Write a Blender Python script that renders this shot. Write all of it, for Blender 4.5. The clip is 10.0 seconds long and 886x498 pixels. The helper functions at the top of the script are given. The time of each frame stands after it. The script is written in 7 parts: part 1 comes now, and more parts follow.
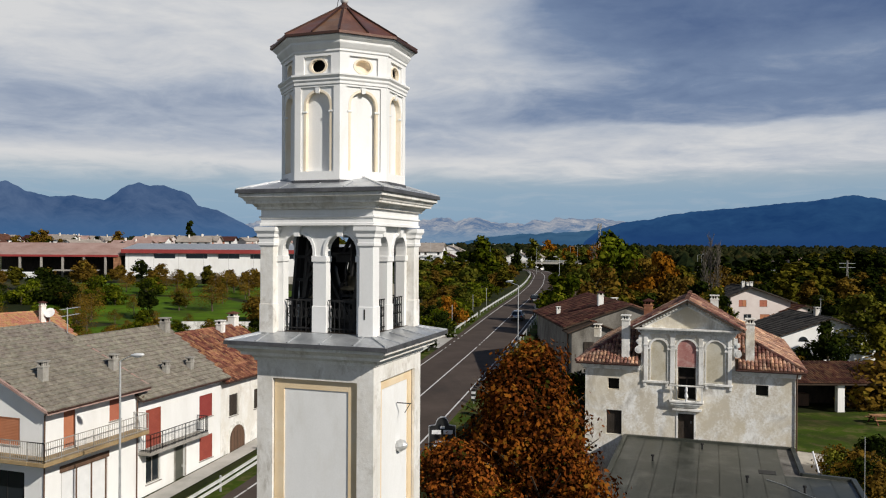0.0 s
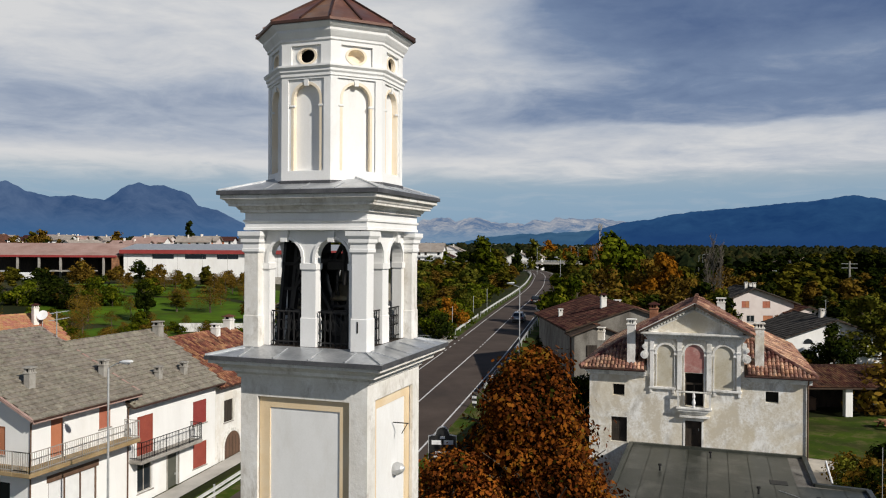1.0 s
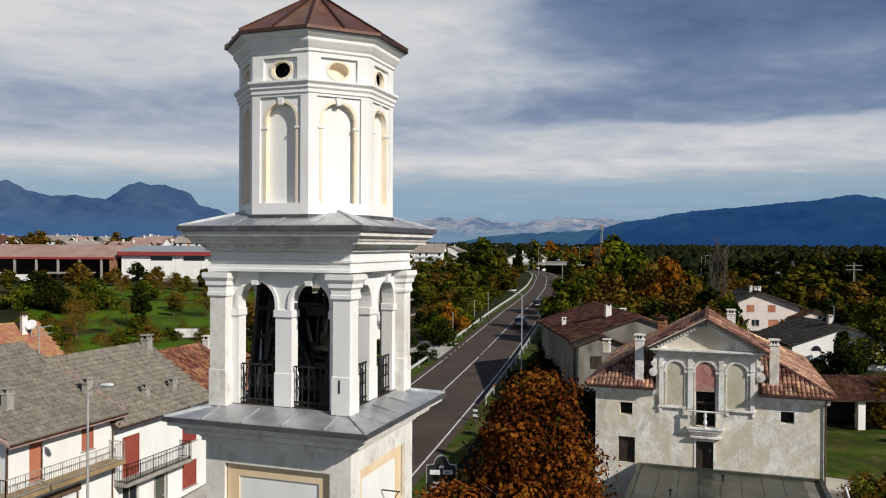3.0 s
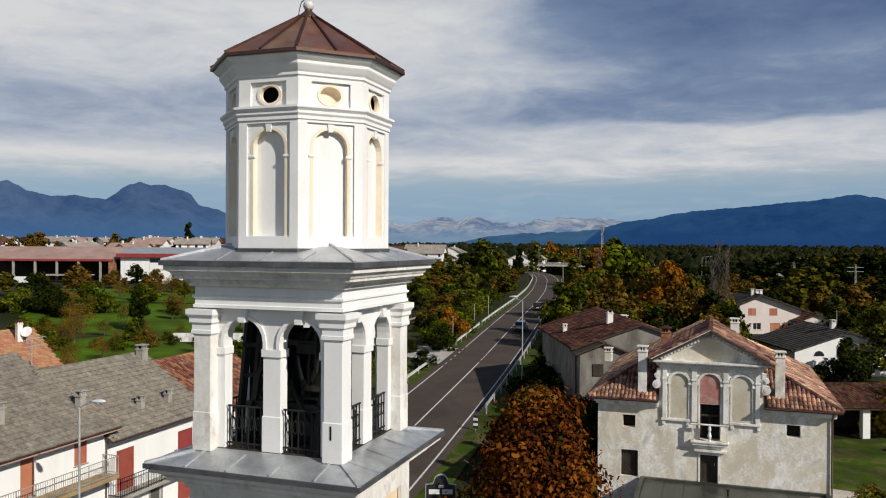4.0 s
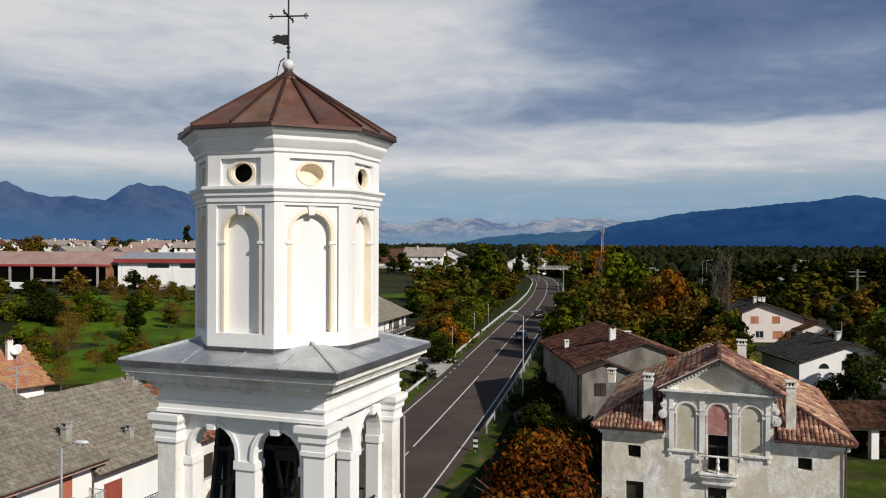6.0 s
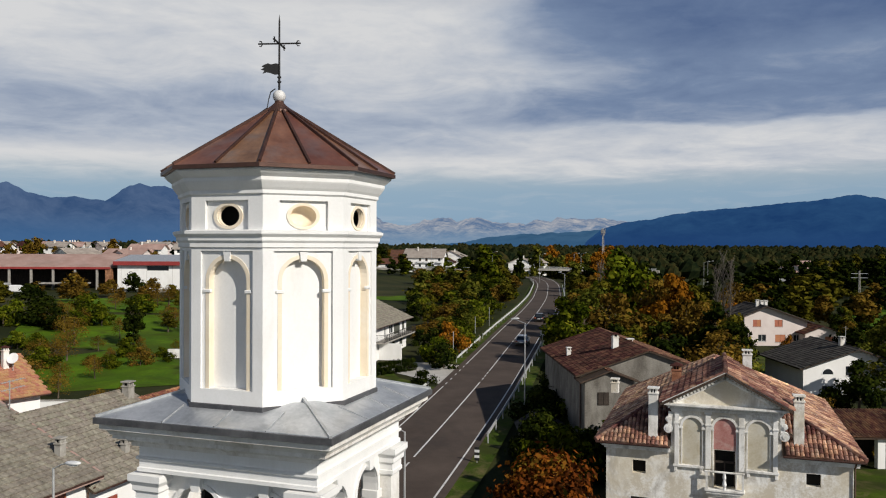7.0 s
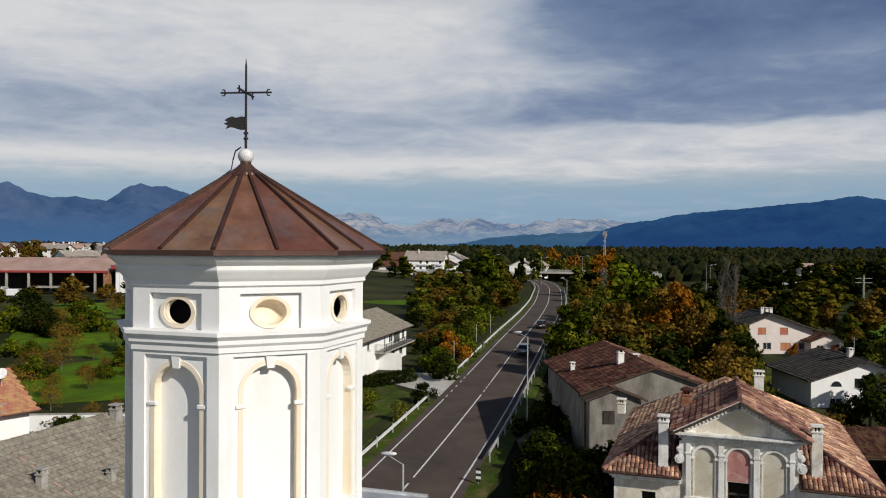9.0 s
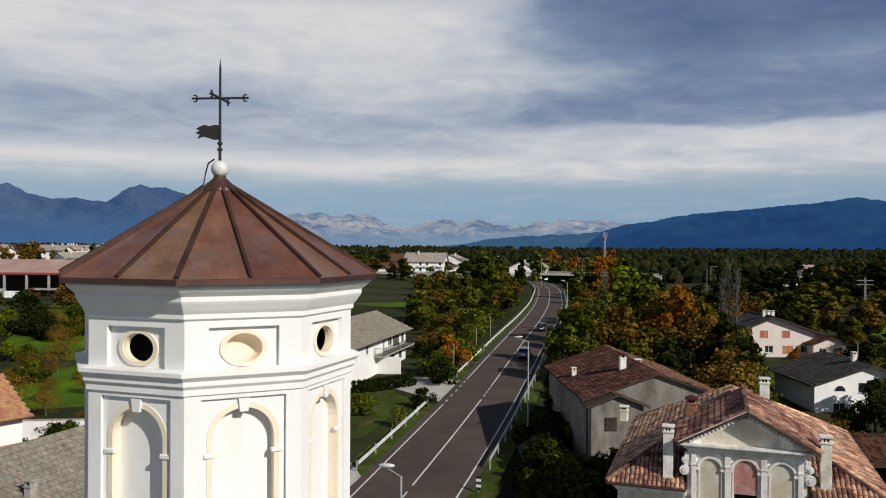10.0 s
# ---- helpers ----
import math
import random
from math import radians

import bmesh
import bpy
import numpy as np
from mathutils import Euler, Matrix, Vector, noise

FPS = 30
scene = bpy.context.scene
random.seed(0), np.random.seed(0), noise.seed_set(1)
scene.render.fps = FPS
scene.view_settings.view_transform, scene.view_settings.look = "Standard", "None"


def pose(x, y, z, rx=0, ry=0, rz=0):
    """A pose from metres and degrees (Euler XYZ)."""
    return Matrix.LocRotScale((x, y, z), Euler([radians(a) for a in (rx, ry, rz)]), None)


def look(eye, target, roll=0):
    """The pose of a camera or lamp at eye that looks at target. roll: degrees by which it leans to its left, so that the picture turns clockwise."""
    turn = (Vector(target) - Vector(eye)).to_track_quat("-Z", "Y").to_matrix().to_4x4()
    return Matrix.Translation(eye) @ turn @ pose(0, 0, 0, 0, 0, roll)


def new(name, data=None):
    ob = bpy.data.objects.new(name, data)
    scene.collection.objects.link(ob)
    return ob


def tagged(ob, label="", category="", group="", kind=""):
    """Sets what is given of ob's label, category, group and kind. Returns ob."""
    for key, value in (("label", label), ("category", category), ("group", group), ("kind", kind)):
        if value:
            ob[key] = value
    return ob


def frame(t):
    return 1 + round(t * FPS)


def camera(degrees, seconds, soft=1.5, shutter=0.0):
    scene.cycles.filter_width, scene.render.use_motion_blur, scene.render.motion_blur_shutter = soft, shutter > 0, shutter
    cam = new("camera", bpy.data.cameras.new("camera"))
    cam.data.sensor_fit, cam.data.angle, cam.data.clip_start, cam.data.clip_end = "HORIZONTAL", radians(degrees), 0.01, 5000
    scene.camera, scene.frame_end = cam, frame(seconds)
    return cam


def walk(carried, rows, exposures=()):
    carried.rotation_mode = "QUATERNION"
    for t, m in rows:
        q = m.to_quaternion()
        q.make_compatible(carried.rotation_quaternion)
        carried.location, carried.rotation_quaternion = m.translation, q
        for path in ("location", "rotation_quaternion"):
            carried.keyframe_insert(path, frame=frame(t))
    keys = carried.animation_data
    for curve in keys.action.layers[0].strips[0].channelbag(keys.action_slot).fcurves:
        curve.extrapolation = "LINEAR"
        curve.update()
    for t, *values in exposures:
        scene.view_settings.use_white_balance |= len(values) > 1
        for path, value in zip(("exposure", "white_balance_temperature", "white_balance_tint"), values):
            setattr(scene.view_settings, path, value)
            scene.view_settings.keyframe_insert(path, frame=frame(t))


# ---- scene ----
cam = camera(58.4, 10.0, soft=1.1)
PATH = [
    (0, (7.441, -15.23, 14.135), (6.794, -13.337, 14.127), 0.3),
    (0.5, (7.214, -14.597, 14.176), (6.567, -12.705, 14.168), 0.3),
    (1, (7.012, -13.986, 14.251), (6.365, -12.094, 14.243), 0.3),
    (1.5, (6.827, -13.409, 14.396), (6.179, -11.517, 14.387), 0.3),
    (2, (6.68, -12.93, 14.554), (6.031, -11.038, 14.545), 0.3),
    (2.5, (6.56, -12.492, 14.741), (5.911, -10.601, 14.731), 0.3),
    (4, (6.222, -11.38, 15.485), (5.572, -9.488, 15.475), 0.3),
    (4.5, (6.135, -11.057, 15.798), (5.486, -9.165, 15.789), 0.3),
    (5, (6.051, -10.747, 16.118), (5.401, -8.856, 16.109), 0.3),
    (5.5, (5.931, -10.393, 16.444), (5.282, -8.501, 16.435), 0.3),
    (7, (5.529, -9.323, 17.339), (4.879, -7.432, 17.33), 0.2),
    (7.5, (5.39, -8.94, 17.62), (4.74, -7.048, 17.612), 0.2),
    (8, (5.242, -8.503, 17.884), (4.591, -6.612, 17.876), 0.2),
    (8.5, (5.117, -8.084, 18.121), (4.465, -6.194, 18.113), 0.2),
    (9, (4.948, -7.61, 18.341), (4.296, -5.72, 18.333), 0.3),
    (9.5, (4.819, -7.156, 18.513), (4.167, -5.265, 18.506), 0.3),
    (10, (4.673, -6.731, 18.562), (4.021, -4.84, 18.557), 0.3),
]
walk(cam, [(t, look(eye, target, roll)) for t, eye, target, roll in PATH], [(0, 0.0, 6560, 10), (10, 0.0, 6560, 10)])

# ---- world and light ----
SUN_EL, SUN_AZ = radians(31), math.atan2(0.90, -0.435)
SUN_DIR = Vector((math.sin(SUN_AZ) * math.cos(SUN_EL), math.cos(SUN_AZ) * math.cos(SUN_EL), math.sin(SUN_EL)))
world = bpy.data.worlds.new("sky")
scene.world = world
world.use_nodes = True


class Tree:
    """Short way to write node trees."""

    def __init__(self, tree):
        self.t = tree
        self.t.nodes.clear()

    def n(self, kind, _set=None, **ins):
        nd = self.t.nodes.new(kind)
        for k, v in (_set or {}).items():
            setattr(nd, k, v)
        for k, v in ins.items():
            key = int(k[1:]) if k[0] == "i" and k[1:].isdigit() else k.replace("_", " ")
            sock = nd.inputs[key]
            if isinstance(v, bpy.types.NodeSocket):
                self.t.links.new(v, sock)
            else:
                sock.default_value = v
        return nd

    def math(self, op, a, b=0.0, clamp=False):
        return self.n("ShaderNodeMath", {"operation": op, "use_clamp": clamp}, i0=a, i1=b).outputs[0]

    def ramp(self, fac, stops):
        nd = self.n("ShaderNodeValToRGB", i0=fac)
        els = nd.color_ramp.elements
        while len(els) < len(stops):
            els.new(0.5)
        for e, (p, c) in zip(els, stops):
            e.position = p
            e.color = (*c, 1) if isinstance(c, tuple) else (c, c, c, 1)
        return nd.outputs[0]

    def mix(self, fac, a, b, mode="MIX"):
        nd = self.n("ShaderNodeMix", {"data_type": "RGBA", "blend_type": mode})
        for i, v in ((0, fac), (6, a), (7, b)):
            if isinstance(v, bpy.types.NodeSocket):
                self.t.links.new(v, nd.inputs[i])
            else:
                nd.inputs[i].default_value = v if i == 0 else ((*v, 1) if len(v) == 3 else v)
        return nd.outputs[2]


def build_sky():
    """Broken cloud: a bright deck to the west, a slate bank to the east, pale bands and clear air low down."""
    w = Tree(world.node_tree)
    sky = w.n("ShaderNodeTexSky", {"sky_type": "NISHITA", "sun_disc": False, "sun_elevation": SUN_EL, "sun_rotation": SUN_AZ, "altitude": 300.0})
    clear = w.n("ShaderNodeVectorMath", {"operation": "SCALE"}, i0=sky.outputs[0], Scale=0.05).outputs[0]
    co = w.n("ShaderNodeTexCoord").outputs["Generated"]
    x, y, z = w.n("ShaderNodeSeparateXYZ", i0=co).outputs
    zz = w.math("ADD", w.math("MAXIMUM", z, 0.0), 0.10)
    uv = w.n("ShaderNodeCombineXYZ", X=w.math("DIVIDE", x, zz), Y=w.math("DIVIDE", y, zz), Z=0.0).outputs[0]

    def cloud_noise(scale, detail, rough, dist):
        return w.math("SUBTRACT", w.n("ShaderNodeTexNoise", Vector=uv, Scale=scale, Detail=detail, Roughness=rough, Distortion=dist).outputs[0], 0.5)

    big = cloud_noise(0.75, 8.0, 0.55, 0.4)
    mid = cloud_noise(1.9, 9.0, 0.6, 0.6)
    fine = cloud_noise(5.0, 8.0, 0.62, 0.4)
    wide = cloud_noise(0.33, 3.0, 0.5, 0.0)
    # fitted to the camera's view: how far right of its aim, and how high, both blurred by the clouds' own shapes
    across = w.math("ADD", w.math("MULTIPLY", x, 0.9462), w.math("MULTIPLY", y, 0.3235))
    across = w.math("ADD", across, w.math("ADD", w.math("MULTIPLY", big, 0.45), w.math("MULTIPLY", wide, 0.25)))
    high = w.math("ADD", z, w.math("ADD", w.math("MULTIPLY", big, 0.045), w.math("MULTIPLY", mid, 0.03)))
    west_deck = w.ramp(high, [(0.075, 0.88), (0.100, 0.96), (0.125, 0.66), (0.17, 0.62), (0.21, 0.84), (0.27, 0.93), (0.33, 0.80)])
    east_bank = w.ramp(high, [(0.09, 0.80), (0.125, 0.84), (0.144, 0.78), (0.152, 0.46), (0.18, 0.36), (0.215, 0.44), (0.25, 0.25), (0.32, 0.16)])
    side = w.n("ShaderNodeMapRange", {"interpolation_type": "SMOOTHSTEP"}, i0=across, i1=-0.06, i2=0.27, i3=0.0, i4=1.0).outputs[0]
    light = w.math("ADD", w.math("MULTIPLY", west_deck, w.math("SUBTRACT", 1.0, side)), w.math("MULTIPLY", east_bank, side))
    light = w.math("ADD", light, w.math("ADD", w.math("MULTIPLY", mid, 0.50), w.math("ADD", w.math("MULTIPLY", fine, 0.22), w.math("MULTIPLY", big, 0.30))))
    cloud = w.ramp(light, [(0.16, (0.095, 0.15, 0.285)), (0.42, (0.19, 0.26, 0.40)), (0.66, (0.42, 0.475, 0.57)), (0.92, (0.69, 0.70, 0.715))])
    low = w.ramp(z, [(0.0, (0.36, 0.46, 0.58)), (0.03, (0.25, 0.41, 0.60)), (0.065, (0.30, 0.445, 0.60)), (0.095, (0.46, 0.54, 0.61))])
    air = w.mix(0.80, clear, low)
    air = w.mix(w.ramp(mid, [(0.0, 0.0), (0.3, 0.35)]), air, (0.52, 0.56, 0.61))
    cover = w.n("ShaderNodeMapRange", {"interpolation_type": "SMOOTHSTEP"}, i0=high, i1=0.072, i2=0.105, i3=0.0, i4=1.0).outputs[0]
    col = w.mix(cover, air, cloud)
    # Sky overhead darkened, out of view, to weaken the fill light below
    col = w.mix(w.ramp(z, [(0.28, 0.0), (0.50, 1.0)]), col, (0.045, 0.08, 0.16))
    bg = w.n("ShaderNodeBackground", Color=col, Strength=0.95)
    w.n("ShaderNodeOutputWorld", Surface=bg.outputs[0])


build_sky()
sun = bpy.data.lights.new("sun", "SUN")
sun.energy, sun.angle, sun.color = 4.25, radians(0.55), (1.0, 0.952, 0.875)
new("sun", sun).matrix_world = look(SUN_DIR * 100, (0, 0, 0))
scene.view_settings.exposure = 0.0


# ---- materials ----
def material(name, a, b, scale=1.5, fine=18.0, rough=0.85, bump=0.15, metal=0.0, vary=0.0, island=0.0, stain=None, stain_scale=0.5, stain_amt=0.5, streak=1.0, rough_var=0.1, lo=0.36, hi=0.64, stain2=None):
    """Two tones at two scales, fine relief, and stains with a shape of their own."""
    m = bpy.data.materials.new(name)
    m.use_nodes = True
    w = Tree(m.node_tree)
    pos = w.n("ShaderNodeNewGeometry").outputs["Position"]
    if streak != 1.0:
        pos2 = w.n("ShaderNodeMapping", Vector=pos, Scale=(1, 1, streak)).outputs[0]
    else:
        pos2 = pos
    n1 = w.n("ShaderNodeTexNoise", Vector=pos2, Scale=scale, Detail=6.0, Roughness=0.6).outputs[0]
    n2 = w.n("ShaderNodeTexNoise", Vector=pos, Scale=fine, Detail=4.0, Roughness=0.65).outputs[0]
    f = w.math("ADD", w.math("MULTIPLY", n1, 0.7), w.math("MULTIPLY", n2, 0.3))
    col = w.ramp(f, [(lo, a), (hi, b)])
    if stain:
        n3 = w.n("ShaderNodeTexNoise", Vector=pos2, Scale=stain_scale, Detail=8.0, Roughness=0.7, Distortion=0.4).outputs[0]
        col = w.mix(w.math("MULTIPLY", w.ramp(n3, [(0.5, 0.0), (0.66, 1.0)]), stain_amt), col, stain)
    if stain2:
        n4 = w.n("ShaderNodeTexNoise", Vector=pos, Scale=stain_scale * 0.45, Detail=7.0, Roughness=0.65, Distortion=0.8).outputs[0]
        col = w.mix(w.math("MULTIPLY", w.ramp(n4, [(0.48, 0.0), (0.60, 1.0)]), 0.6), col, stain2)
    if vary:
        r = w.n("ShaderNodeObjectInfo").outputs["Random"]
        hsv = w.n("ShaderNodeHueSaturation", Color=col, Value=w.math("ADD", w.math("MULTIPLY", r, 2 * vary), 1 - vary), Hue=w.math("ADD", w.math("MULTIPLY", r, 0.03), 0.485))
        col = hsv.outputs[0]
    if island:
        r = w.n("ShaderNodeNewGeometry").outputs["Random Per Island"]
        hsv = w.n("ShaderNodeHueSaturation", Color=col, Value=w.math("ADD", w.math("MULTIPLY", r, 2 * island), 1 - island), Hue=w.math("ADD", w.math("MULTIPLY", r, 0.05), 0.475))
        col = hsv.outputs[0]
    p = w.n("ShaderNodeBsdfPrincipled", Base_Color=col, Metallic=metal, Specular_IOR_Level=0.12 if rough >= 0.8 and not metal else 0.5,
            Roughness=w.math("ADD", w.math("MULTIPLY", n1, 2 * rough_var), rough - rough_var))
    if bump:
        p_in = w.n("ShaderNodeBump", Strength=bump, Distance=0.02, Height=f).outputs[0]
        w.t.links.new(p_in, p.inputs["Normal"])
    w.n("ShaderNodeOutputMaterial", Surface=p.outputs[0])
    return m


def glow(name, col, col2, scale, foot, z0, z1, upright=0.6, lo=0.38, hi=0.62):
    """Far hills that glow by themselves: two tones paint lit and shaded gullies, and paler blue towards the foot,
    between heights z0 and z1, paints haze.
    """
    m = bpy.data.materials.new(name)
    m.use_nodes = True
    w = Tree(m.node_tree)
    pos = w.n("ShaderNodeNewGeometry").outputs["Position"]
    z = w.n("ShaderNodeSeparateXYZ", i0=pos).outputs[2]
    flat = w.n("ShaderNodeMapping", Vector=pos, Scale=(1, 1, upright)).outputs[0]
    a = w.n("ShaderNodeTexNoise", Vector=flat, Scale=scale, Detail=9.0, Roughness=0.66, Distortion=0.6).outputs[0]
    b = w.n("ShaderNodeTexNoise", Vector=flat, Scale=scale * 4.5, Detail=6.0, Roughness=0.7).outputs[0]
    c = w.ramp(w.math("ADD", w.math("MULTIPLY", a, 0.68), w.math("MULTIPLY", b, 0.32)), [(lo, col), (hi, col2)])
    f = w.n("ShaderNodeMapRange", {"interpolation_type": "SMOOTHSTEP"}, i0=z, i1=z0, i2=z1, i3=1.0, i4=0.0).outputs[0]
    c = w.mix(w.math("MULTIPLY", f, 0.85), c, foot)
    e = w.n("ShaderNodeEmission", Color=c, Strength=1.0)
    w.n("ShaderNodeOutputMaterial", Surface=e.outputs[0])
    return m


M = {}
M["plaster"] = material("tower_plaster", (0.77, 0.765, 0.745), (0.86, 0.855, 0.84), 1.2, 30, 0.9, 0.12, stain=(0.62, 0.59, 0.53), stain_scale=1.3, stain_amt=0.28, streak=0.4)
M["plaster_old"] = material("old_plaster", (0.66, 0.63, 0.575), (0.85, 0.835, 0.80), 2.4, 14, 0.92, 1.0, stain=(0.37, 0.32, 0.255), stain_scale=3.4, stain_amt=0.6, streak=0.6, stain2=(0.72, 0.69, 0.63))
M["cream"] = material("cream_paint", (0.72, 0.55, 0.34), (0.80, 0.64, 0.43), 2.0, 25, 0.9, 0.1, stain=(0.80, 0.70, 0.55), stain_scale=1.1, stain_amt=0.4)
M["cream_light"] = material("pale_cream_paint", (0.78, 0.66, 0.49), (0.85, 0.75, 0.60), 2.0, 25, 0.9, 0.1, stain=(0.85, 0.79, 0.70), stain_scale=1.6, stain_amt=0.5)
M["lead_edge"] = material("dark_lead_edge", (0.06, 0.06, 0.065), (0.14, 0.14, 0.145), 3, 25, 0.55, 0.1, metal=0.3)
M["lead"] = material("lead_sheet", (0.36, 0.38, 0.40), (0.60, 0.61, 0.62), 2.2, 20, 0.36, 0.1, metal=0.5, stain=(0.16, 0.17, 0.18), stain_scale=1.5, stain_amt=0.45)
# Grey patches paint in the sky's sheen, on top of real weathering
M["copper"] = material("copper_sheet", (0.17, 0.078, 0.048), (0.40, 0.195, 0.118), 1.5, 14, 0.32, 0.12, metal=0.45, vary=0.22, stain=(0.23, 0.225, 0.225), stain_scale=1.1, stain_amt=0.55, stain2=(0.22, 0.085, 0.046))
M["copper_dark"] = material("copper_seam", (0.06, 0.03, 0.022), (0.11, 0.055, 0.04), 3, 20, 0.5, 0.1, metal=0.5)
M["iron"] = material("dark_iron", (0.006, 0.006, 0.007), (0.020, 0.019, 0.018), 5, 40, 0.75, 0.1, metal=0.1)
M["bronze"] = material("bell_bronze", (0.05, 0.045, 0.035), (0.10, 0.09, 0.06), 4, 30, 0.4, 0.1, metal=0.8)
M["ball"] = material("pale_metal_ball", (0.50, 0.49, 0.47), (0.75, 0.74, 0.72), 12, 50, 0.6, 0.1)
M["white_wall"] = material("white_wall", (0.80, 0.79, 0.765), (0.88, 0.875, 0.85), 0.8, 20, 0.92, 0.1, stain=(0.66, 0.63, 0.56), stain_scale=0.45, stain_amt=0.3, streak=0.35)
M["worn_wall"] = material("worn_wall", (0.70, 0.67, 0.61), (0.88, 0.87, 0.84), 1.1, 14, 0.93, 0.4, stain=(0.30, 0.26, 0.20), stain_scale=0.8, stain_amt=0.75, stain2=(0.66, 0.60, 0.50), streak=0.4)
M["villa_wall"] = material("weathered_villa_wall", (0.62, 0.56, 0.455), (0.90, 0.885, 0.84), 0.9, 9, 0.93, 0.5, stain=(0.34, 0.30, 0.24), stain_scale=0.9, stain_amt=0.75, streak=0.6, lo=0.42, hi=0.55, stain2=(0.64, 0.56, 0.41))
M["villa_stone"] = material("villa_stone", (0.66, 0.635, 0.575), (0.90, 0.89, 0.86), 1.6, 15, 0.9, 0.3, stain=(0.26, 0.24, 0.20), stain_scale=1.7, stain_amt=0.6, streak=0.5)
# Wall colour lowered to carry the farmhouse's shade; the stains are its own
M["shade_dimmed_wall"] = material("shade_dimmed_wall", (0.115, 0.104, 0.088), (0.27, 0.255, 0.225), 0.9, 12, 0.93, 0.4, stain=(0.075, 0.068, 0.060), stain_scale=0.6, stain_amt=0.6, streak=0.45)
M["pink_wall"] = material("pale_pink_wall", (0.66, 0.57, 0.53), (0.74, 0.66, 0.62), 0.7, 16, 0.92, 0.1)
M["fresco_red"] = material("faded_red_fresco", (0.36, 0.15, 0.13), (0.52, 0.28, 0.25), 1.4, 10, 0.93, 0.2, stain=(0.55, 0.45, 0.40), stain_scale=1.8, stain_amt=0.5)
M["fresco_ochre"] = material("faded_ochre_fresco", (0.46, 0.40, 0.28), (0.62, 0.58, 0.48), 1.4, 10, 0.93, 0.2, stain=(0.60, 0.58, 0.52), stain_scale=1.3, stain_amt=0.6)
M["tile_red"] = material("clay_tile", (0.125, 0.042, 0.027), (0.33, 0.145, 0.092), 1.6, 12, 0.9, 0.2, island=0.5, vary=0.5, stain=(0.07, 0.048, 0.038), stain_scale=1.4, stain_amt=0.75)
M["tile_light"] = material("pale_clay_tile", (0.15, 0.058, 0.040), (0.47, 0.25, 0.175), 1.0, 12, 0.9, 0.2, island=0.55, vary=0.5, stain=(0.56, 0.44, 0.36), stain_scale=1.6, stain_amt=0.55, stain2=(0.085, 0.045, 0.034))
M["tile_dark"] = material("dark_clay_tile", (0.06, 0.027, 0.019), (0.15, 0.064, 0.042), 1.0, 12, 0.9, 0.2, island=0.45, vary=0.45, stain=(0.05, 0.04, 0.032), stain_scale=0.6, stain_amt=0.6)
M["tile_mid"] = material("weathered_clay_tile", (0.062, 0.030, 0.021), (0.19, 0.088, 0.060), 1.0, 12, 0.9, 0.2, island=0.55, vary=0.5, stain=(0.040, 0.032, 0.027), stain_scale=0.7, stain_amt=0.75)
M["band_red"] = material("red_eaves_band", (0.24, 0.028, 0.026), (0.34, 0.045, 0.04), 0.4, 8, 0.7, 0.05)
M["roof_faded"] = material("faded_sheet_roof", (0.32, 0.20, 0.165), (0.46, 0.32, 0.275), 0.25, 4, 0.85, 0.1, stain=(0.25, 0.19, 0.165), stain_scale=0.15, stain_amt=0.5)
M["roof_grey_far"] = material("grey_brown_roof", (0.26, 0.22, 0.19), (0.40, 0.35, 0.30), 0.4, 5, 0.9, 0.2)
M["tile_black"] = material("blackish_tile", (0.035, 0.032, 0.03), (0.085, 0.078, 0.07), 1.2, 12, 0.85, 0.2, island=0.3)
M["tile_orange"] = material("orange_tile", (0.40, 0.195, 0.105), (0.49, 0.26, 0.15), 1.2, 12, 0.88, 0.2, island=0.08, vary=0.06)
M["tile_grey"] = material("grey_cement_tile", (0.18, 0.157, 0.124), (0.325, 0.29, 0.237), 3.2, 14, 0.92, 0.3, island=0.06, vary=0.06, stain=(0.11, 0.10, 0.08), stain_scale=1.5, stain_amt=0.5)
M["under"] = material("roof_boarding", (0.05, 0.035, 0.028), (0.10, 0.07, 0.05), 3, 20, 0.9, 0.2)
M["shutter_brown"] = material("brown_shutter", (0.40, 0.145, 0.065), (0.47, 0.185, 0.095), 2, 30, 0.7, 0.1, vary=0.12)
M["shutter_red"] = material("dark_red_shutter", (0.24, 0.045, 0.028), (0.31, 0.07, 0.042), 2, 30, 0.7, 0.1, vary=0.1)
# Dark wood colour; also painted on back walls in place of deep shade
M["shutter_dark"] = material("dark_wood_and_shade_fill", (0.028, 0.024, 0.02), (0.07, 0.055, 0.045), 3, 30, 0.8, 0.3, streak=0.3)
M["wood"] = material("brown_wood", (0.08, 0.045, 0.028), (0.16, 0.09, 0.055), 3, 25, 0.75, 0.2, streak=0.3)
M["green_door"] = material("green_grey_door", (0.06, 0.065, 0.05), (0.10, 0.10, 0.08), 2, 25, 0.7, 0.1)
M["concrete"] = material("concrete", (0.28, 0.26, 0.23), (0.42, 0.40, 0.36), 1.5, 20, 0.92, 0.3, stain=(0.16, 0.14, 0.11), stain_scale=1.0, stain_amt=0.5)
M["slab_edge"] = material("balcony_slab", (0.28, 0.19, 0.09), (0.40, 0.30, 0.17), 1.5, 20, 0.92, 0.3, stain=(0.12, 0.09, 0.06), stain_scale=1.0, stain_amt=0.5)
M["roofing_felt"] = material("grey_roofing_felt", (0.026, 0.030, 0.023), (0.066, 0.069, 0.055), 0.6, 12, 0.42, 0.15, stain=(0.15, 0.148, 0.125), stain_scale=0.45, stain_amt=0.5, rough_var=0.2)
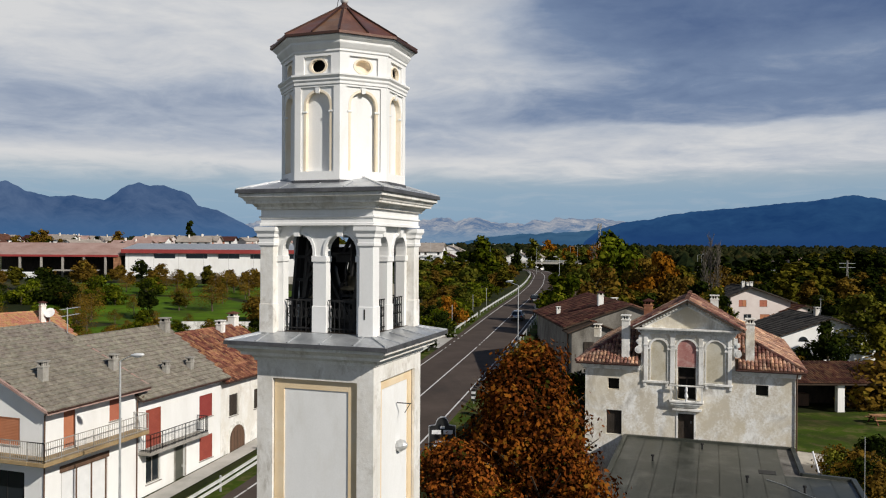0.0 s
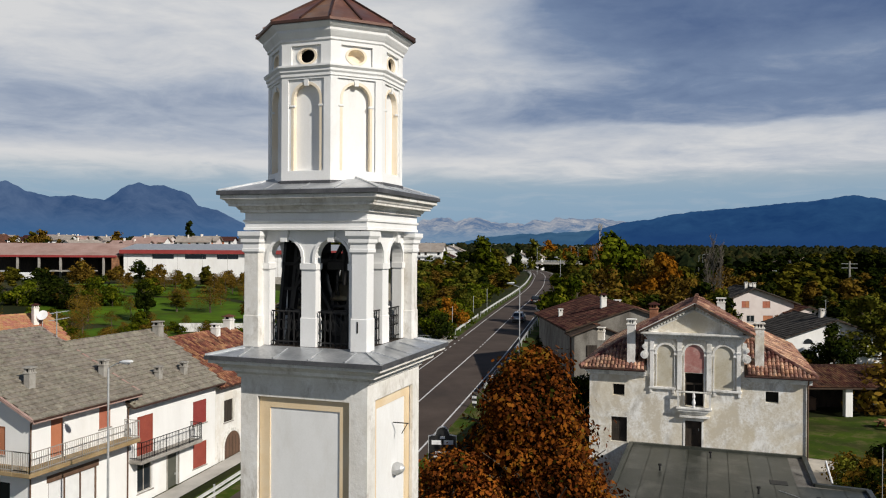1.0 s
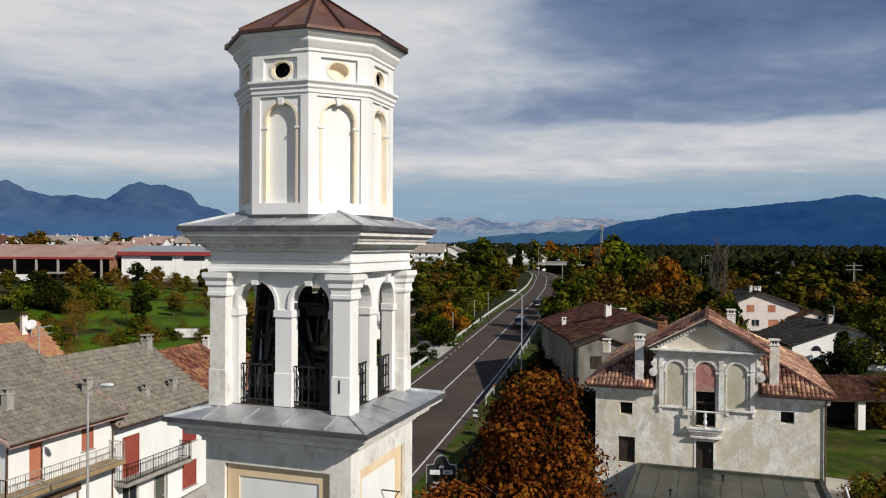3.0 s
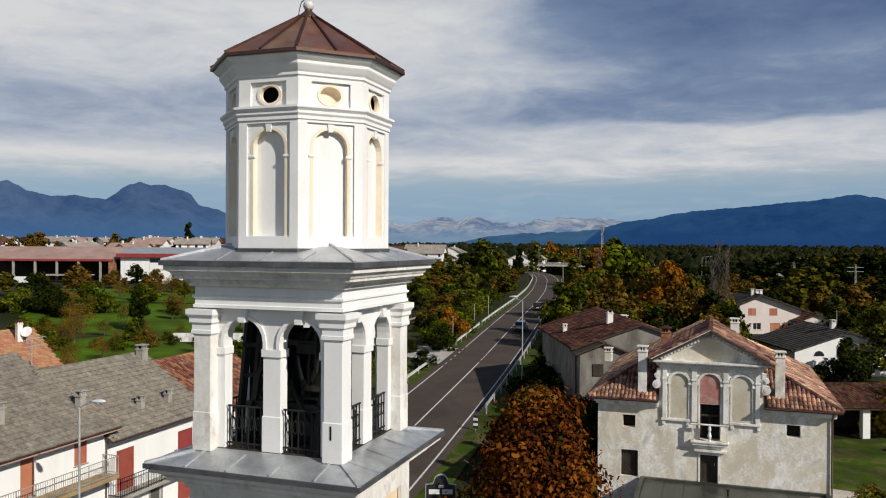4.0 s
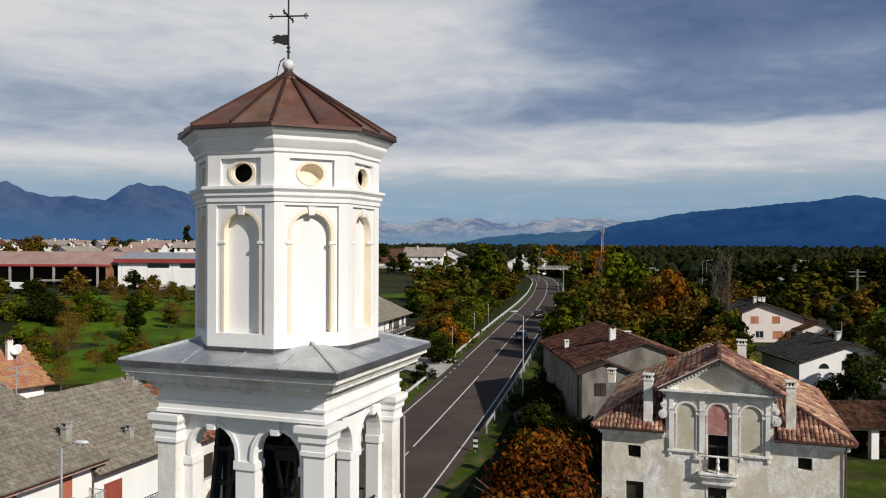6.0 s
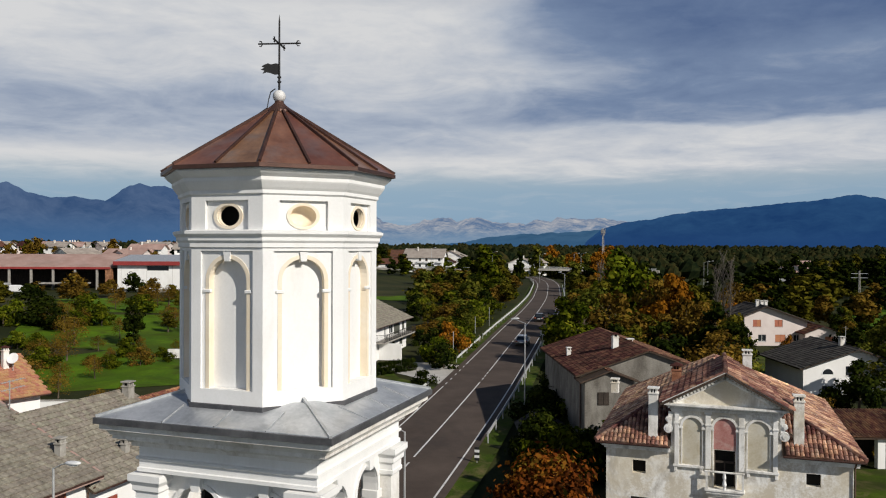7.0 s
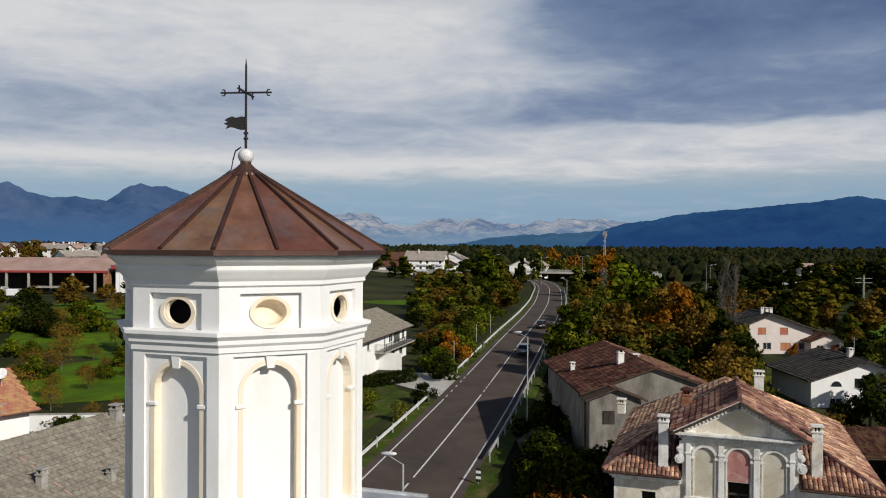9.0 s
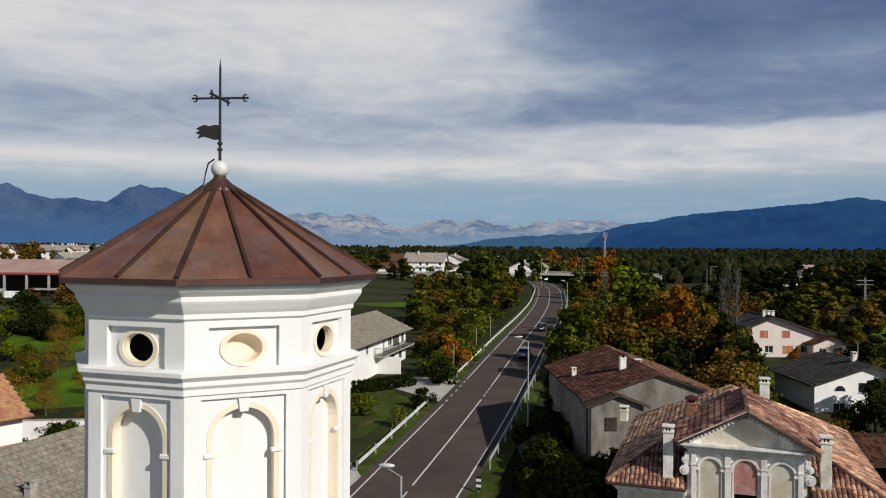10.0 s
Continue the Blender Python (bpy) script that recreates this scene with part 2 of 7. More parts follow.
M["asphalt"] = material("asphalt", (0.066, 0.050, 0.041), (0.104, 0.080, 0.066), 0.35, 40, 0.88, 0.15, stain=(0.046, 0.039, 0.036), stain_scale=0.12, stain_amt=0.5)
M["line_white"] = material("road_paint", (0.50, 0.49, 0.47), (0.72, 0.71, 0.69), 2.5, 30, 0.8, 0.05)
M["steel"] = material("galvanised_steel", (0.46, 0.47, 0.47), (0.62, 0.62, 0.61), 3, 25, 0.5, 0.05, metal=0.5)
M["rail_white"] = material("pale_guard_rail", (0.52, 0.53, 0.50), (0.70, 0.70, 0.67), 1.5, 20, 0.6, 0.1, metal=0.2, stain=(0.35, 0.33, 0.28), stain_scale=0.8, stain_amt=0.4)
# Near-black colour painted in place of the darkness inside openings and hollows
M["painted_dark"] = material("painted_darkness", (0.010, 0.010, 0.010), (0.022, 0.021, 0.020), 1, 10, 0.9, 0.0)
M["white"] = material("white_paint", (0.72, 0.72, 0.71), (0.82, 0.82, 0.81), 2, 30, 0.6, 0.05)
M["black"] = material("black_paint", (0.012, 0.012, 0.012), (0.022, 0.022, 0.022), 3, 30, 0.5, 0.05)
M["grass"] = material("grass", (0.024, 0.046, 0.003), (0.066, 0.105, 0.006), 0.35, 6, 0.95, 0.4, stain=(0.16, 0.12, 0.055), stain_scale=0.5, stain_amt=0.8, stain2=(0.036, 0.035, 0.010))
M["field"] = material("bright_meadow", (0.038, 0.088, 0.002), (0.105, 0.195, 0.004), 0.14, 3, 0.95, 0.3, stain=(0.055, 0.060, 0.008), stain_scale=0.16, stain_amt=0.8, stain2=(0.040, 0.060, 0.004))
M["ground"] = material("rough_ground", (0.013, 0.019, 0.005), (0.042, 0.046, 0.012), 0.06, 2, 0.95, 0.4, stain=(0.085, 0.066, 0.030), stain_scale=0.03, stain_amt=0.4)
M["gravel"] = material("pale_gravel", (0.36, 0.33, 0.28), (0.52, 0.48, 0.42), 1.0, 30, 0.95, 0.3)
M["paving"] = material("pale_paving", (0.40, 0.38, 0.34), (0.55, 0.52, 0.48), 0.8, 20, 0.92, 0.15)
M["bark"] = material("bark", (0.06, 0.045, 0.032), (0.14, 0.11, 0.08), 3, 20, 0.95, 0.5, streak=0.2)
M["lamp_glass"] = material("lamp_cover", (0.62, 0.64, 0.64), (0.72, 0.74, 0.74), 3, 20, 0.25, 0.0)


def glass_mat():
    m = bpy.data.materials.new("window_glass")
    m.use_nodes = True
    w = Tree(m.node_tree)
    p = w.n("ShaderNodeBsdfPrincipled", Base_Color=(0.02, 0.025, 0.03, 1), Roughness=0.06, IOR=1.5)
    w.n("ShaderNodeOutputMaterial", Surface=p.outputs[0])
    return m


M["glass"] = glass_mat()


# ---- mesh tools ----
def mesh_ob(name, bm, mat, parent=None, label="", m=None, smooth=False):
    bmesh.ops.recalc_face_normals(bm, faces=bm.faces)
    me = bpy.data.meshes.new(name)
    bm.to_mesh(me)
    bm.free()
    me.materials.append(M[mat] if isinstance(mat, str) else mat)
    if smooth:
        me.polygons.foreach_set("use_smooth", [True] * len(me.polygons))
    ob = new(name, me)
    if parent:
        ob.parent = parent
    if m is not None:
        ob.matrix_basis = m
    if label:
        ob["label"] = label
    return ob


def part(name, bm, mat, parent, label="", m=None, smooth=False):
    return mesh_ob(name, bm, mat, parent, label, m, smooth)


def piece(name, me, parent, m):
    ob = new(name, me)
    ob.parent = parent
    ob.matrix_basis = m
    return ob


def thing(name, label, category, m=None, group="", kind=""):
    ob = new(name)
    ob.empty_display_size = 0.3
    if m is not None:
        ob.matrix_basis = m
    return tagged(ob, label, category, group, kind)


def structure(name, bm, mat, label, category, smooth=False, m=None):
    return tagged(mesh_ob(name, bm, mat, None, "", m, smooth), label, category, "", "structure")


def from_lists(name, vs, fs, mat, parent=None, label=""):
    me = bpy.data.meshes.new(name)
    me.from_pydata([tuple(v) for v in vs], [], fs)
    me.update()
    me.materials.append(M[mat] if isinstance(mat, str) else mat)
    ob = new(name, me)
    if parent:
        ob.parent = parent
    if label:
        ob["label"] = label
    return ob


def box(bm, x0, x1, y0, y1, z0, z1, m=None, bevel=0.0):
    g = bmesh.ops.create_cube(bm, size=1.0, matrix=(m or Matrix()) @ Matrix.Translation(((x0 + x1) / 2, (y0 + y1) / 2, (z0 + z1) / 2)) @ Matrix.Diagonal((x1 - x0, y1 - y0, z1 - z0, 1)))
    if bevel:
        es = list({e for v in g["verts"] for e in v.link_edges})
        bmesh.ops.bevel(bm, geom=es, offset=bevel, segments=1, affect="EDGES")
    return bm


def nbox(x0, x1, y0, y1, z0, z1, m=None, bevel=0.0):
    return box(bmesh.new(), x0, x1, y0, y1, z0, z1, m, bevel)


def bar(bm, p, q, w, h=None, seg=4):
    """A straight bar of thickness w from p to q."""
    p, q = Vector(p), Vector(q)
    d = q - p
    m = Matrix.Translation((p + q) / 2) @ d.to_track_quat("Z", "Y").to_matrix().to_4x4()
    if seg == 4:
        box(bm, -w / 2, w / 2, -(h or w) / 2, (h or w) / 2, -d.length / 2, d.length / 2, m)
    else:
        bmesh.ops.create_cone(bm, segments=seg, radius1=w / 2, radius2=(h or w) / 2, depth=d.length, cap_ends=True, matrix=m)
    return bm


def rings(bm, profile, n, closed_top=True, closed_bottom=True, rot=None, m=None):
    """Stacks n-sided rings: profile rows are (apothem, z)."""
    rot = math.pi / n if rot is None else rot
    k = 1 / math.cos(math.pi / n)
    rows = []
    for a, z in profile:
        row = []
        for i in range(n):
            t = rot + 2 * math.pi * i / n
            v = Vector((a * k * math.cos(t), a * k * math.sin(t), z))
            row.append(bm.verts.new(m @ v if m else v))
        rows.append(row)
    for r0, r1 in zip(rows, rows[1:]):
        for i in range(n):
            j = (i + 1) % n
            bm.faces.new((r0[i], r0[j], r1[j], r1[i]))
    if closed_bottom:
        bm.faces.new(rows[0])
    if closed_top:
        bm.faces.new(rows[-1])
    return bm


def lathe(bm, profile, n=16, m=None, top=True, bottom=True):
    return rings(bm, [(r * math.cos(math.pi / n), z) for r, z in profile], n, top, bottom, None, m)


def plate(bm, outer, holes, d0, d1, m=None):
    """A slab in the (x, z) plane from depth y=d0 to y=d1, with holes cut through."""
    sides = []
    for d in (d0, d1):
        es, loops = [], []
        for loop in [outer] + list(holes):
            vs = [bm.verts.new((u, d, z)) for u, z in loop]
            es += [bm.edges.new((a, b)) for a, b in zip(vs, vs[1:] + vs[:1])]
            loops.append(vs)
        if holes:
            bmesh.ops.triangle_fill(bm, use_beauty=True, use_dissolve=False, edges=es)
        else:
            bm.faces.new(loops[0])
        sides.append(loops)
    for la, lb in zip(*sides):
        for i in range(len(la)):
            j = (i + 1) % len(la)
            bm.faces.new((la[i], la[j], lb[j], lb[i]))
    if m is not None:
        vs = [v for loops in sides for lp in loops for v in lp]
        bmesh.ops.transform(bm, matrix=m, verts=vs)
    return bm


def rect(x0, x1, z0, z1):
    return [(x0, z0), (x1, z0), (x1, z1), (x0, z1)]


def arched(cx, hw, z0, spring, n=10, rise=None):
    rise = hw if rise is None else rise
    return [(cx - hw, z0), (cx + hw, z0)] + [(cx + hw * math.cos(math.pi * i / n), spring + rise * math.sin(math.pi * i / n)) for i in range(n + 1)]


def oval(cx, cz, rx, rz, n=18):
    return [(cx + rx * math.cos(2 * math.pi * i / n), cz + rz * math.sin(2 * math.pi * i / n)) for i in range(n)]


def arch_band(bm, cx, hw, z0, spring, w, d0, d1, m=None, n=10):
    """Flat band round an arch, open at its foot."""
    inner = [(cx + hw, z0)] + [(cx + hw * math.cos(math.pi * i / n), spring + hw * math.sin(math.pi * i / n)) for i in range(n + 1)] + [(cx - hw, z0)]
    o = hw + w
    outer = [(cx + o, z0)] + [(cx + o * math.cos(math.pi * i / n), spring + o * math.sin(math.pi * i / n)) for i in range(n + 1)] + [(cx - o, z0)]
    return _strip(bm, outer, inner, d0, d1, m)


def _strip(bm, a, b, d0, d1, m):
    mm = m or Matrix()
    quads = [[bm.verts.new(mm @ Vector((u, d, z))) for u, z in row] for row in (a, b) for d in (d0, d1)]
    a0, a1, b0, b1 = quads
    for i in range(len(a) - 1):
        j = i + 1
        bm.faces.new((a0[i], a0[j], b0[j], b0[i]))
        bm.faces.new((a1[i], a1[j], b1[j], b1[i]))
        bm.faces.new((a0[i], a0[j], a1[j], a1[i]))
        bm.faces.new((b0[i], b0[j], b1[j], b1[i]))
    for i in (0, -1):
        bm.faces.new((a0[i], a1[i], b1[i], b0[i]))
    return bm


def face_m(angle, apothem):
    """Local frame of a face whose outward normal has that angle: x along it, y inwards."""
    return pose(apothem * math.cos(angle), apothem * math.sin(angle), 0, 0, 0, math.degrees(angle) + 90)


# ---- bell tower ----
def build_tower():
    tower = thing("bell_tower", "white plastered bell tower with octagonal lantern and copper roof", "bell tower")
    # shaft with framed panels on four sides
    SA = 1.28
    bm = rings(bmesh.new(), [(SA - 0.10, 0), (SA - 0.10, 11.9)], 4)
    part("shaft_core", bm, "plaster", tower, "smooth white recessed panels")
    for k in range(4):
        fm = face_m(-math.pi / 2 + k * math.pi / 2, SA)
        ww = SA if k % 2 == 0 else SA - 0.065
        part("shaft_frame", plate(bmesh.new(), rect(-ww, ww, 0, 11.86), [rect(-0.93, 0.93, 1.0, 11.47)], 0.0, 0.065, fm), "plaster_old", tower, "rough grey-white rendered frame")
        part("panel_border", plate(bmesh.new(), rect(-0.926, 0.926, 1.0, 11.466), [rect(-0.71, 0.71, 1.2, 11.27)], 0.075, 0.10, fm), "cream", tower, "ochre painted border")
    # small fittings on the east panel
    bm = bar(bmesh.new(), (SA - 0.08, 0.1, 10.86), (SA + 0.24, 0.1, 10.86), 0.018)
    bar(bm, (SA + 0.22, 0.1, 10.86), (SA + 0.10, 0.1, 10.66), 0.014)
    part("wall_bracket", bm, "iron", tower)
    bm = lathe(bmesh.new(), [(0.02, -0.14), (0.10, -0.12), (0.13, 0.0), (0.09, 0.10), (0.03, 0.15)], 10, pose(SA - 0.02, 0.18, 9.95, 0, 78, 0))
    part("spotlight", bm, "steel", tower)
    # lower cornice and its lead cover
    part("lower_cornice", rings(bmesh.new(), [(SA + 0.001, 11.80), (1.33, 11.81), (1.33, 11.87), (1.345, 11.875), (1.38, 11.93), (1.40, 11.94), (1.52, 11.945), (1.52, 12.00), (1.54, 12.005), (1.59, 12.06), (1.65, 12.09), (1.705, 12.095), (1.705, 12.18)], 4), "plaster_old", tower)
    part("lead_cover", rings(bmesh.new(), [(1.735, 12.165), (1.752, 12.17), (1.752, 12.235), (1.73, 12.245), (1.12, 12.385)], 4), "lead", tower, "grey lead sheet ledge")
    part("lead_drip_edge", rings(bmesh.new(), [(1.71, 12.16), (1.760, 12.162), (1.760, 12.236), (1.735, 12.241)], 4), "lead_edge", tower, "dark folded lead edge")
    for k in range(4):
        fm = face_m(-math.pi / 2 + k * math.pi / 2, 0)
        for u in (-1.05, -0.35, 0.35, 1.05):
            bm = bar(bmesh.new(), fm @ Vector((u, -1.735, 12.25)), fm @ Vector((u, -1.22, 12.368)), 0.035, 0.03)
            part("lead_seam", bm, "lead", tower)
        part("lead_hip", bar(bmesh.new(), fm @ Vector((-1.74, -1.74, 12.245)), fm @ Vector((-1.2, -1.2, 12.372)), 0.05, 0.04), "lead", tower)
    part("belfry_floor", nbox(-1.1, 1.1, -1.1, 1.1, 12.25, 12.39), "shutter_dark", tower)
    # belfry piers: corner pilasters with base and capital
    A, B = 1.245, 1.07
    for sx in (-1, 1):
        for sy in (-1, 1):
            bm = nbox(0.95, A, 0.95, A, 12.36, 14.2, Matrix.Diagonal((sx, sy, 1, 1)), 0.006)
            box(bm, 0.93, A + 0.015, 0.93, A + 0.015, 12.36, 12.95, Matrix.Diagonal((sx, sy, 1, 1)), 0.012)
            pier = part("corner_pier", bm, "plaster_old" if (sx, sy) != (1, -1) else "plaster", tower)
            cx, cy = sx * (0.95 + A) / 2, sy * (0.95 + A) / 2
            w = (A - 0.95) / 2
            bm = rings(bmesh.new(), [(w + 0.001, 14.10), (w + 0.03, 14.13), (w + 0.03, 14.18), (w + 0.02, 14.19), (w + 0.02, 14.27), (w + 0.05, 14.30), (w + 0.05, 14.36), (w + 0.09, 14.42), (w + 0.09, 14.50)], 4, m=pose(cx, cy, 0))
            part("capital", bm, "plaster", tower)
    slot = part("wall_slot", nbox(1.06, 1.085, -A - 0.022, -A + 0.02, 12.7, 12.9), "painted_dark", tower)
    # arcade walls, two arches a side
    for k in range(4):
        fm = face_m(-math.pi / 2 + k * math.pi / 2, B)
        hw = 0.335
        ww = 0.99 if k % 2 == 0 else 0.985
        bm = plate(bmesh.new(), [(-ww, 12.37), (-0.815, 12.37)] + [(-0.815, 14.0)] + [(-0.48 - hw * math.cos(math.pi * i / 12), 14.02 + hw * math.sin(math.pi * i / 12)) for i in range(13)] + [(-0.145, 12.37), (0.145, 12.37)]
                   + [(0.48 - hw * math.cos(math.pi * i / 12), 14.02 + hw * math.sin(math.pi * i / 12)) for i in range(13)] + [(0.815, 12.37), (ww, 12.37), (ww, 14.53), (-ww, 14.53)], [], 0.0, 0.20, fm)
        part("arcade_wall", bm, "plaster", tower)
        for cx in (-0.48, 0.48):
            part("archivolt", arch_band(bmesh.new(), cx, hw + 0.004, 13.92, 14.02, 0.055, -0.03, 0.0, fm), "plaster", tower)
            part("keystone", plate(bmesh.new(), [(cx - 0.055, 14.31), (cx + 0.055, 14.31), (cx + 0.085, 14.53), (cx - 0.085, 14.53)], [], -0.085, 0.02, fm), "plaster", tower)
        for x0, x1 in ((-0.97, -0.795), (-0.17, 0.17), (0.795, 0.97)):
            part("impost", nbox(x0, x1, -0.028, 0.215, 13.80, 13.92, fm, 0.008), "plaster", tower)
        part("column_plinth", nbox(-0.165, 0.165, -0.015, 0.21, 12.37, 12.92, fm, 0.01), "plaster", tower)
        # iron railing in each arch
        for cx in (-0.48, 0.48):
            bm = bmesh.new()
            for z in (12.47, 13.03):
                bar(bm, fm @ Vector((cx - 0.30, 0.04, z)), fm @ Vector((cx + 0.30, 0.04, z)), 0.024)
            for i in range(6):
                u = cx - 0.27 + i * 0.108
                bar(bm, fm @ Vector((u, 0.04, 12.38)), fm @ Vector((u, 0.04, 13.03)), 0.016)
            for i in range(5):
                u = cx - 0.216 + i * 0.108
                for zc in (12.78,):
                    pts = [fm @ Vector((u + 0.04 * math.cos(t), 0.04, zc + 0.10 * math.sin(t))) for t in np.linspace(0, 2 * math.pi, 9)]
                    for p, q in zip(pts, pts[1:]):
                        bar(bm, p, q, 0.011)
            part("railing", bm, "iron", tower, "wrought iron railing with scrolls")
    # bell frame and bells
    bm = bmesh.new()
    for x in (-0.62, 0.55):
        bar(bm, (x, -0.72, 12.39), (x + 0.10, -0.25, 14.55), 0.10)
        bar(bm, (x, 0.72, 12.39), (x + 0.10, 0.25, 14.55), 0.10)
        bar(bm, (x, -0.72, 13.0), (x, 0.72, 13.0), 0.09)
        bar(bm, (x, -0.62, 12.6), (x + 0.08, 0.4, 13.9), 0.06)
        bar(bm, (x, 0.62, 12.6), (x + 0.08, -0.4, 13.9), 0.06)
        bar(bm, (x + 0.07, -0.45, 13.95), (x + 0.07, 0.45, 13.95), 0.10)
    for y, z in ((-0.6, 13.0), (0.6, 13.0), (-0.4, 13.95), (0.4, 13.95), (0.0, 12.7), (-0.35, 12.55), (0.3, 13.3)):
        bar(bm, (-0.66, y, z), (0.66, y, z), 0.08)
    for y in (-0.66, 0.66):
        bar(bm, (-0.62, y, 12.45), (0.0, y, 13.5), 0.05)
        bar(bm, (0.55, y, 12.45), (0.0, y, 13.5), 0.05)
    part("bell_frame", bm, "iron", tower, "dark steel bell frame")
    for x, y, z, s in ((0.40, -0.10, 13.20, 0.80), (-0.36, -0.10, 13.00, 0.95), (0.18, 0.45, 12.55, 0.5), (-0.1, -0.42, 12.50, 0.45)):
        prof = [(0.50, 0.0), (0.52, 0.04), (0.44, 0.14), (0.34, 0.32), (0.28, 0.55), (0.26, 0.70), (0.20, 0.78), (0.07, 0.82), (0.07, 0.95)]
        bell = part("bell", lathe(bmesh.new(), [(r * s, h * s) for r, h in prof], 20), "bronze", tower, "dark bronze bell", pose(x, y, z), True)
        part("yoke", nbox(-0.34 * s, 0.34 * s, -0.07, 0.07, 0.90 * s, 1.12 * s), "iron", bell)
    wheel = bmesh.new()
    pts = [Vector((0.30, 0.50 * math.cos(t), 13.55 + 0.50 * math.sin(t))) for t in np.linspace(0, 2 * math.pi, 25)]
    for p, q in zip(pts, pts[1:]):
        bar(wheel, p, q, 0.04)
    for t in np.linspace(0, math.pi, 4)[:3]:
        d = Vector((0, 0.5 * math.cos(t), 0.5 * math.sin(t)))
        bar(wheel, Vector((0.30, 0, 13.55)) - d, Vector((0.30, 0, 13.55)) + d, 0.035)
    part("bell_wheel", wheel, "iron", tower)
    # Broad plates added so the arches look dark inside
    for x, w2, z0 in ((-0.36, 0.30, 12.39), (0.42, 0.26, 13.45)):
        part("frame_plate", nbox(x - w2, x + w2, 0.30, 0.34, z0, 14.1, None, 0.01), "iron", tower, "dark steel plate added to darken the arches")
        part("frame_plate", nbox(x - 0.02, x + 0.02, -0.5, 0.5, 13.5, 14.44, None, 0.005), "iron", tower)
    truss = bmesh.new()
    for x in (-0.86, -0.62, -0.22):
        bar(truss, (x - 0.04, -0.56, 12.39), (x + 0.05, -0.40, 14.40), 0.10)
    for i in range(4):
        za, zb = 12.45 + 0.48 * i, 12.93 + 0.48 * i
        bar(truss, (-0.60, -0.52, za), (-0.22, -0.48, zb), 0.055)
        bar(truss, (-0.22, -0.52, za), (-0.60, -0.48, zb), 0.055)
        bar(truss, (-0.86, -0.50, zb), (-0.20, -0.48, zb), 0.06)
    part("front_truss", truss, "iron", tower, "dark steel cross-braced bell truss")
    # Backing plate painted near-black to darken the left arch
    part("sound_board", nbox(-0.88, -0.12, -0.30, -0.26, 12.39, 14.30, None, 0.01), "painted_dark", tower, "near-black backing plate behind the bell truss")
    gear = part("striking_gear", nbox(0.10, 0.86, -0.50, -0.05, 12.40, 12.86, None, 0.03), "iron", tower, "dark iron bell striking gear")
    for x, h in ((0.16, 13.35), (0.44, 13.12), (0.62, 13.02), (0.82, 13.45)):
        part("gear_post", bar(bmesh.new(), (x, -0.42, 12.8), (x + 0.02, -0.36, h), 0.09), "iron", gear)
    for z in (12.98, 13.10):
        part("gear_rail", bar(bmesh.new(), (0.08, -0.44, z), (0.88, -0.44, z), 0.05), "iron", gear)
    for x in (0.22, 0.38, 0.54, 0.70):
        part("gear_rod", bar(bmesh.new(), (x, -0.51, 12.62), (x, -0.47, 13.0), 0.03), "iron", gear)
    part("gear_wheel", lathe(bmesh.new(), [(0.17, -0.05), (0.20, -0.04), (0.20, 0.04), (0.17, 0.05)], 20, pose(0.30, -0.54, 12.72, 90, 0, 0)), "iron", gear)
    head = nbox(0.06, 0.90, -0.46, -0.20, 13.78, 13.95, None, 0.015)
    plate(head, [(0.30, 13.95), (0.66, 13.95), (0.54, 14.25), (0.42, 14.25)], [], -0.40, -0.26)
    bar(head, (0.12, -0.33, 13.9), (0.40, -0.33, 14.4), 0.07)
    bar(head, (0.84, -0.33, 13.9), (0.56, -0.33, 14.4), 0.07)
    part("headstock", head, "iron", tower, "dark iron bell headstock")
    # Dark ceiling added to deepen the darkness of the belfry
    part("belfry_ceiling", nbox(-1.0, 1.0, -1.0, 1.0, 14.44, 14.52), "shutter_dark", tower, "dark ceiling added to keep the belfry dim")
    part("machine_box", nbox(-0.25, 0.35, 0.15, 0.6, 12.39, 13.15, None, 0.02), "iron", tower)
    part("ladder", bar(bar(bmesh.new(), (-0.72, 0.1, 12.39), (-0.58, 0.1, 14.5), 0.05), (-0.72, 0.4, 12.39), (-0.58, 0.4, 14.5), 0.05), "iron", tower)
    # entablature and upper cornice
    part("entablature", rings(bmesh.new(), [(1.215, 14.52), (1.255, 14.525), (1.255, 14.57), (1.235, 14.58), (1.235, 14.66), (1.265, 14.68), (1.265, 14.71), (1.235, 14.72), (1.235, 14.86)], 4, rot=math.pi / 4), "plaster", tower)
    part("upper_cornice", rings(bmesh.new(), [(1.236, 14.84), (1.30, 14.85), (1.30, 14.895), (1.325, 14.90), (1.36, 14.955), (1.375, 14.96), (1.455, 14.962), (1.455, 15.005), (1.475, 15.01), (1.50, 15.06), (1.545, 15.085), (1.562, 15.088), (1.562, 15.18)], 4), "plaster_old", tower)
    part("lead_skirt_roof", rings(bmesh.new(), [(1.575, 15.165), (1.590, 15.172), (1.590, 15.235), (1.585, 15.248), (0.95, 15.455)], 4), "lead", tower, "grey lead skirt roof")
    for k in range(4):
        fm = face_m(-math.pi / 2 + k * math.pi / 2, 0)
        for u in (-0.62, 0.10, 0.78):
            part("lead_seam", bar(bmesh.new(), fm @ Vector((u, -1.59, 15.25)), fm @ Vector((u, -1.19, 15.382)), 0.018, 0.018), "lead", tower)
        part("lead_hip", bar(bmesh.new(), fm @ Vector((-1.59, -1.59, 15.25)), fm @ Vector((-0.85, -0.85, 15.49)), 0.035, 0.03), "lead", tower)
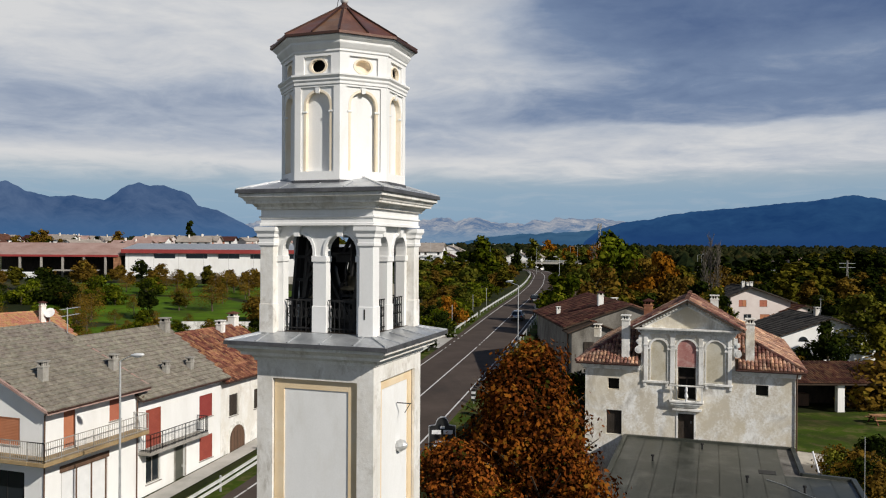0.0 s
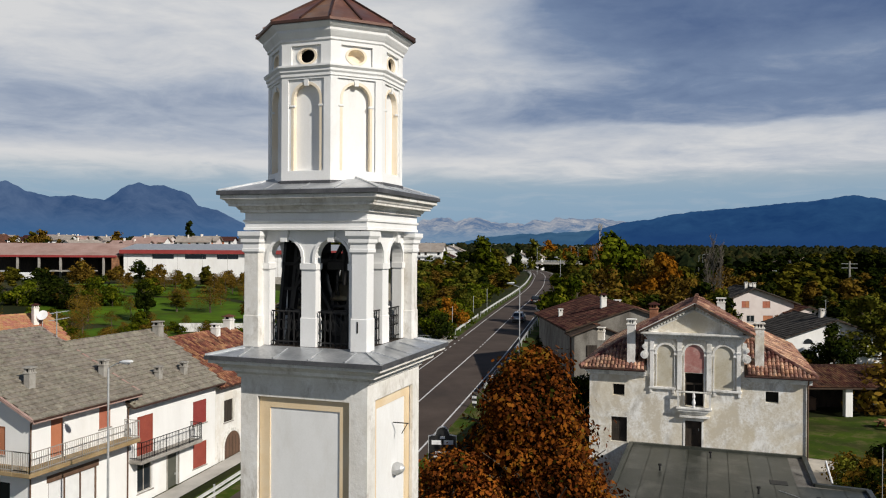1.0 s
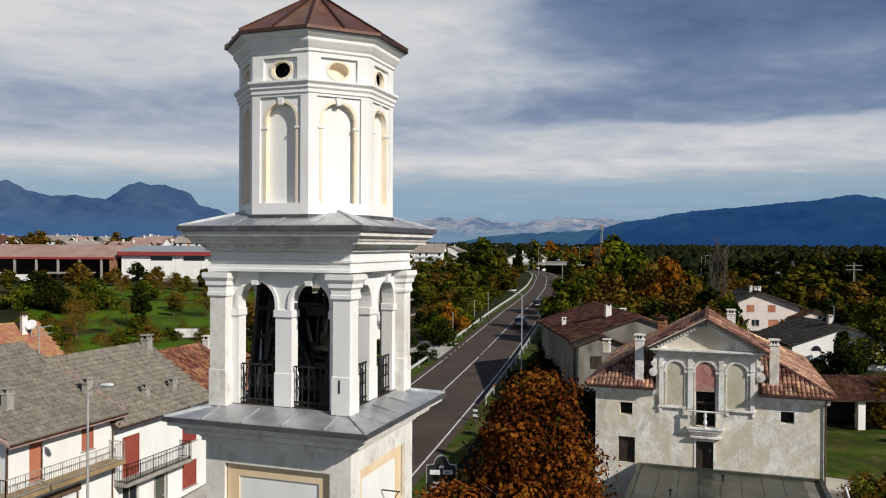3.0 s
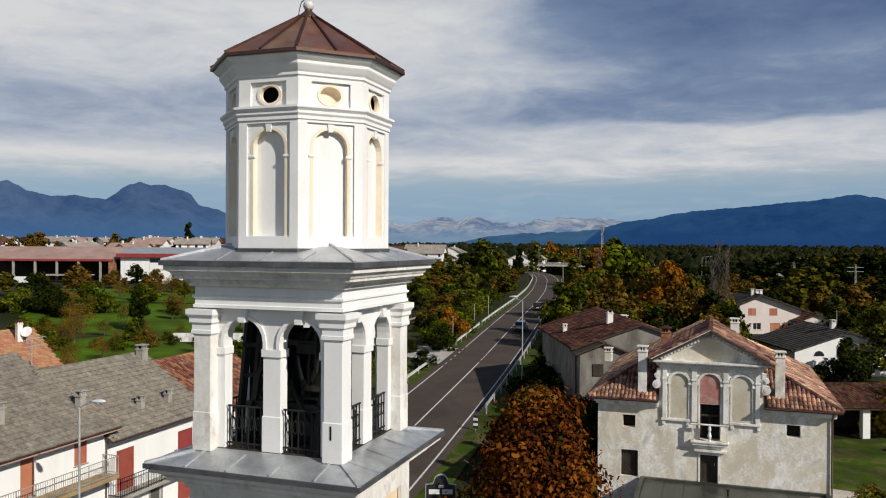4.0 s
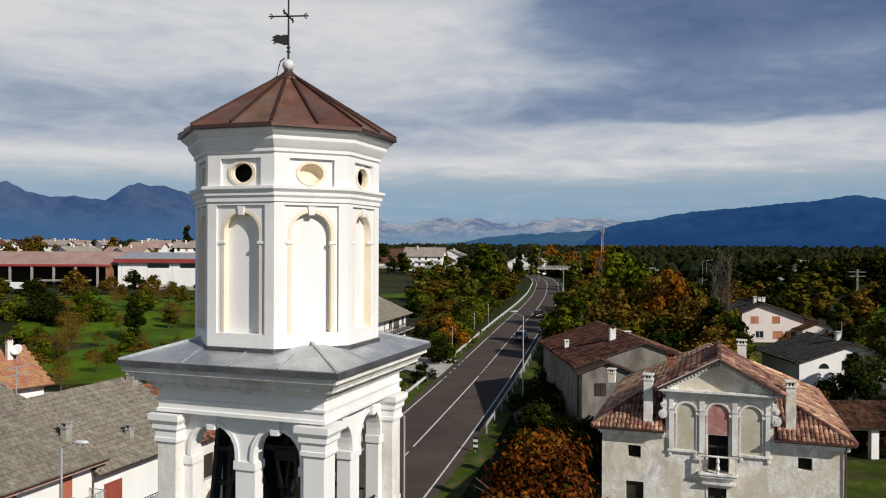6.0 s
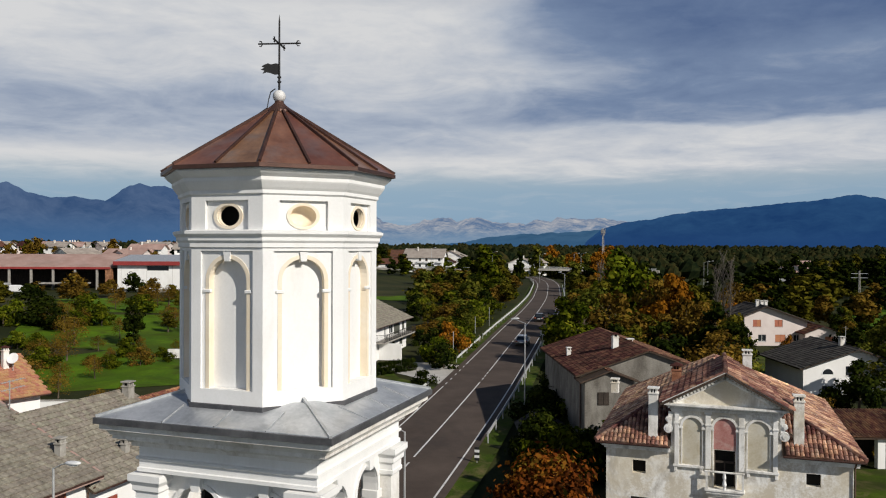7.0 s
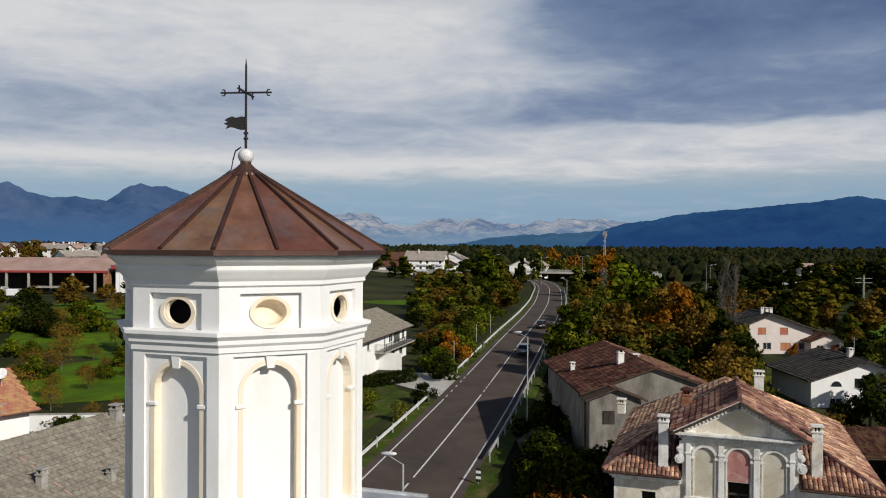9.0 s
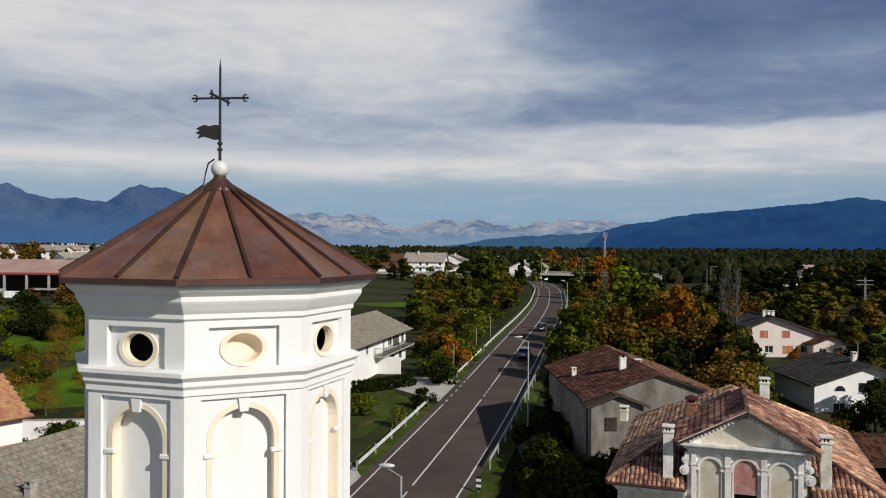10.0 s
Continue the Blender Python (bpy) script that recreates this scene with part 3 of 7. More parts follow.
    part("lead_drip_edge", rings(bmesh.new(), [(1.56, 15.16), (1.612, 15.162), (1.612, 15.236), (1.58, 15.241)], 4), "lead_edge", tower, "dark folded lead edge")
    # lantern: octagon
    O = 1.203
    hwf = O * math.tan(math.pi / 8)
    part("lantern_core", rings(bmesh.new(), [(O - 0.128, 15.3), (O - 0.128, 17.40)], 8), "plaster", tower, "smooth white blind niches")
    part("lantern_base", rings(bmesh.new(), [(O + 0.001, 15.25), (O + 0.02, 15.27), (O + 0.02, 15.415), (O + 0.001, 15.425)], 8), "lead_edge", tower)
    for k in range(8):
        ang = -math.pi / 2 + k * math.pi / 4
        fm = face_m(ang, O)
        h2 = hwf - 0.045 * math.tan(math.pi / 8)
        part("lantern_face", plate(bmesh.new(), rect(-hwf + 0.001, hwf - 0.001, 15.35, 17.36), [rect(-0.362, 0.362, 15.60, 17.265)], 0.0, 0.03, fm), "plaster", tower)
        part("niche_wall", plate(bmesh.new(), rect(-0.38, 0.38, 15.58, 17.29), [arched(0, 0.307, 15.605, 16.91, 14)], 0.032, 0.122, fm), "plaster", tower)
        part("niche_arch", arch_band(bmesh.new(), 0, 0.262, 15.60, 16.91, 0.049, 0.026, 0.130, fm, 14), "cream_light", tower, "cream painted niche border")
        part("niche_keystone", plate(bmesh.new(), [(-0.035, 17.14), (0.035, 17.14), (0.05, 17.255), (-0.05, 17.255)], [], 0.006, 0.06, fm), "plaster", tower)
        for u in (-0.287, 0.287):
            part("niche_impost", nbox(u - 0.05, u + 0.05, 0.012, 0.06, 16.76, 16.80, fm, 0.006), "plaster", tower)
        # upper zone with oculi
        part("lantern_attic", plate(bmesh.new(), rect(-hwf + 0.001, hwf - 0.001, 17.40, 18.0), [rect(-0.30, 0.30, 17.51, 17.87)], 0.0, 0.045, fm), "plaster", tower)
        part("oculus_wall", plate(bmesh.new(), rect(-0.44, 0.44, 17.42, 17.98), [oval(0, 17.685, 0.160, 0.126, 28)], 0.047, 0.10, fm), "plaster", tower)
        part("oculus_ring", plate(bmesh.new(), oval(0, 17.685, 0.204, 0.158, 28), [oval(0, 17.685, 0.160, 0.126, 28)], 0.030, 0.052, fm), "cream_light", tower, "cream painted ring round the oculus")
        if k in (1, 3, 5, 7):
            bm = bmesh.new()
            rows = []
            for r, d in ((1.0, 0.05), (0.97, 0.10), (0.88, 0.14), (0.66, 0.165), (0.3, 0.175)):
                rows.append([bm.verts.new(fm @ Vector((0.160 * r * math.cos(t), d, 17.685 + 0.126 * r * math.sin(t)))) for t in np.linspace(0, 2 * math.pi, 29)[:-1]])
            for r0, r1 in zip(rows, rows[1:]):
                for i in range(28):
                    j = (i + 1) % 28
                    bm.faces.new((r0[i], r0[j], r1[j], r1[i]))
            bm.faces.new(rows[-1])
            part("blind_oculus", bm, "cream_light", tower, "cream painted hollow blind oculus", None, True)
        else:
            part("oculus_rim", plate(bmesh.new(), oval(0, 17.685, 0.161, 0.127, 28), [oval(0.0, 17.685, 0.145, 0.122, 28)], 0.052, 0.10, fm), "cream_light", tower, "cream rim of open oculus")
    part("string_course", rings(bmesh.new(), [(O + 0.001, 17.30), (O + 0.02, 17.31), (O + 0.02, 17.36), (O + 0.045, 17.39), (O + 0.045, 17.43), (O + 0.085, 17.47), (O + 0.085, 17.505), (O + 0.001, 17.52)], 8), "plaster", tower)
    # Near-black core added inside so the open oculi look black
    part("lantern_lining", rings(bmesh.new(), [(O - 0.26, 17.41), (O - 0.26, 17.95)], 8), "painted_dark", tower, "dark core added inside the lantern to blacken its oculi")
    part("lantern_ceiling", rings(bmesh.new(), [(1.05, 17.96), (1.05, 18.02)], 8), "painted_dark", tower)
    part("eaves_cornice", rings(bmesh.new(), [(O + 0.001, 17.93), (O + 0.025, 17.95), (O + 0.025, 17.99), (O + 0.05, 18.02), (O + 0.09, 18.08), (O + 0.10, 18.10), (O + 0.10, 18.14), (O + 0.15, 18.18), (O + 0.185, 18.215), (O + 0.185, 18.235)], 8), "plaster", tower)
    # copper roof
    RA = 1.43
    tip = 19.22
    part("roof_edge", rings(bmesh.new(), [(RA - 0.03, 18.235), (RA + 0.008, 18.24), (RA + 0.008, 18.285), (RA - 0.02, 18.30)], 8), "copper_dark", tower, "dark copper gutter edge")
    k8 = 1 / math.cos(math.pi / 8)
    for k in range(8):
        a0, a1 = -math.pi / 2 + k * math.pi / 4 - math.pi / 8, -math.pi / 2 + k * math.pi / 4 + math.pi / 8
        am = (a0 + a1) / 2
        P0 = Vector((RA * k8 * math.cos(a0), RA * k8 * math.sin(a0), 18.29))
        P1 = Vector((RA * k8 * math.cos(a1), RA * k8 * math.sin(a1), 18.29))
        PM = (P0 + P1) / 2
        T = Vector((0, 0, tip))
        for q0, q1 in ((P0, PM), (PM, P1)):
            bm = bmesh.new()
            up = [bm.verts.new(v) for v in (q0, q1, q1.lerp(T, 0.5) - Vector((0, 0, 0.006)), T.lerp(q1, 0.04), T.lerp(q0, 0.04), q0.lerp(T, 0.5) - Vector((0, 0, 0.006)))]
            dn = [bm.verts.new(v.co - Vector((0, 0, 0.02))) for v in up]
            for vs in (up, dn):
                bm.faces.new((vs[0], vs[1], vs[2], vs[5]))
                bm.faces.new((vs[5], vs[2], vs[3], vs[4]))
            for i in range(6):
                j = (i + 1) % 6
                bm.faces.new((up[i], up[j], dn[j], dn[i]))
            part("copper_sheet", bm, "copper", tower, "brown weathered copper sheet")
        for q in (P0, PM):
            up = Vector((0, 0, 0.012))
            part("copper_seam", bar(bmesh.new(), q + up, T.lerp(q, 0.05) + up, 0.028, 0.035), "copper_dark", tower)
    part("roof_cap", lathe(bmesh.new(), [(0.20, 19.10), (0.19, 19.13), (0.10, 19.20), (0.06, 19.24), (0.06, 19.26)], 16), "copper_dark", tower)
    part("ball", lathe(bmesh.new(), [(0.085 * math.sin(math.pi * i / 10) + 0.001, 19.325 - 0.085 * math.cos(math.pi * i / 10)) for i in range(11)], 18), "ball", tower, "pale metal ball", None, True)
    cable = bmesh.new()
    pts = [Vector((-0.03, -0.05, 19.42)), Vector((-0.10, -0.05, 19.38)), Vector((-0.125, -0.06, 19.28)), Vector((-0.14, -0.07, 19.17)), Vector((-0.3, -0.16, 19.03))]
    for p, q in zip(pts, pts[1:]):
        bar(cable, p, q, 0.012)
    part("lightning_cable", cable, "iron", tower)
    # cross and wind vane
    cm = pose(0, 0, 0, 0, 0, 14)
    bm = bar(bmesh.new(), (0, 0, 19.38), (0, 0, 20.33), 0.032, 0.024, 8)
    bar(bm, (0, 0, 20.33), (0, 0, 20.42), 0.022, 0.002, 6)
    for d, L in ((Vector((1, 0, 0)), 0.29), (Vector((0, 1, 0)), 0.26)):
        bar(bm, -L * d + Vector((0, 0, 20.03)), L * d + Vector((0, 0, 20.03)), 0.018)
        for sgn in (-1, 1):
            e = sgn * (L - 0.06) * d + Vector((0, 0, 20.03))
            for s2 in (-1, 1):
                bar(bm, e, e + sgn * 0.02 * d + Vector((0, 0, 0.035 * s2)), 0.012)
                bar(bm, e + sgn * 0.02 * d + Vector((0, 0, 0.035 * s2)), e + sgn * 0.045 * d + Vector((0, 0, 0.03 * s2)), 0.010)
    for z in (19.52, 19.58):
        bmesh.ops.create_cone(bm, segments=8, radius1=0.028, radius2=0.028, depth=0.02, cap_ends=True, matrix=Matrix.Translation((0, 0, z)))
    bmesh.ops.transform(bm, matrix=cm, verts=bm.verts)
    part("cross", bm, "iron", tower, "dark wrought iron cross")
    out = [(0, 19.62), (0, 19.76), (-0.05, 19.765), (-0.11, 19.75), (-0.15, 19.765), (-0.20, 19.745), (-0.235, 19.72), (-0.20, 19.705), (-0.245, 19.68), (-0.20, 19.665), (-0.22, 19.625), (-0.17, 19.645), (-0.12, 19.635), (-0.06, 19.615)]
    part("wind_vane", plate(bmesh.new(), out, [], -0.006, 0.006, pose(0, 0, 0, 0, 0, 22)), "iron", tower, "black cut-out wind vane")
    return tower


build_tower()


# ---- ground, road, distance ----
_ys = np.arange(-400, 5001, 4.0)
_rx = np.interp(_ys, [-400, -60, -10, 25, 48, 76, 112, 159, 200, 264, 302, 420, 5000], [-12.4, -13.2, -13.6, -14.5, -15.9, -19.3, -24.2, -30.5, -37.0, -49.5, -59.0, -104.0, -2600])
_rz = np.interp(_ys, [-400, 18, 47, 80, 100, 130, 225, 320, 5000], [-0.8, -0.8, 1.55, 2.1, 2.5, 3.0, 3.6, 3.8, 3.8])
_k = np.exp(-0.5 * (np.arange(-6, 7) / 2.5) ** 2)
_k /= _k.sum()
_rx[8:-8] = np.convolve(_rx, _k, "same")[8:-8]
_rz[8:-8] = np.convolve(_rz, _k, "same")[8:-8]


def road_x(y):
    return float(np.interp(y, _ys, _rx))


def road_z(y):
    return float(np.interp(y, _ys, _rz))


def smooth(t):
    t = min(1.0, max(0.0, t))
    return t * t * (3 - 2 * t)


def ground_z(x, y):
    off = x - road_x(y)
    h = road_z(y)
    if off > 0:
        f = 1 - smooth((off - 5.2) / 5.0)
        far = 0.0
    else:
        f = 1 - smooth((-off - 6.5) / 9.0)
        d = math.hypot(x - 7, y + 15)
        far = 0.8 * h * smooth((y - 40) / 30) + smooth((-off - 40) / 70) * (2.4 * smooth((d - 90) / 110) + 5.5 * smooth((d - 250) / 160))
    return h * f + far * (1 - f) - 0.06


def build_ground():
    offs = [-4400, -2500, -1400, -800, -500, -320, -220, -160, -120, -90, -70, -55, -42, -33, -26, -20, -15.5, -13, -11, -9.2, -7.8, -6.5, -5.2, 0, 5.2, 6.2, 7.2, 8.2, 9.2, 10.2, 13, 18, 25, 34, 46, 60, 80, 110, 150, 210, 300, 450, 700, 1200, 2200, 4400]
    ys = list(range(-120, 0, 20)) + list(range(0, 140, 5)) + list(range(140, 320, 12)) + [340, 380, 430, 500, 600, 750, 1000, 1400, 2000, 2800, 3600, 4300]
    vs = [(road_x(y) * (1 if y < 420 else 420 / y) + o, y, ground_z(road_x(y) + o, y) if y < 420 else (2.4 if o < 0 else 0) + 7.0 * smooth((-o - 40) / 70)) for y in ys for o in offs]
    n = len(offs)
    fs = [(r * n + c, r * n + c + 1, (r + 1) * n + c + 1, (r + 1) * n + c) for r in range(len(ys) - 1) for c in range(n - 1)]
    g = from_lists("ground", vs, fs, "ground")
    g.data.polygons.foreach_set("use_smooth", [True] * len(g.data.polygons))
    tagged(g, "rough autumn grassland reaching to the hills", "ground", "", "structure")


def ribbon(name, o0, o1, y0, y1, dz, mat, label, category, step=4.0, parent=None, kind="structure", thick=0.0):
    """A strip that follows the road between two offsets."""
    yy = np.linspace(y0, y1, max(2, int((y1 - y0) / step) + 1))
    vs, fs = [], []
    for y in yy:
        z = road_z(y) + dz
        for o in (o0, o1):
            vs.append((road_x(y) + o, y, z))
            if thick:
                vs.append((road_x(y) + o, y, z - thick))
    k = 4 if thick else 2
    for i in range(len(yy) - 1):
        a, b = i * k, (i + 1) * k
        if thick:
            fs += [(a, a + 2, b + 2, b), (a, b, b + 1, a + 1), (a + 2, a + 3, b + 3, b + 2)]
        else:
            fs.append((a, a + 1, b + 1, b))
    ob = from_lists(name, vs, fs, mat, parent)
    if kind:
        tagged(ob, label, category, "", kind)
    return ob


def patch(name, pts, z, mat, label, category):
    """A flat sheet over the ground; z None lays it on the ground."""
    bm = bmesh.new()
    f = bm.faces.new([bm.verts.new((x, y, 0)) for x, y in pts])
    bmesh.ops.triangulate(bm, faces=bm.faces[:])
    bmesh.ops.subdivide_edges(bm, edges=bm.edges[:], cuts=3, use_grid_fill=True)
    for v in bm.verts:
        v.co.z = (ground_z(v.co.x, v.co.y) + 0.05) if z is None else z
    return structure(name, bm, mat, label, category)


def build_road():
    road = ribbon("road", -4.35, 4.35, -110, 330, 0.0, "asphalt", "grey asphalt road with white markings", "road", thick=0.3)
    edge_l = [(-110, 37), (39.5, 72.5), (87, 108), (110.5, 330)]
    for a, b in edge_l:
        ribbon("edge_line", -3.66, -3.52, a, b, 0.006, "line_white", "", "", 4, road, "")
    for a, b in ((37.6, 38.6), (73.6, 74.6), (76.4, 77.4), (79.2, 80.2), (82, 83), (84.6, 85.6), (108.7, 109.6)):
        ribbon("edge_line", -3.66, -3.52, a, b, 0.006, "line_white", "", "", 4, road, "")
    ribbon("edge_line", 3.62, 3.76, -110, 330, 0.006, "line_white", "", "", 4, road, "")
    for a, b in ((-110, 36.5), (46.8, 76), (83, 105), (112, 330)):
        ribbon("centre_line", -0.07, 0.07, a, b, 0.006, "line_white", "", "", 4, road, "")
    for y in (38.5, 41.5, 44.4, 77.5, 79.4, 81.2, 106.5, 108.8):
        ribbon("centre_line", -0.07, 0.07, y, y + 1.1, 0.006, "line_white", "", "", 4, road, "")
    ribbon("verge", -6.4, -4.35, -60, 72, -0.03, "grass", "mown grass verge beside the road", "verge")
    ribbon("verge", 4.35, 6.0, -60, 260, -0.03, "grass", "grass verge beside the road", "verge")
    ribbon("verge", -6.4, -4.35, 87, 260, -0.03, "grass", "grass verge beside the road", "verge")
    patch("driveway", [(road_x(73) - 4.3, 73.5), (road_x(86) - 4.3, 86), (-33.5, 88), (-35, 84), (-31.5, 80), (-28, 77)], None, "paving", "pale concrete driveway joining the road", "driveway")
    patch("forecourt", [(road_x(37) - 4.3, 37), (road_x(43) - 4.3, 47), (-24, 52), (-30, 50), (-30, 40)], None, "paving", "pale paved entrance beside the road", "pavement")
    patch("front_yard", [(-22.9, 5), (-23.2, 37), (road_x(37) - 6.6, 37), (road_x(5) - 7.6, 5)], None, "paving", "pale paved strip along the house fronts", "pavement")
    # guard rails
    def rail(o, y0, y1, height, side, label, mat="rail_white", double=False, beams=((0.45, 0.31),)):
        g = thing("guard_rail", label, "guard rail")
        yy = np.linspace(y0, y1, max(2, int((y1 - y0) / 4) + 1))
        for za, zh in beams:
            vs, fs = [], []
            prof = [(0.0, za), (0.07, za + zh * 0.17), (0.0, za + zh * 0.42), (0.0, za + zh * 0.58), (0.07, za + zh * 0.83), (0.0, za + zh)]
            prof = prof + [(p - 0.03, q) for p, q in prof[::-1]]
            for y in yy:
                for p, q in prof:
                    vs.append((road_x(y) + o + side * p, y, road_z(y) + q))
            n = len(prof)
            for i in range(len(yy) - 1):
                for j in range(n):
                    fs.append((i * n + j, i * n + (j + 1) % n, (i + 1) * n + (j + 1) % n, (i + 1) * n + j))
            from_lists("beam", vs, fs, mat, g)
        me = None
        for y in yy:
            if me is None:
                ob = part("post", nbox(-0.05, 0.05, -0.04, 0.04, -0.3, height, None, 0.008), "steel", g, "", pose(road_x(y) + o - side * 0.10, y, road_z(y)))
                me = ob.data
            else:
                piece("post", me, g, pose(road_x(y) + o - side * 0.10, y, road_z(y)))
        return g

    rail(-5.0, 48.5, 71.5, 0.85, 1, "pale steel guard rail along the grass verge")
    rail(-5.0, 88, 108, 0.85, 1, "pale steel guard rail beyond the driveway")
    rail(-5.0, 111, 300, 0.85, 1, "long pale steel guard rail following the bend")
    rail(-4.9, 2, 33, 0.9, 1, "weathered two-bar steel barrier in front of houses", beams=((0.30, 0.16), (0.62, 0.18)))
    rail(4.75, 52, 250, 0.85, -1, "steel guard rail on the embankment edge", "steel")


def lamp_post(x, y, z, h, arm, yaw, label):
    l = thing("street_lamp", label, "street lamp", pose(x, y, z, 0, 0, yaw))
    part("pole", lathe(bmesh.new(), [(0.085, 0), (0.085, 1.2), (0.06, 1.25), (0.045, h)], 10), "steel", l)
    bm = bmesh.new()
    bar(bm, (0, 0, h - 0.02), (arm * 0.6, 0, h + 0.22), 0.05, 0.05, 8)
    bar(bm, (arm * 0.6, 0, h + 0.22), (arm, 0, h + 0.30), 0.05, 0.045, 8)
    part("arm", bm, "steel", l)
    head = lathe(bmesh.new(), [(0.02, -0.42), (0.10, -0.36), (0.15, -0.15), (0.16, 0.1), (0.12, 0.32), (0.04, 0.42)], 12, pose(arm + 0.32, 0, h + 0.36, 0, 84, 0) @ Matrix.Diagonal((0.55, 1, 1, 1)))
    hd = part("lamp_head", head, "white", l, "", None, True)
    part("cover", lathe(bmesh.new(), [(0.02, -0.26), (0.11, -0.16), (0.12, 0.1), (0.03, 0.26)], 10, pose(arm + 0.36, 0, h + 0.30, 0, 86, 0) @ Matrix.Diagonal((0.5, 1, 1, 1))), "lamp_glass", hd)
    return l


def ridge(name, dist, pts, mat, label, base=-10, jag=1.4):
    """A far range of hills: pts are (bearing degrees from +y to the right, elevation degrees of the crest)."""
    bs = np.arange(pts[0][0], pts[-1][0] + 0.01, 0.07)
    els = np.interp(bs, [p[0] for p in pts], [p[1] for p in pts])
    vs, fs = [], []
    rows = 12
    for i, (b, e) in enumerate(zip(bs, els)):
        a = radians(b)
        top = 14 + dist * math.tan(radians(e)) + jag * dist / 1000 * noise.fractal(Vector((b * 1.1, 0, dist)), 0.8, 2, 7)
        for r in range(rows):
            f = r / (rows - 1)
            d = dist * (1 - 0.16 * (1 - f)) + 60 * noise.fractal(Vector((b * 0.5, f * 3, dist)), 0.9, 2, 4)
            z = base + (top - base) * f ** 1.15
            vs.append((6 + d * math.sin(a), d * math.cos(a) - 11, z))
    for i in range(len(bs) - 1):
        for r in range(rows - 1):
            fs.append((i * rows + r, (i + 1) * rows + r, (i + 1) * rows + r + 1, i * rows + r + 1))
    ob = from_lists(name, vs, fs, mat)
    tagged(ob, label, "mountain", "", "structure")
    ob.data.polygons.foreach_set("use_smooth", [True] * len(ob.data.polygons))


# Haze, light and shade of the hills are all in these glowing colours
M["hill_left"] = glow("painted_haze_mountain", (0.034, 0.078, 0.180), (0.088, 0.142, 0.255), 0.0030, (0.050, 0.130, 0.280), 20, 190, 0.45)
M["hill_right"] = glow("painted_haze_hill", (0.011, 0.044, 0.135), (0.024, 0.078, 0.185), 0.0026, (0.014, 0.050, 0.155), 10, 110, 0.9)
M["hill_far"] = glow("painted_haze_range", (0.105, 0.175, 0.30), (0.45, 0.45, 0.47), 0.0085, (0.16, 0.26, 0.39), 40, 140, 0.4, 0.42, 0.62)
M["hill_mid"] = glow("painted_haze_foothill", (0.030, 0.085, 0.165), (0.050, 0.120, 0.215), 0.004, (0.035, 0.10, 0.20), 5, 60, 0.8)
build_ground()
build_road()
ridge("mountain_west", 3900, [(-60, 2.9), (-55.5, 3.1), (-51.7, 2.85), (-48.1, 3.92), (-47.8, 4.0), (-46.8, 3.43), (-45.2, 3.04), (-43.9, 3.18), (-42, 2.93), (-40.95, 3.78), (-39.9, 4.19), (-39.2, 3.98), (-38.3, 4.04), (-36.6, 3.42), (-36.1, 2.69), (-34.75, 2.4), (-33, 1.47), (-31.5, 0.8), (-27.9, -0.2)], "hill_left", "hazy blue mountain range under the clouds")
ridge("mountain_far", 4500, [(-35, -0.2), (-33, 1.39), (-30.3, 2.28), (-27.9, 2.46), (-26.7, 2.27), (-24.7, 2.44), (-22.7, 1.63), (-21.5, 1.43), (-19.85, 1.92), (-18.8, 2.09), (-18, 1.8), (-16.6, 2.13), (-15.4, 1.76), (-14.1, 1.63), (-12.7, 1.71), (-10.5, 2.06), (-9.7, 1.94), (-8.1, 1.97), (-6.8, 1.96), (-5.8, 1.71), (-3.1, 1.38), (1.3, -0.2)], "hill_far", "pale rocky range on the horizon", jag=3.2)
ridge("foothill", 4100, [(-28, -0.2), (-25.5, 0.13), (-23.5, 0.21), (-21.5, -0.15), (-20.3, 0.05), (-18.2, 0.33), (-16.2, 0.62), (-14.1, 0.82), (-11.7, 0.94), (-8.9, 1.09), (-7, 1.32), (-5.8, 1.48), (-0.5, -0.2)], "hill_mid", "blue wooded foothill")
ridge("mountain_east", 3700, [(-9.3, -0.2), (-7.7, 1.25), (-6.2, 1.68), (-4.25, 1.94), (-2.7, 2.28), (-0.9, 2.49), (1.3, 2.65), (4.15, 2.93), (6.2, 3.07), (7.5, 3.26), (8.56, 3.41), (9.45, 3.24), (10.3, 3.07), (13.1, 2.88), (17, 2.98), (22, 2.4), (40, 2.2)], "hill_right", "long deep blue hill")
lamp_post(-10.9, 61.6, road_z(61.6) - 0.1, 8.6, -1.3, -10, "tall steel street lamp with curved arm beside the road")
lamp_post(-18.42, 14.52, -0.85, 9.6, 0.86, -11, "tall steel street lamp in front of houses")
lamp_post(-8.2, 25.2, 0.2, 8.4, -1.1, -12, "tall steel street lamp beside the bell tower")
lamp_post(-23.4, 151, road_z(151) - 0.1, 8.6, -1.3, -8, "tall steel street lamp beside the road bend")


# ---- roofs, walls, openings ----
def barrel_mesh(tw, tl, mat):
    vs, fs = [], []
    for v in (0.0, tl * 1.14):
        w = tw * (0.5 if v == 0 else 0.42)
        for i in range(5):
            t = math.pi * i / 4
            vs.append((w * math.cos(t), v, tw * 0.42 * math.sin(t) + (0.035 if v == 0 else 0.0)))
    for i in range(4):
        fs.append((i, i + 1, 6 + i, 5 + i))
    fs.append((0, 1, 2, 3, 4))
    return vs, fs


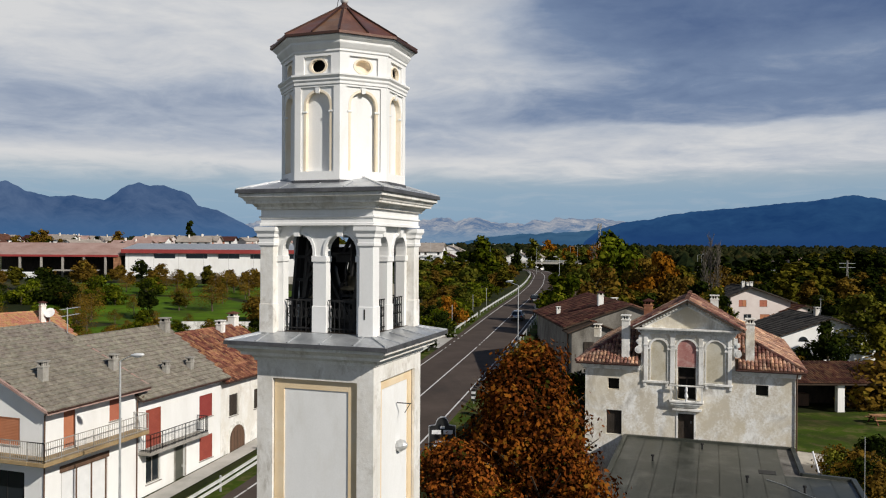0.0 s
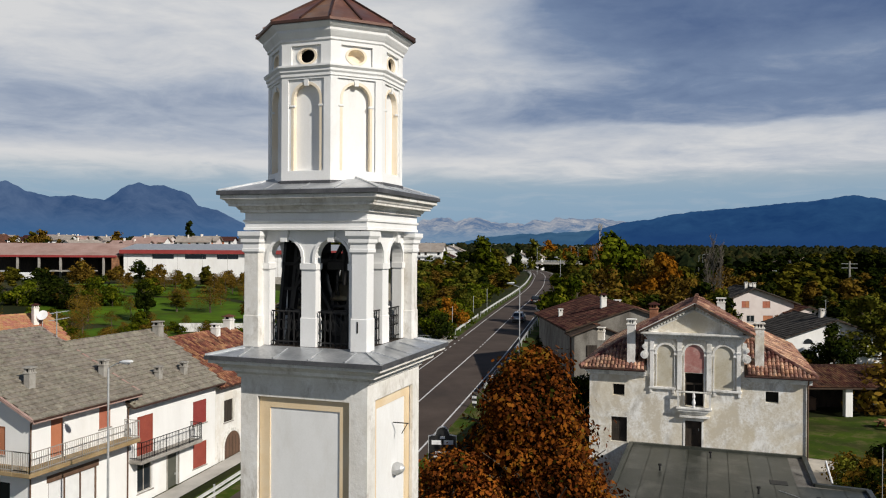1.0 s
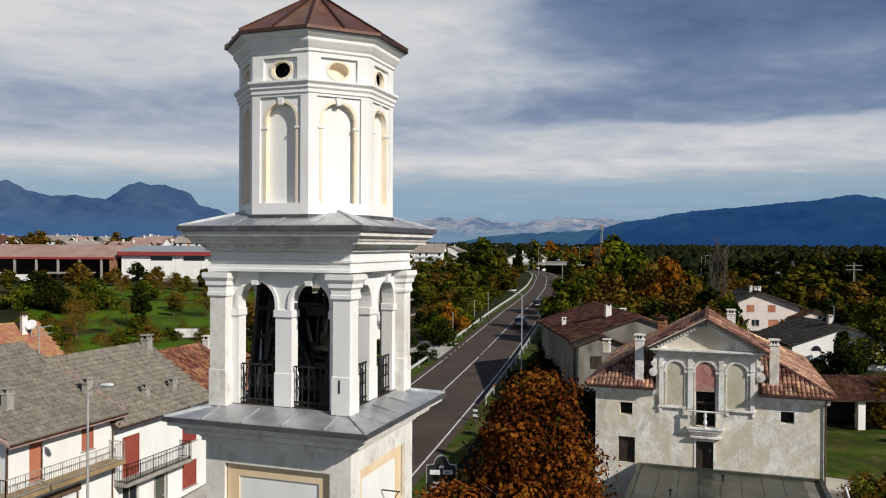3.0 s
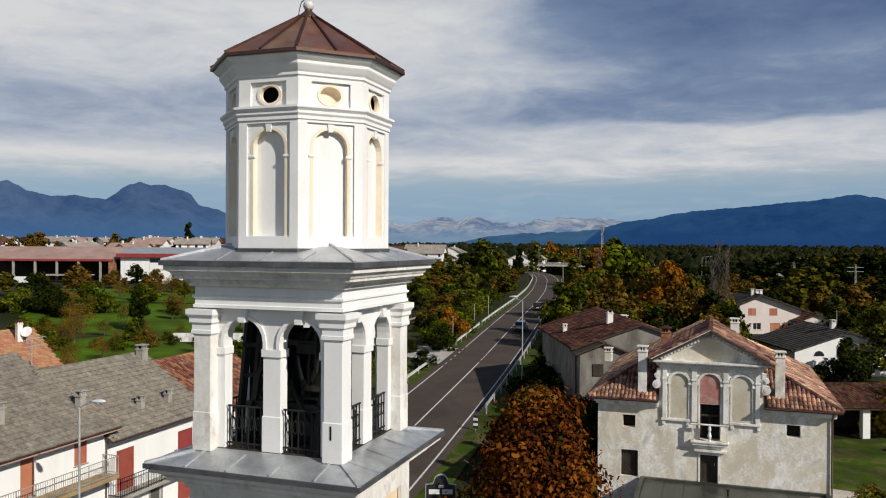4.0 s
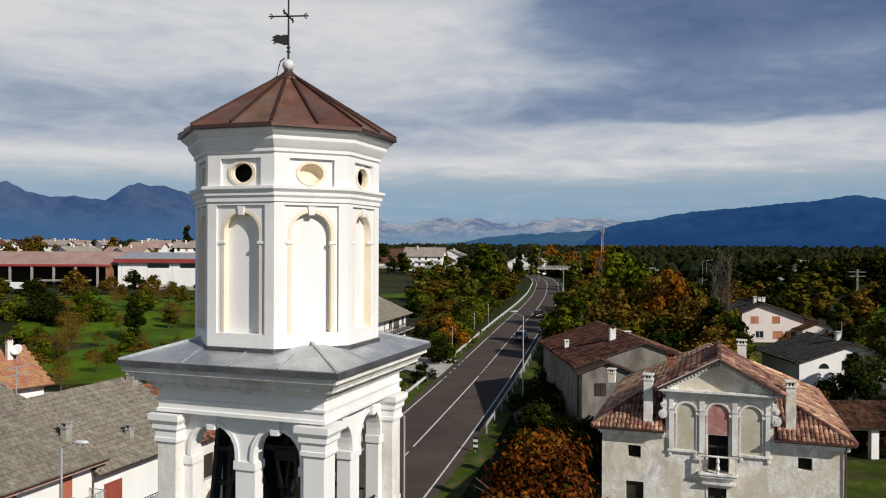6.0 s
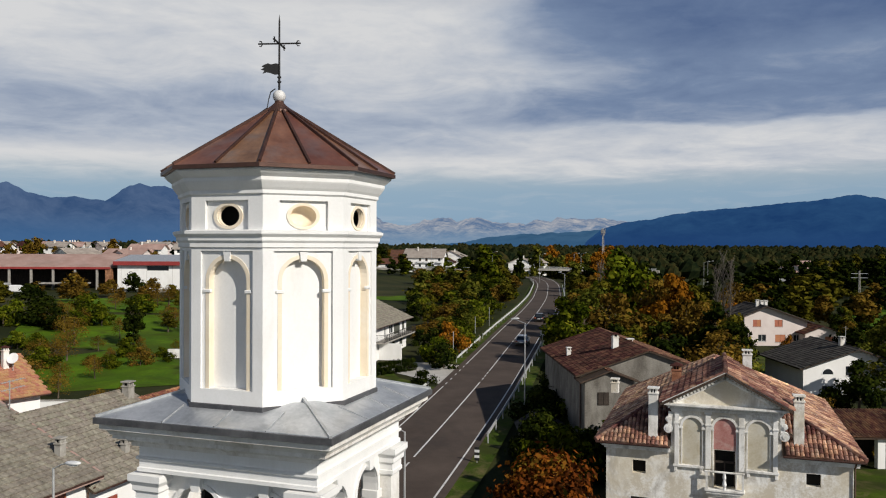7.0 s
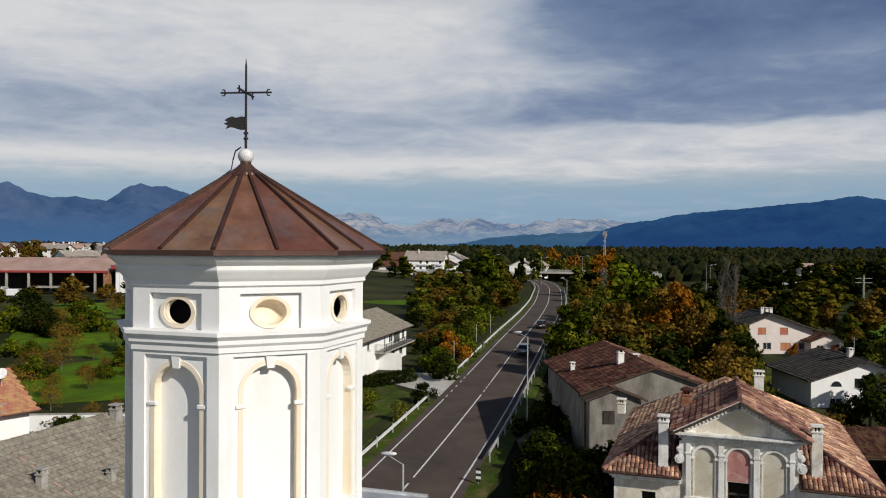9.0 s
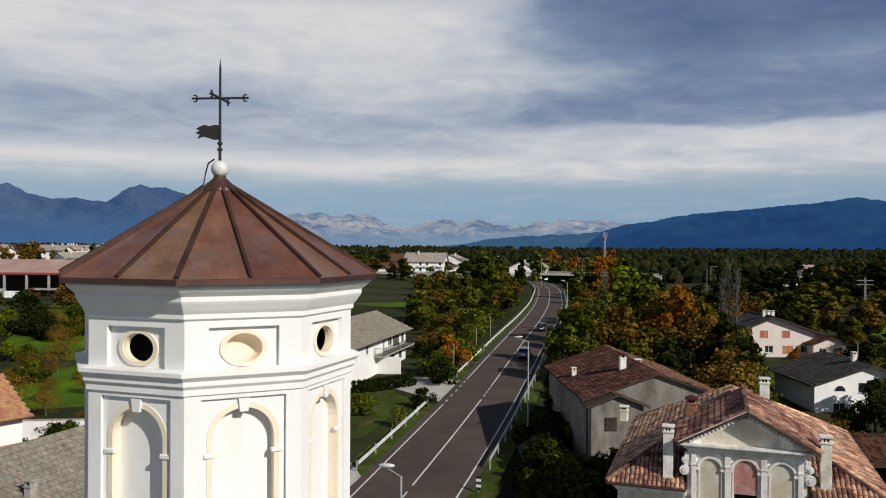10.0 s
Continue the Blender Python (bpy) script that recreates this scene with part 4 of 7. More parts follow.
def slab_mesh(tw, tl, mat):
    w = tw * 0.49
    vs = [(-w, 0, 0.062), (w, 0, 0.062), (w, tl * 1.1, 0.004), (-w, tl * 1.1, 0.004), (-w, 0, -0.02), (w, 0, -0.02), (0, 0, 0.10), (0, tl * 1.1, 0.035)]
    fs = [(0, 6, 7, 3), (6, 1, 2, 7), (0, 4, 5, 1, 6), (4, 0, 3), (1, 5, 2)]
    return vs, fs


def inside(poly, u, v):
    s = 0
    for (x0, y0), (x1, y1) in zip(poly, poly[1:] + poly[:1]):
        c = (x1 - x0) * (v - y0) - (y1 - y0) * (u - x0)
        if abs(c) < 1e-9:
            continue
        if s == 0:
            s = 1 if c > 0 else -1
        elif (c > 0) != (s > 0):
            return False
    return True


def tile_field(parent, O, U, V, poly, tw, tl, kind, mat, n_parts=0, lift=0.03, seed=1, jitter=0.02, skip=None):
    """Tiles laid over a roof slope; the first rows are pieces of their own, the rest one mesh."""
    rnd = random.Random(seed)
    O, U, V = Vector(O), Vector(U).normalized(), Vector(V).normalized()
    N = U.cross(V).normalized()
    base = (barrel_mesh if kind == "barrel" else slab_mesh)(tw, tl, mat)
    me = bpy.data.meshes.new("roof_tile")
    me.from_pydata(base[0], [], base[1])
    me.materials.append(M[mat])
    R = Matrix((U, V, N)).transposed().to_4x4()
    us, vs_ = [p[0] for p in poly], [p[1] for p in poly]
    vv, ff = [], []
    made = 0
    v = min(vs_)
    row = 0
    while v < max(vs_):
        u = min(us) + tw / 2 + (tw / 2 if kind != "barrel" and row % 2 else 0)
        while u < max(us):
            if inside(poly, u, v + tl * 0.5) and not (skip and skip(u, v)):
                c = O + U * u + V * (v + rnd.uniform(-jitter, jitter)) + N * (lift + rnd.uniform(0, 0.01))
                m = Matrix.Translation(c) @ R @ Matrix.Rotation(rnd.uniform(-0.03, 0.03), 4, "Z")
                if made < n_parts:
                    piece("roof_tile", me, parent, m)
                    made += 1
                else:
                    k = len(vv)
                    vv += [m @ Vector(p) for p in base[0]]
                    ff += [tuple(k + i for i in f) for f in base[1]]
            u += tw
        v += tl
        row += 1
    if vv:
        o = from_lists("roof_tiles", vv, ff, mat, parent)
        o["kind"] = "stuff"


def slope(parent, pts, mat="under", thick=0.10, name="roof_slope"):
    bm = bmesh.new()
    ps = [Vector(p) for p in pts]
    n = (ps[1] - ps[0]).cross(ps[2] - ps[0]).normalized()
    if n.z < 0:
        n = -n
    top = [bm.verts.new(p) for p in ps]
    bot = [bm.verts.new(p - n * thick) for p in ps]
    bm.faces.new(top)
    bm.faces.new(bot)
    for i in range(len(ps)):
        j = (i + 1) % len(ps)
        bm.faces.new((top[i], top[j], bot[j], bot[i]))
    return part(name, bm, mat, parent)


def opening(parent, m, x0, x1, z0, z1, kind, sill=True, depth=0.10):
    """What fills a hole in a wall: shutter, door or glazed window, with a near-black sheet behind as the unlit room."""
    h, w = z1 - z0, x1 - x0
    base = kind.split(":")[0]
    mat = kind.split(":")[1] if ":" in kind else ""
    if base == "roller":
        depth = 0.045
        win = part("window", plate(bmesh.new(), rect(x0, x1, z0, z1), [rect(x0 + 0.05, x1 - 0.05, z0 + 0.02, z1 - 0.05)], depth - 0.03, depth + 0.05, m), mat, parent)
        n = max(4, int(h / 0.075))
        prof = []
        for i in range(n):
            za = z0 + 0.02 + (h - 0.07) * i / n
            prof += [(depth, za), (depth + 0.016, za + (h - 0.07) / n * 0.9)]
        prof += [(depth + 0.045, z1 - 0.05), (depth + 0.045, z0 + 0.02)]
        bm = bmesh.new()
        ends = [[bm.verts.new(m @ Vector((x, d, z))) for d, z in prof] for x in (x0 + 0.045, x1 - 0.045)]
        for i in range(len(prof)):
            j = (i + 1) % len(prof)
            bm.faces.new((ends[0][i], ends[0][j], ends[1][j], ends[1][i]))
        part("roller_shutter", bm, mat, win, "closed slatted roller shutter")
    elif base == "leaf":
        win = part("window", plate(bmesh.new(), rect(x0, x1, z0, z1), [rect(x0 + 0.04, x1 - 0.04, z0 + 0.04, z1 - 0.04)], depth - 0.02, depth + 0.05, m), mat, parent)
        half = (x0 + x1) / 2
        for a, b in ((x0 + 0.03, half - 0.012), (half + 0.012, x1 - 0.03)):
            bm = nbox(a, b, depth - 0.045, depth, z0 + 0.02, z1 - 0.02, m, 0.006)
            for i in range(3):
                zc = z0 + 0.15 + (h - 0.3) * i / 2
                box(bm, a + 0.02, b - 0.02, depth - 0.06, depth - 0.04, zc - 0.05, zc + 0.05, m)
            part("shutter", bm, mat, win)
    elif base == "door":
        d = part("door", nbox(x0 + 0.03, x1 - 0.03, depth, depth + 0.06, z0, z1 - 0.03, m, 0.006), mat, parent)
        bm = bmesh.new()
        for a, b in ((z0 + 0.15, z0 + h * 0.45), (z0 + h * 0.52, z1 - 0.15)):
            plate(bm, rect(x0 + 0.12, x1 - 0.12, a, b), [rect(x0 + 0.17, x1 - 0.17, a + 0.05, b - 0.05)], depth - 0.012, depth + 0.003, m)
        part("moulding", bm, mat, d)
        part("door_handle", nbox(x1 - 0.18, x1 - 0.15, depth - 0.06, depth, z0 + 0.95, z0 + 1.08, m), "steel", d)
    elif base == "glass":
        win = part("window", plate(bmesh.new(), rect(x0, x1, z0, z1), [rect(x0 + 0.06, (x0 + x1) / 2 - 0.03, z0 + 0.06, z1 - 0.06), rect((x0 + x1) / 2 + 0.03, x1 - 0.06, z0 + 0.06, z1 - 0.06)], depth, depth + 0.06, m), mat or "white", parent)
        for a, b in ((x0 + 0.055, (x0 + x1) / 2 - 0.025), ((x0 + x1) / 2 + 0.025, x1 - 0.055)):
            part("pane", nbox(a, b, depth + 0.025, depth + 0.035, z0 + 0.055, z1 - 0.055, m), "glass", win)
    # This sheet paints the darkness of the room behind the opening
    part("dark_room", nbox(x0 - 0.05, x1 + 0.05, 0.28, 0.31, z0 - 0.05, z1 + 0.05, m), "painted_dark", parent, "near-black sheet standing in for the unlit room")
    if sill and base not in ("door", "arch"):
        part("sill", nbox(x0 - 0.07, x1 + 0.07, -0.06, 0.16, z0 - 0.06, z0 - 0.004, m, 0.006), "concrete", parent)


def wall(parent, m, outer, openings, mat, name="wall", thick=0.27):
    holes = [rect(*o[:4]) for o in openings]
    part(name, plate(bmesh.new(), outer, holes, 0.0, thick, m), mat, parent)
    for o in openings:
        opening(parent, m, *o[:4], o[4], sill=(o[4].split(":")[0] != "void"))


def chimney(parent, x, y, z0, z1, w=0.4, mat="worn_wall", cap="tile"):
    c = part("chimney", nbox(-w / 2, w / 2, -w / 2, w / 2, z0, z1 - 0.30, pose(x, y, 0), 0.01), mat, parent, "rendered chimney stack")
    bm = nbox(-w / 2 - 0.04, w / 2 + 0.04, -w / 2 - 0.04, w / 2 + 0.04, z1 - 0.36, z1 - 0.28, pose(x, y, 0), 0.01)
    part("chimney_head", bm, mat, c)
    for sx in (-1, 1):
        for sy in (-1, 1):
            bm = nbox(sx * w * 0.34 - 0.05, sx * w * 0.34 + 0.05, sy * w * 0.34 - 0.05, sy * w * 0.34 + 0.05, z1 - 0.28, z1 - 0.09, pose(x, y, 0))
            part("head_post", bm, mat, c)
    for s in (-1, 1):
        bm = nbox(-0.03, 0.03, s * w * 0.34 - 0.04, s * w * 0.34 + 0.04, z1 - 0.28, z1 - 0.09, pose(x, y, 0))
        part("head_post", bm, mat, c)
    part("flue", nbox(-w * 0.28, w * 0.28, -w * 0.28, w * 0.28, z1 - 0.32, z1 - 0.1, pose(x, y, 0)), "painted_dark", c)
    if cap == "tile":
        bm = rings(bmesh.new(), [(w / 2 + 0.09, z1 - 0.09), (w / 2 + 0.09, z1 - 0.05), (0.03, z1 + 0.10)], 4, m=pose(x, y, 0))
        part("chimney_cap", bm, "tile_dark", c)
    else:
        part("chimney_cap", nbox(-w / 2 - 0.06, w / 2 + 0.06, -w / 2 - 0.06, w / 2 + 0.06, z1 - 0.09, z1 - 0.02, pose(x, y, 0), 0.01), mat, c)


def gutter(parent, p, q):
    part("gutter", bar(bmesh.new(), p, q, 0.12, 0.12, 8), "copper_dark", parent)


def gable_house(name, label, m, W, D, H, RH, ridge_y, wall_mat, tile, kind, front, left=(), over=0.6, side_over=0.15, tw=0.22, tl=0.36, n_parts=0, back_h=None, category="house", right=(), group="", back_tile=1.5):
    """A house with its ridge along x; the front is at y=0 and the house stands behind it."""
    h = thing(name, label, category, m, group)
    bh = back_h if back_h is not None else H
    wall(h, Matrix(), rect(0, W, -1.5, H), front, wall_mat, "front_wall")
    s0 = 0.272
    side = [(s0, -1.5), (D - s0, -1.5), (D - s0, bh + s0 * (RH - bh) / (D - ridge_y) - 0.03), (ridge_y, RH - 0.12), (s0, H + s0 * (RH - H) / ridge_y - 0.03)]
    wall(h, pose(0, D, 0, 0, 0, -90), [(D - u, z) for u, z in side][::-1], left, wall_mat, "side_wall")
    wall(h, pose(W, 0, 0, 0, 0, 90), side, right, wall_mat, "side_wall")
    wall(h, pose(W, D, 0, 0, 0, 180), rect(0, W, -1.5, bh), [], wall_mat, "back_wall")
    s = (RH - H) / ridge_y
    ez = RH - s * (ridge_y + over)
    sb = (RH - bh) / (D - ridge_y)
    ezb = RH - sb * (D - ridge_y + over)
    x0, x1 = -side_over, W + side_over
    slope(h, [(x0, -over, ez), (x1, -over, ez), (x1, ridge_y, RH), (x0, ridge_y, RH)])
    slope(h, [(x0, D + over, ezb), (x1, D + over, ezb), (x1, ridge_y, RH), (x0, ridge_y, RH)])
    L = math.hypot(ridge_y + over, RH - ez)
    tile_field(h, (x0, -over, ez), (1, 0, 0), (0, ridge_y + over, RH - ez), [(0, -0.06), (x1 - x0, -0.06), (x1 - x0, L), (0, L)], tw, tl, kind, tile, n_parts, seed=len(name) + int(W * 10))
    Lb = math.hypot(D - ridge_y + over, RH - ezb)
    tile_field(h, (x1, D + over, ezb), (-1, 0, 0), (0, -(D - ridge_y + over), RH - ezb), [(0, 0), (x1 - x0, 0), (x1 - x0, Lb), (0, Lb)], tw * back_tile, tl * back_tile, kind, tile, 0, seed=7)
    bm = bmesh.new()
    x = x0
    while x < x1 - 0.2:
        lathe(bm, [(0.12, 0), (0.10, 0.42)], 8, pose(x, ridge_y, RH + 0.03, 0, 90, 0))
        x += 0.38
    part("ridge_tiles", bm, tile, h)
    gutter(h, (x0, -over - 0.05, ez - 0.04), (x1, -over - 0.05, ez - 0.04))
    return h


def balcony(parent, x0, x1, z, prot, rail_h, mat, wrap=None):
    """A slab with an iron railing on a wall at y=0."""
    b = part("balcony", nbox(x0, x1, -prot, 0.0, z - 0.2, z, None, 0.02), mat, parent)
    bm = bmesh.new()
    runs = [((x0 + 0.05, -prot + 0.05), (x1 - 0.05, -prot + 0.05)), ((x1 - 0.05, -prot + 0.05), (x1 - 0.05, -0.02)), ((x0 + 0.05, -prot + 0.05), (x0 + 0.05, -0.02))]
    for (xa, ya), (xb, yb) in runs:
        L = math.hypot(xb - xa, yb - ya)
        for zz in (z + 0.1, z + rail_h):
            bar(bm, (xa, ya, zz), (xb, yb, zz), 0.035)
        n = max(2, int(L / 0.13))
        for i in range(n + 1):
            f = i / n
            big = i % 8 == 0
            bar(bm, (xa + (xb - xa) * f, ya + (yb - ya) * f, z), (xa + (xb - xa) * f, ya + (yb - ya) * f, z + rail_h), 0.035 if big else 0.015)
    part("railing", bm, "concrete" if mat == "slab_edge" else "iron", b)
    return b


def pipe(parent, pts, w=0.075, mat="wood"):
    bm = bmesh.new()
    for p, q in zip(pts, pts[1:]):
        bar(bm, p, q, w, w, 8)
    part("downpipe", bm, mat, parent)


# ---- row of houses west of the road ----
def build_row():
    m = pose(-23.3, 14.9, 0, 0, 0, 90)
    A = gable_house("row_house", "white two-storey house with grey cement tile roof and long balcony", m, 6.5, 13, 6.35, 9.35, 6.4, "white_wall", "tile_grey", "slab",
                    [(1.25, 2.0, 3.9, 6.0, "roller:shutter_brown"), (4.43, 5.25, 4.58, 5.93, "roller:shutter_brown"), (1.1, 4.3, 0.45, 3.0, "void")],
                    [(13 - 2.9, 13 - 1.5, 4.2, 5.55, "roller:shutter_brown"), (13 - 3.6, 13 - 1.2, 0.7, 2.9, "glass:iron")], over=0.6, side_over=0.42, tw=0.34, tl=0.38, n_parts=280, group="houses along the road")
    b = balcony(A, -1.0, 6.35, 3.78, 1.05, 0.95, "slab_edge")
    b2 = part("side_balcony", nbox(-1.0, -0.001, 0.0, 6.0, 3.58, 3.78, None, 0.02), "slab_edge", A)
    bm = bmesh.new()
    for zz in (3.88, 4.73):
        bar(bm, (-0.95, -1.0, zz), (-0.95, 6.0, zz), 0.035)
    for i in range(54):
        bar(bm, (-0.95, -1.0 + i * 0.13, 3.78), (-0.95, -1.0 + i * 0.13, 4.73), 0.035 if i % 8 == 0 else 0.015)
    part("railing", bm, "concrete", b2)
    part("window_frame", plate(bmesh.new(), rect(1.1, 4.3, 0.45, 2.75), [rect(1.18 + i * 1.04, 2.14 + i * 1.04, 0.53, 2.67) for i in range(3)], 0.06, 0.12), "wood", A)
    for i in range(3):
        part("curtain_panel", nbox(1.17 + i * 1.04, 2.15 + i * 1.04, 0.10, 0.115, 0.5, 2.70), "white", A, "pale drawn curtain behind glass")
    part("shutter_box", nbox(1.0, 4.4, -0.03, 0.10, 2.72, 3.05), "wood", A)
    pipe(A, [(-0.05, -0.65, 6.1), (-0.05, -0.12, 5.8), (-0.05, -0.06, -0.8)])
    part("eaves_fascia", nbox(-0.43, 6.93, -0.665, -0.615, 5.90, 6.06, None, 0.005), "roof_faded", A, "brown eaves board and gutter")
    for x in (-0.45, 6.94):
        part("verge_board", bar(bmesh.new(), (x, -0.64, 6.07), (x, 6.4, 9.38), 0.13), "roof_faded", A, "faded brown verge board")
    chimney(A, 1.51, 1.60, 6.9, 8.2, 0.38, "concrete", "flat")
    chimney(A, 6.25, 1.36, 6.8, 7.95, 0.38, "concrete", "flat")
    part("skylight", nbox(3.4, 4.2, 3.2, 3.9, 0, 0.09, Matrix.Translation((0, 0, 7.86)) @ Matrix.Rotation(0, 4, "X"), 0.02), "lead", A)
    m = pose(-23.3, 21.42, 0, 0, 0, 90)
    B = gable_house("row_house", "white two-storey house with dark red shutters and balcony", m, 8.08, 10, 5.72, 8.6, 4.6, "white_wall", "tile_grey", "slab",
                    [(0.80, 2.12, 2.42, 4.61, "roller:shutter_red"), (5.8, 7.15, 3.07, 4.53, "roller:shutter_red"), (0.9, 1.95, 5.28, 5.6, "void"), (5.75, 6.9, 5.28, 5.58, "void"),
                     (0.82, 2.08, 0.33, 2.02, "glass:concrete"), (3.42, 4.35, -0.45, 1.95, "door:green_door"), (5.82, 7.18, 0.39, 1.92, "roller:shutter_red")], over=0.55, tw=0.34, tl=0.38, n_parts=280, group="houses along the road")
    balcony(B, 0.15, 5.6, 2.40, 0.85, 1.0, "concrete")
    part("door_surround", plate(bmesh.new(), rect(3.3, 4.47, -0.46, 2.07), [rect(3.42, 4.35, -0.45, 1.95)], -0.025, 0.0), "concrete", B)
    pipe(B, [(-0.02, -0.55, 5.6), (-0.02, -0.1, 5.3), (-0.02, -0.06, -0.8)])
    for x, y, z in ((3.64, 0.85, 7.05), (5.9, 0.78, 7.0)):
        chimney(B, x, y, 6.0, z, 0.34, "concrete", "flat")
    chimney(B, 7.65, 4.1, 7.9, 9.25, 0.5, "concrete", "flat")
    # antenna on a ridge
    bm = bar(bmesh.new(), (0.3, 5.2, 8.3), (0.3, 5.2, 10.4), 0.04)
    for zz in (9.9, 10.3):
        bar(bm, (-0.2, 5.2, zz), (1.2, 5.2, zz + 0.06), 0.03)
        for i in range(6):
            bar(bm, (-0.1 + i * 0.24, 5.0, zz + i * 0.012), (-0.1 + i * 0.24, 5.4, zz + i * 0.012), 0.015)
    part("aerial", bm, "steel", B)
    m = pose(-23.3, 29.52, 0, 0, 0, 90)
    C = gable_house("row_house", "old worn house with arched doorway and clay tile roof", m, 8.6, 9, 5.35, 7.9, 4.4, "worn_wall", "tile_red", "barrel",
                    [(0.97, 1.98, 2.57, 4.02, "leaf:shutter_dark"), (4.0, 4.95, 2.51, 3.9, "leaf:shutter_dark")], over=0.5, tw=0.2, tl=0.34, n_parts=200, group="houses along the road")
    part("door_arch", arch_band(bmesh.new(), 1.9, 0.92, -0.75, 0.95, 0.20, -0.05, 0.02), "villa_stone", C, "stone arched door surround")
    part("arched_door", plate(bmesh.new(), arched(1.9, 0.91, -0.75, 0.95), [], -0.012, 0.01), "wood", C, "brown wooden arched double door")
    for x in (1.2, 1.55, 1.9, 2.25, 2.6):
        part("door_board", nbox(x - 0.012, x + 0.012, -0.022, -0.01, -0.70, 1.5), "shutter_dark", C)
    for x in np.arange(0.3, 8.4, 0.7):
        part("rafter_end", nbox(x - 0.06, x + 0.06, -0.45, 0.0, 5.02, 5.18), "wood", C)
    chimney(C, 5.6, 3.9, 7.2, 8.55, 0.5, "worn_wall", "flat")
    chimney(C, 8.0, 4.4, 7.2, 8.9, 0.6, "worn_wall", "tile")


# ---- villa with pediment ----
def build_villa():
    v = thing("villa", "old weathered villa with pediment, clay tile roof and blind arches", "villa", pose(0, 32.3, 0))
    X0, X1, D = 0.22, 11.75, 14.4
    wm = "villa_wall"
    ops = [(1.55, 2.21, 5.72, 6.38, "void"), (9.71, 10.36, 5.83, 6.45, "void"), (1.46, 2.36, 3.07, 4.50, "leaf:shutter_dark"), (5.54, 6.42, 3.04, 4.57, "door:shutter_dark"), (5.52, 6.50, 5.38, 7.23, "void")]
    out = [(X0, 0), (X1, 0), (X1, 7.15), (8.60, 7.15), (8.60, 9.2), (3.45, 9.2), (3.45, 7.15), (X0, 7.15)]
    part("front_wall", plate(bmesh.new(), out, [rect(*o[:4]) for o in ops], 0.0, 0.4), wm, v)
    for o in ops:
        opening(v, Matrix.Translation((0, 0.14, 0)), *o[:4], o[4], sill=False)
    wall(v, pose(X0, D, 0, 0, 0, -90), rect(0, D - 0.41, 0, 7.15), [], wm, "side_wall")
    wall(v, pose(X1, 0.41, 0, 0, 0, 90), rect(0, D - 0.41, 0, 7.15), [], wm, "side_wall")
    wall(v, pose(X1, D, 0, 0, 0, 180), rect(0, X1 - X0, 0, 7.15), [], wm, "back_wall")
    # glazing bars deep in the balcony door
    part("door_frame", plate(bmesh.new(), rect(5.52, 6.50, 5.38, 7.23), [rect(5.58, 5.98, 5.40, 6.55), rect(6.04, 6.44, 5.40, 6.55), rect(5.58, 6.44, 6.65, 7.17)], 0.22, 0.27), "shutter_dark", v)
    # eaves cornice left and right of the centre
    for a, b in ((X0 - 0.25, 3.42), (8.64, X1 + 0.25)):
        bm = nbox(a + 0.15, b, -0.10, 0.0, 6.93, 7.05)
        box(bm, a + 0.05, b, -0.22, 0.0, 7.05, 7.15)
        box(bm, a, b, -0.32, 0.0, 7.15, 7.24)
        part("eaves_cornice", bm, "villa_stone", v)
    # hip roof
    E = 7.30
    x0, x1, y0, y1 = X0 - 0.48, X1 + 0.48, -0.45, D + 0.45
    ap = Vector((5.35, 6.3, 10.68))
    ap2 = Vector((5.6, 8.6, 10.68))
    fl, fr, bl, br = Vector((x0, y0, E)), Vector((x1, y0, E)), Vector((x0, y1, E)), Vector((x1, y1, E))
    rise = (ap.z - E) / (ap.y - y0)

    def fp(x, y):
        return Vector((x, y, E + (y - y0) * rise))

    for pts in ((fl, fp(3.42, y0), fp(3.42, 0.4), fp(8.63, 0.4), fp(8.63, y0), fr, ap), (fr, br, ap2, ap), (bl, fl, ap, ap2), (br, bl, ap2)):
        slope(v, pts)

    def field(a, b, tops, n, seed, skip=None):
        U = (b - a).normalized()
        nn = (b - a).cross(tops[0] - a)
        V = nn.cross(U).normalized()
        if V.z < 0:
            V = -V
        poly = [(0, 0), ((b - a).length, 0)] + [((t - a).dot(U), (t - a).dot(V)) for t in tops]
        if U.cross(V).z < 0:
            U, a = -U, b
            L = poly[1][0]
            poly = [(L - u, w) for u, w in poly]
        tile_field(v, a - V * 0.05, U, V, poly, 0.21, 0.34, "barrel", "tile_light", n, seed=seed, skip=skip)

    field(fl, fr, [ap], 150, 3, lambda u, w: 3.30 < u + x0 < 8.72 and w < 0.95)
    field(fr, br, [ap2, ap], 70, 4)
    field(bl, fl, [ap, ap2], 80, 5)
    field(br, bl, [ap2], 0, 6)
    for a, b in ((fl, ap), (fr, ap), (ap, ap2), (bl, ap2), (br, ap2)):
        d = b - a
        bm = bmesh.new()
        n = int(d.length / 0.38)
        q = d.to_track_quat("Z", "Y").to_matrix().to_4x4()
        for i in range(n):
            lathe(bm, [(0.13, 0), (0.105, 0.42)], 8, Matrix.Translation(a + d * (i / n) + Vector((0, 0, 0.08))) @ q)
        part("hip_tiles", bm, "tile_light", v)
    gutter(v, (x0, y0 - 0.06, E - 0.02), (3.4, y0 - 0.06, E - 0.02))
    gutter(v, (8.65, y0 - 0.06, E - 0.02), (x1, y0 - 0.06, E - 0.02))
    pipe(v, [(X1 + 0.05, -0.4, 7.2), (X1 + 0.05, -0.08, 6.9), (X1 + 0.05, -0.08, 0)])
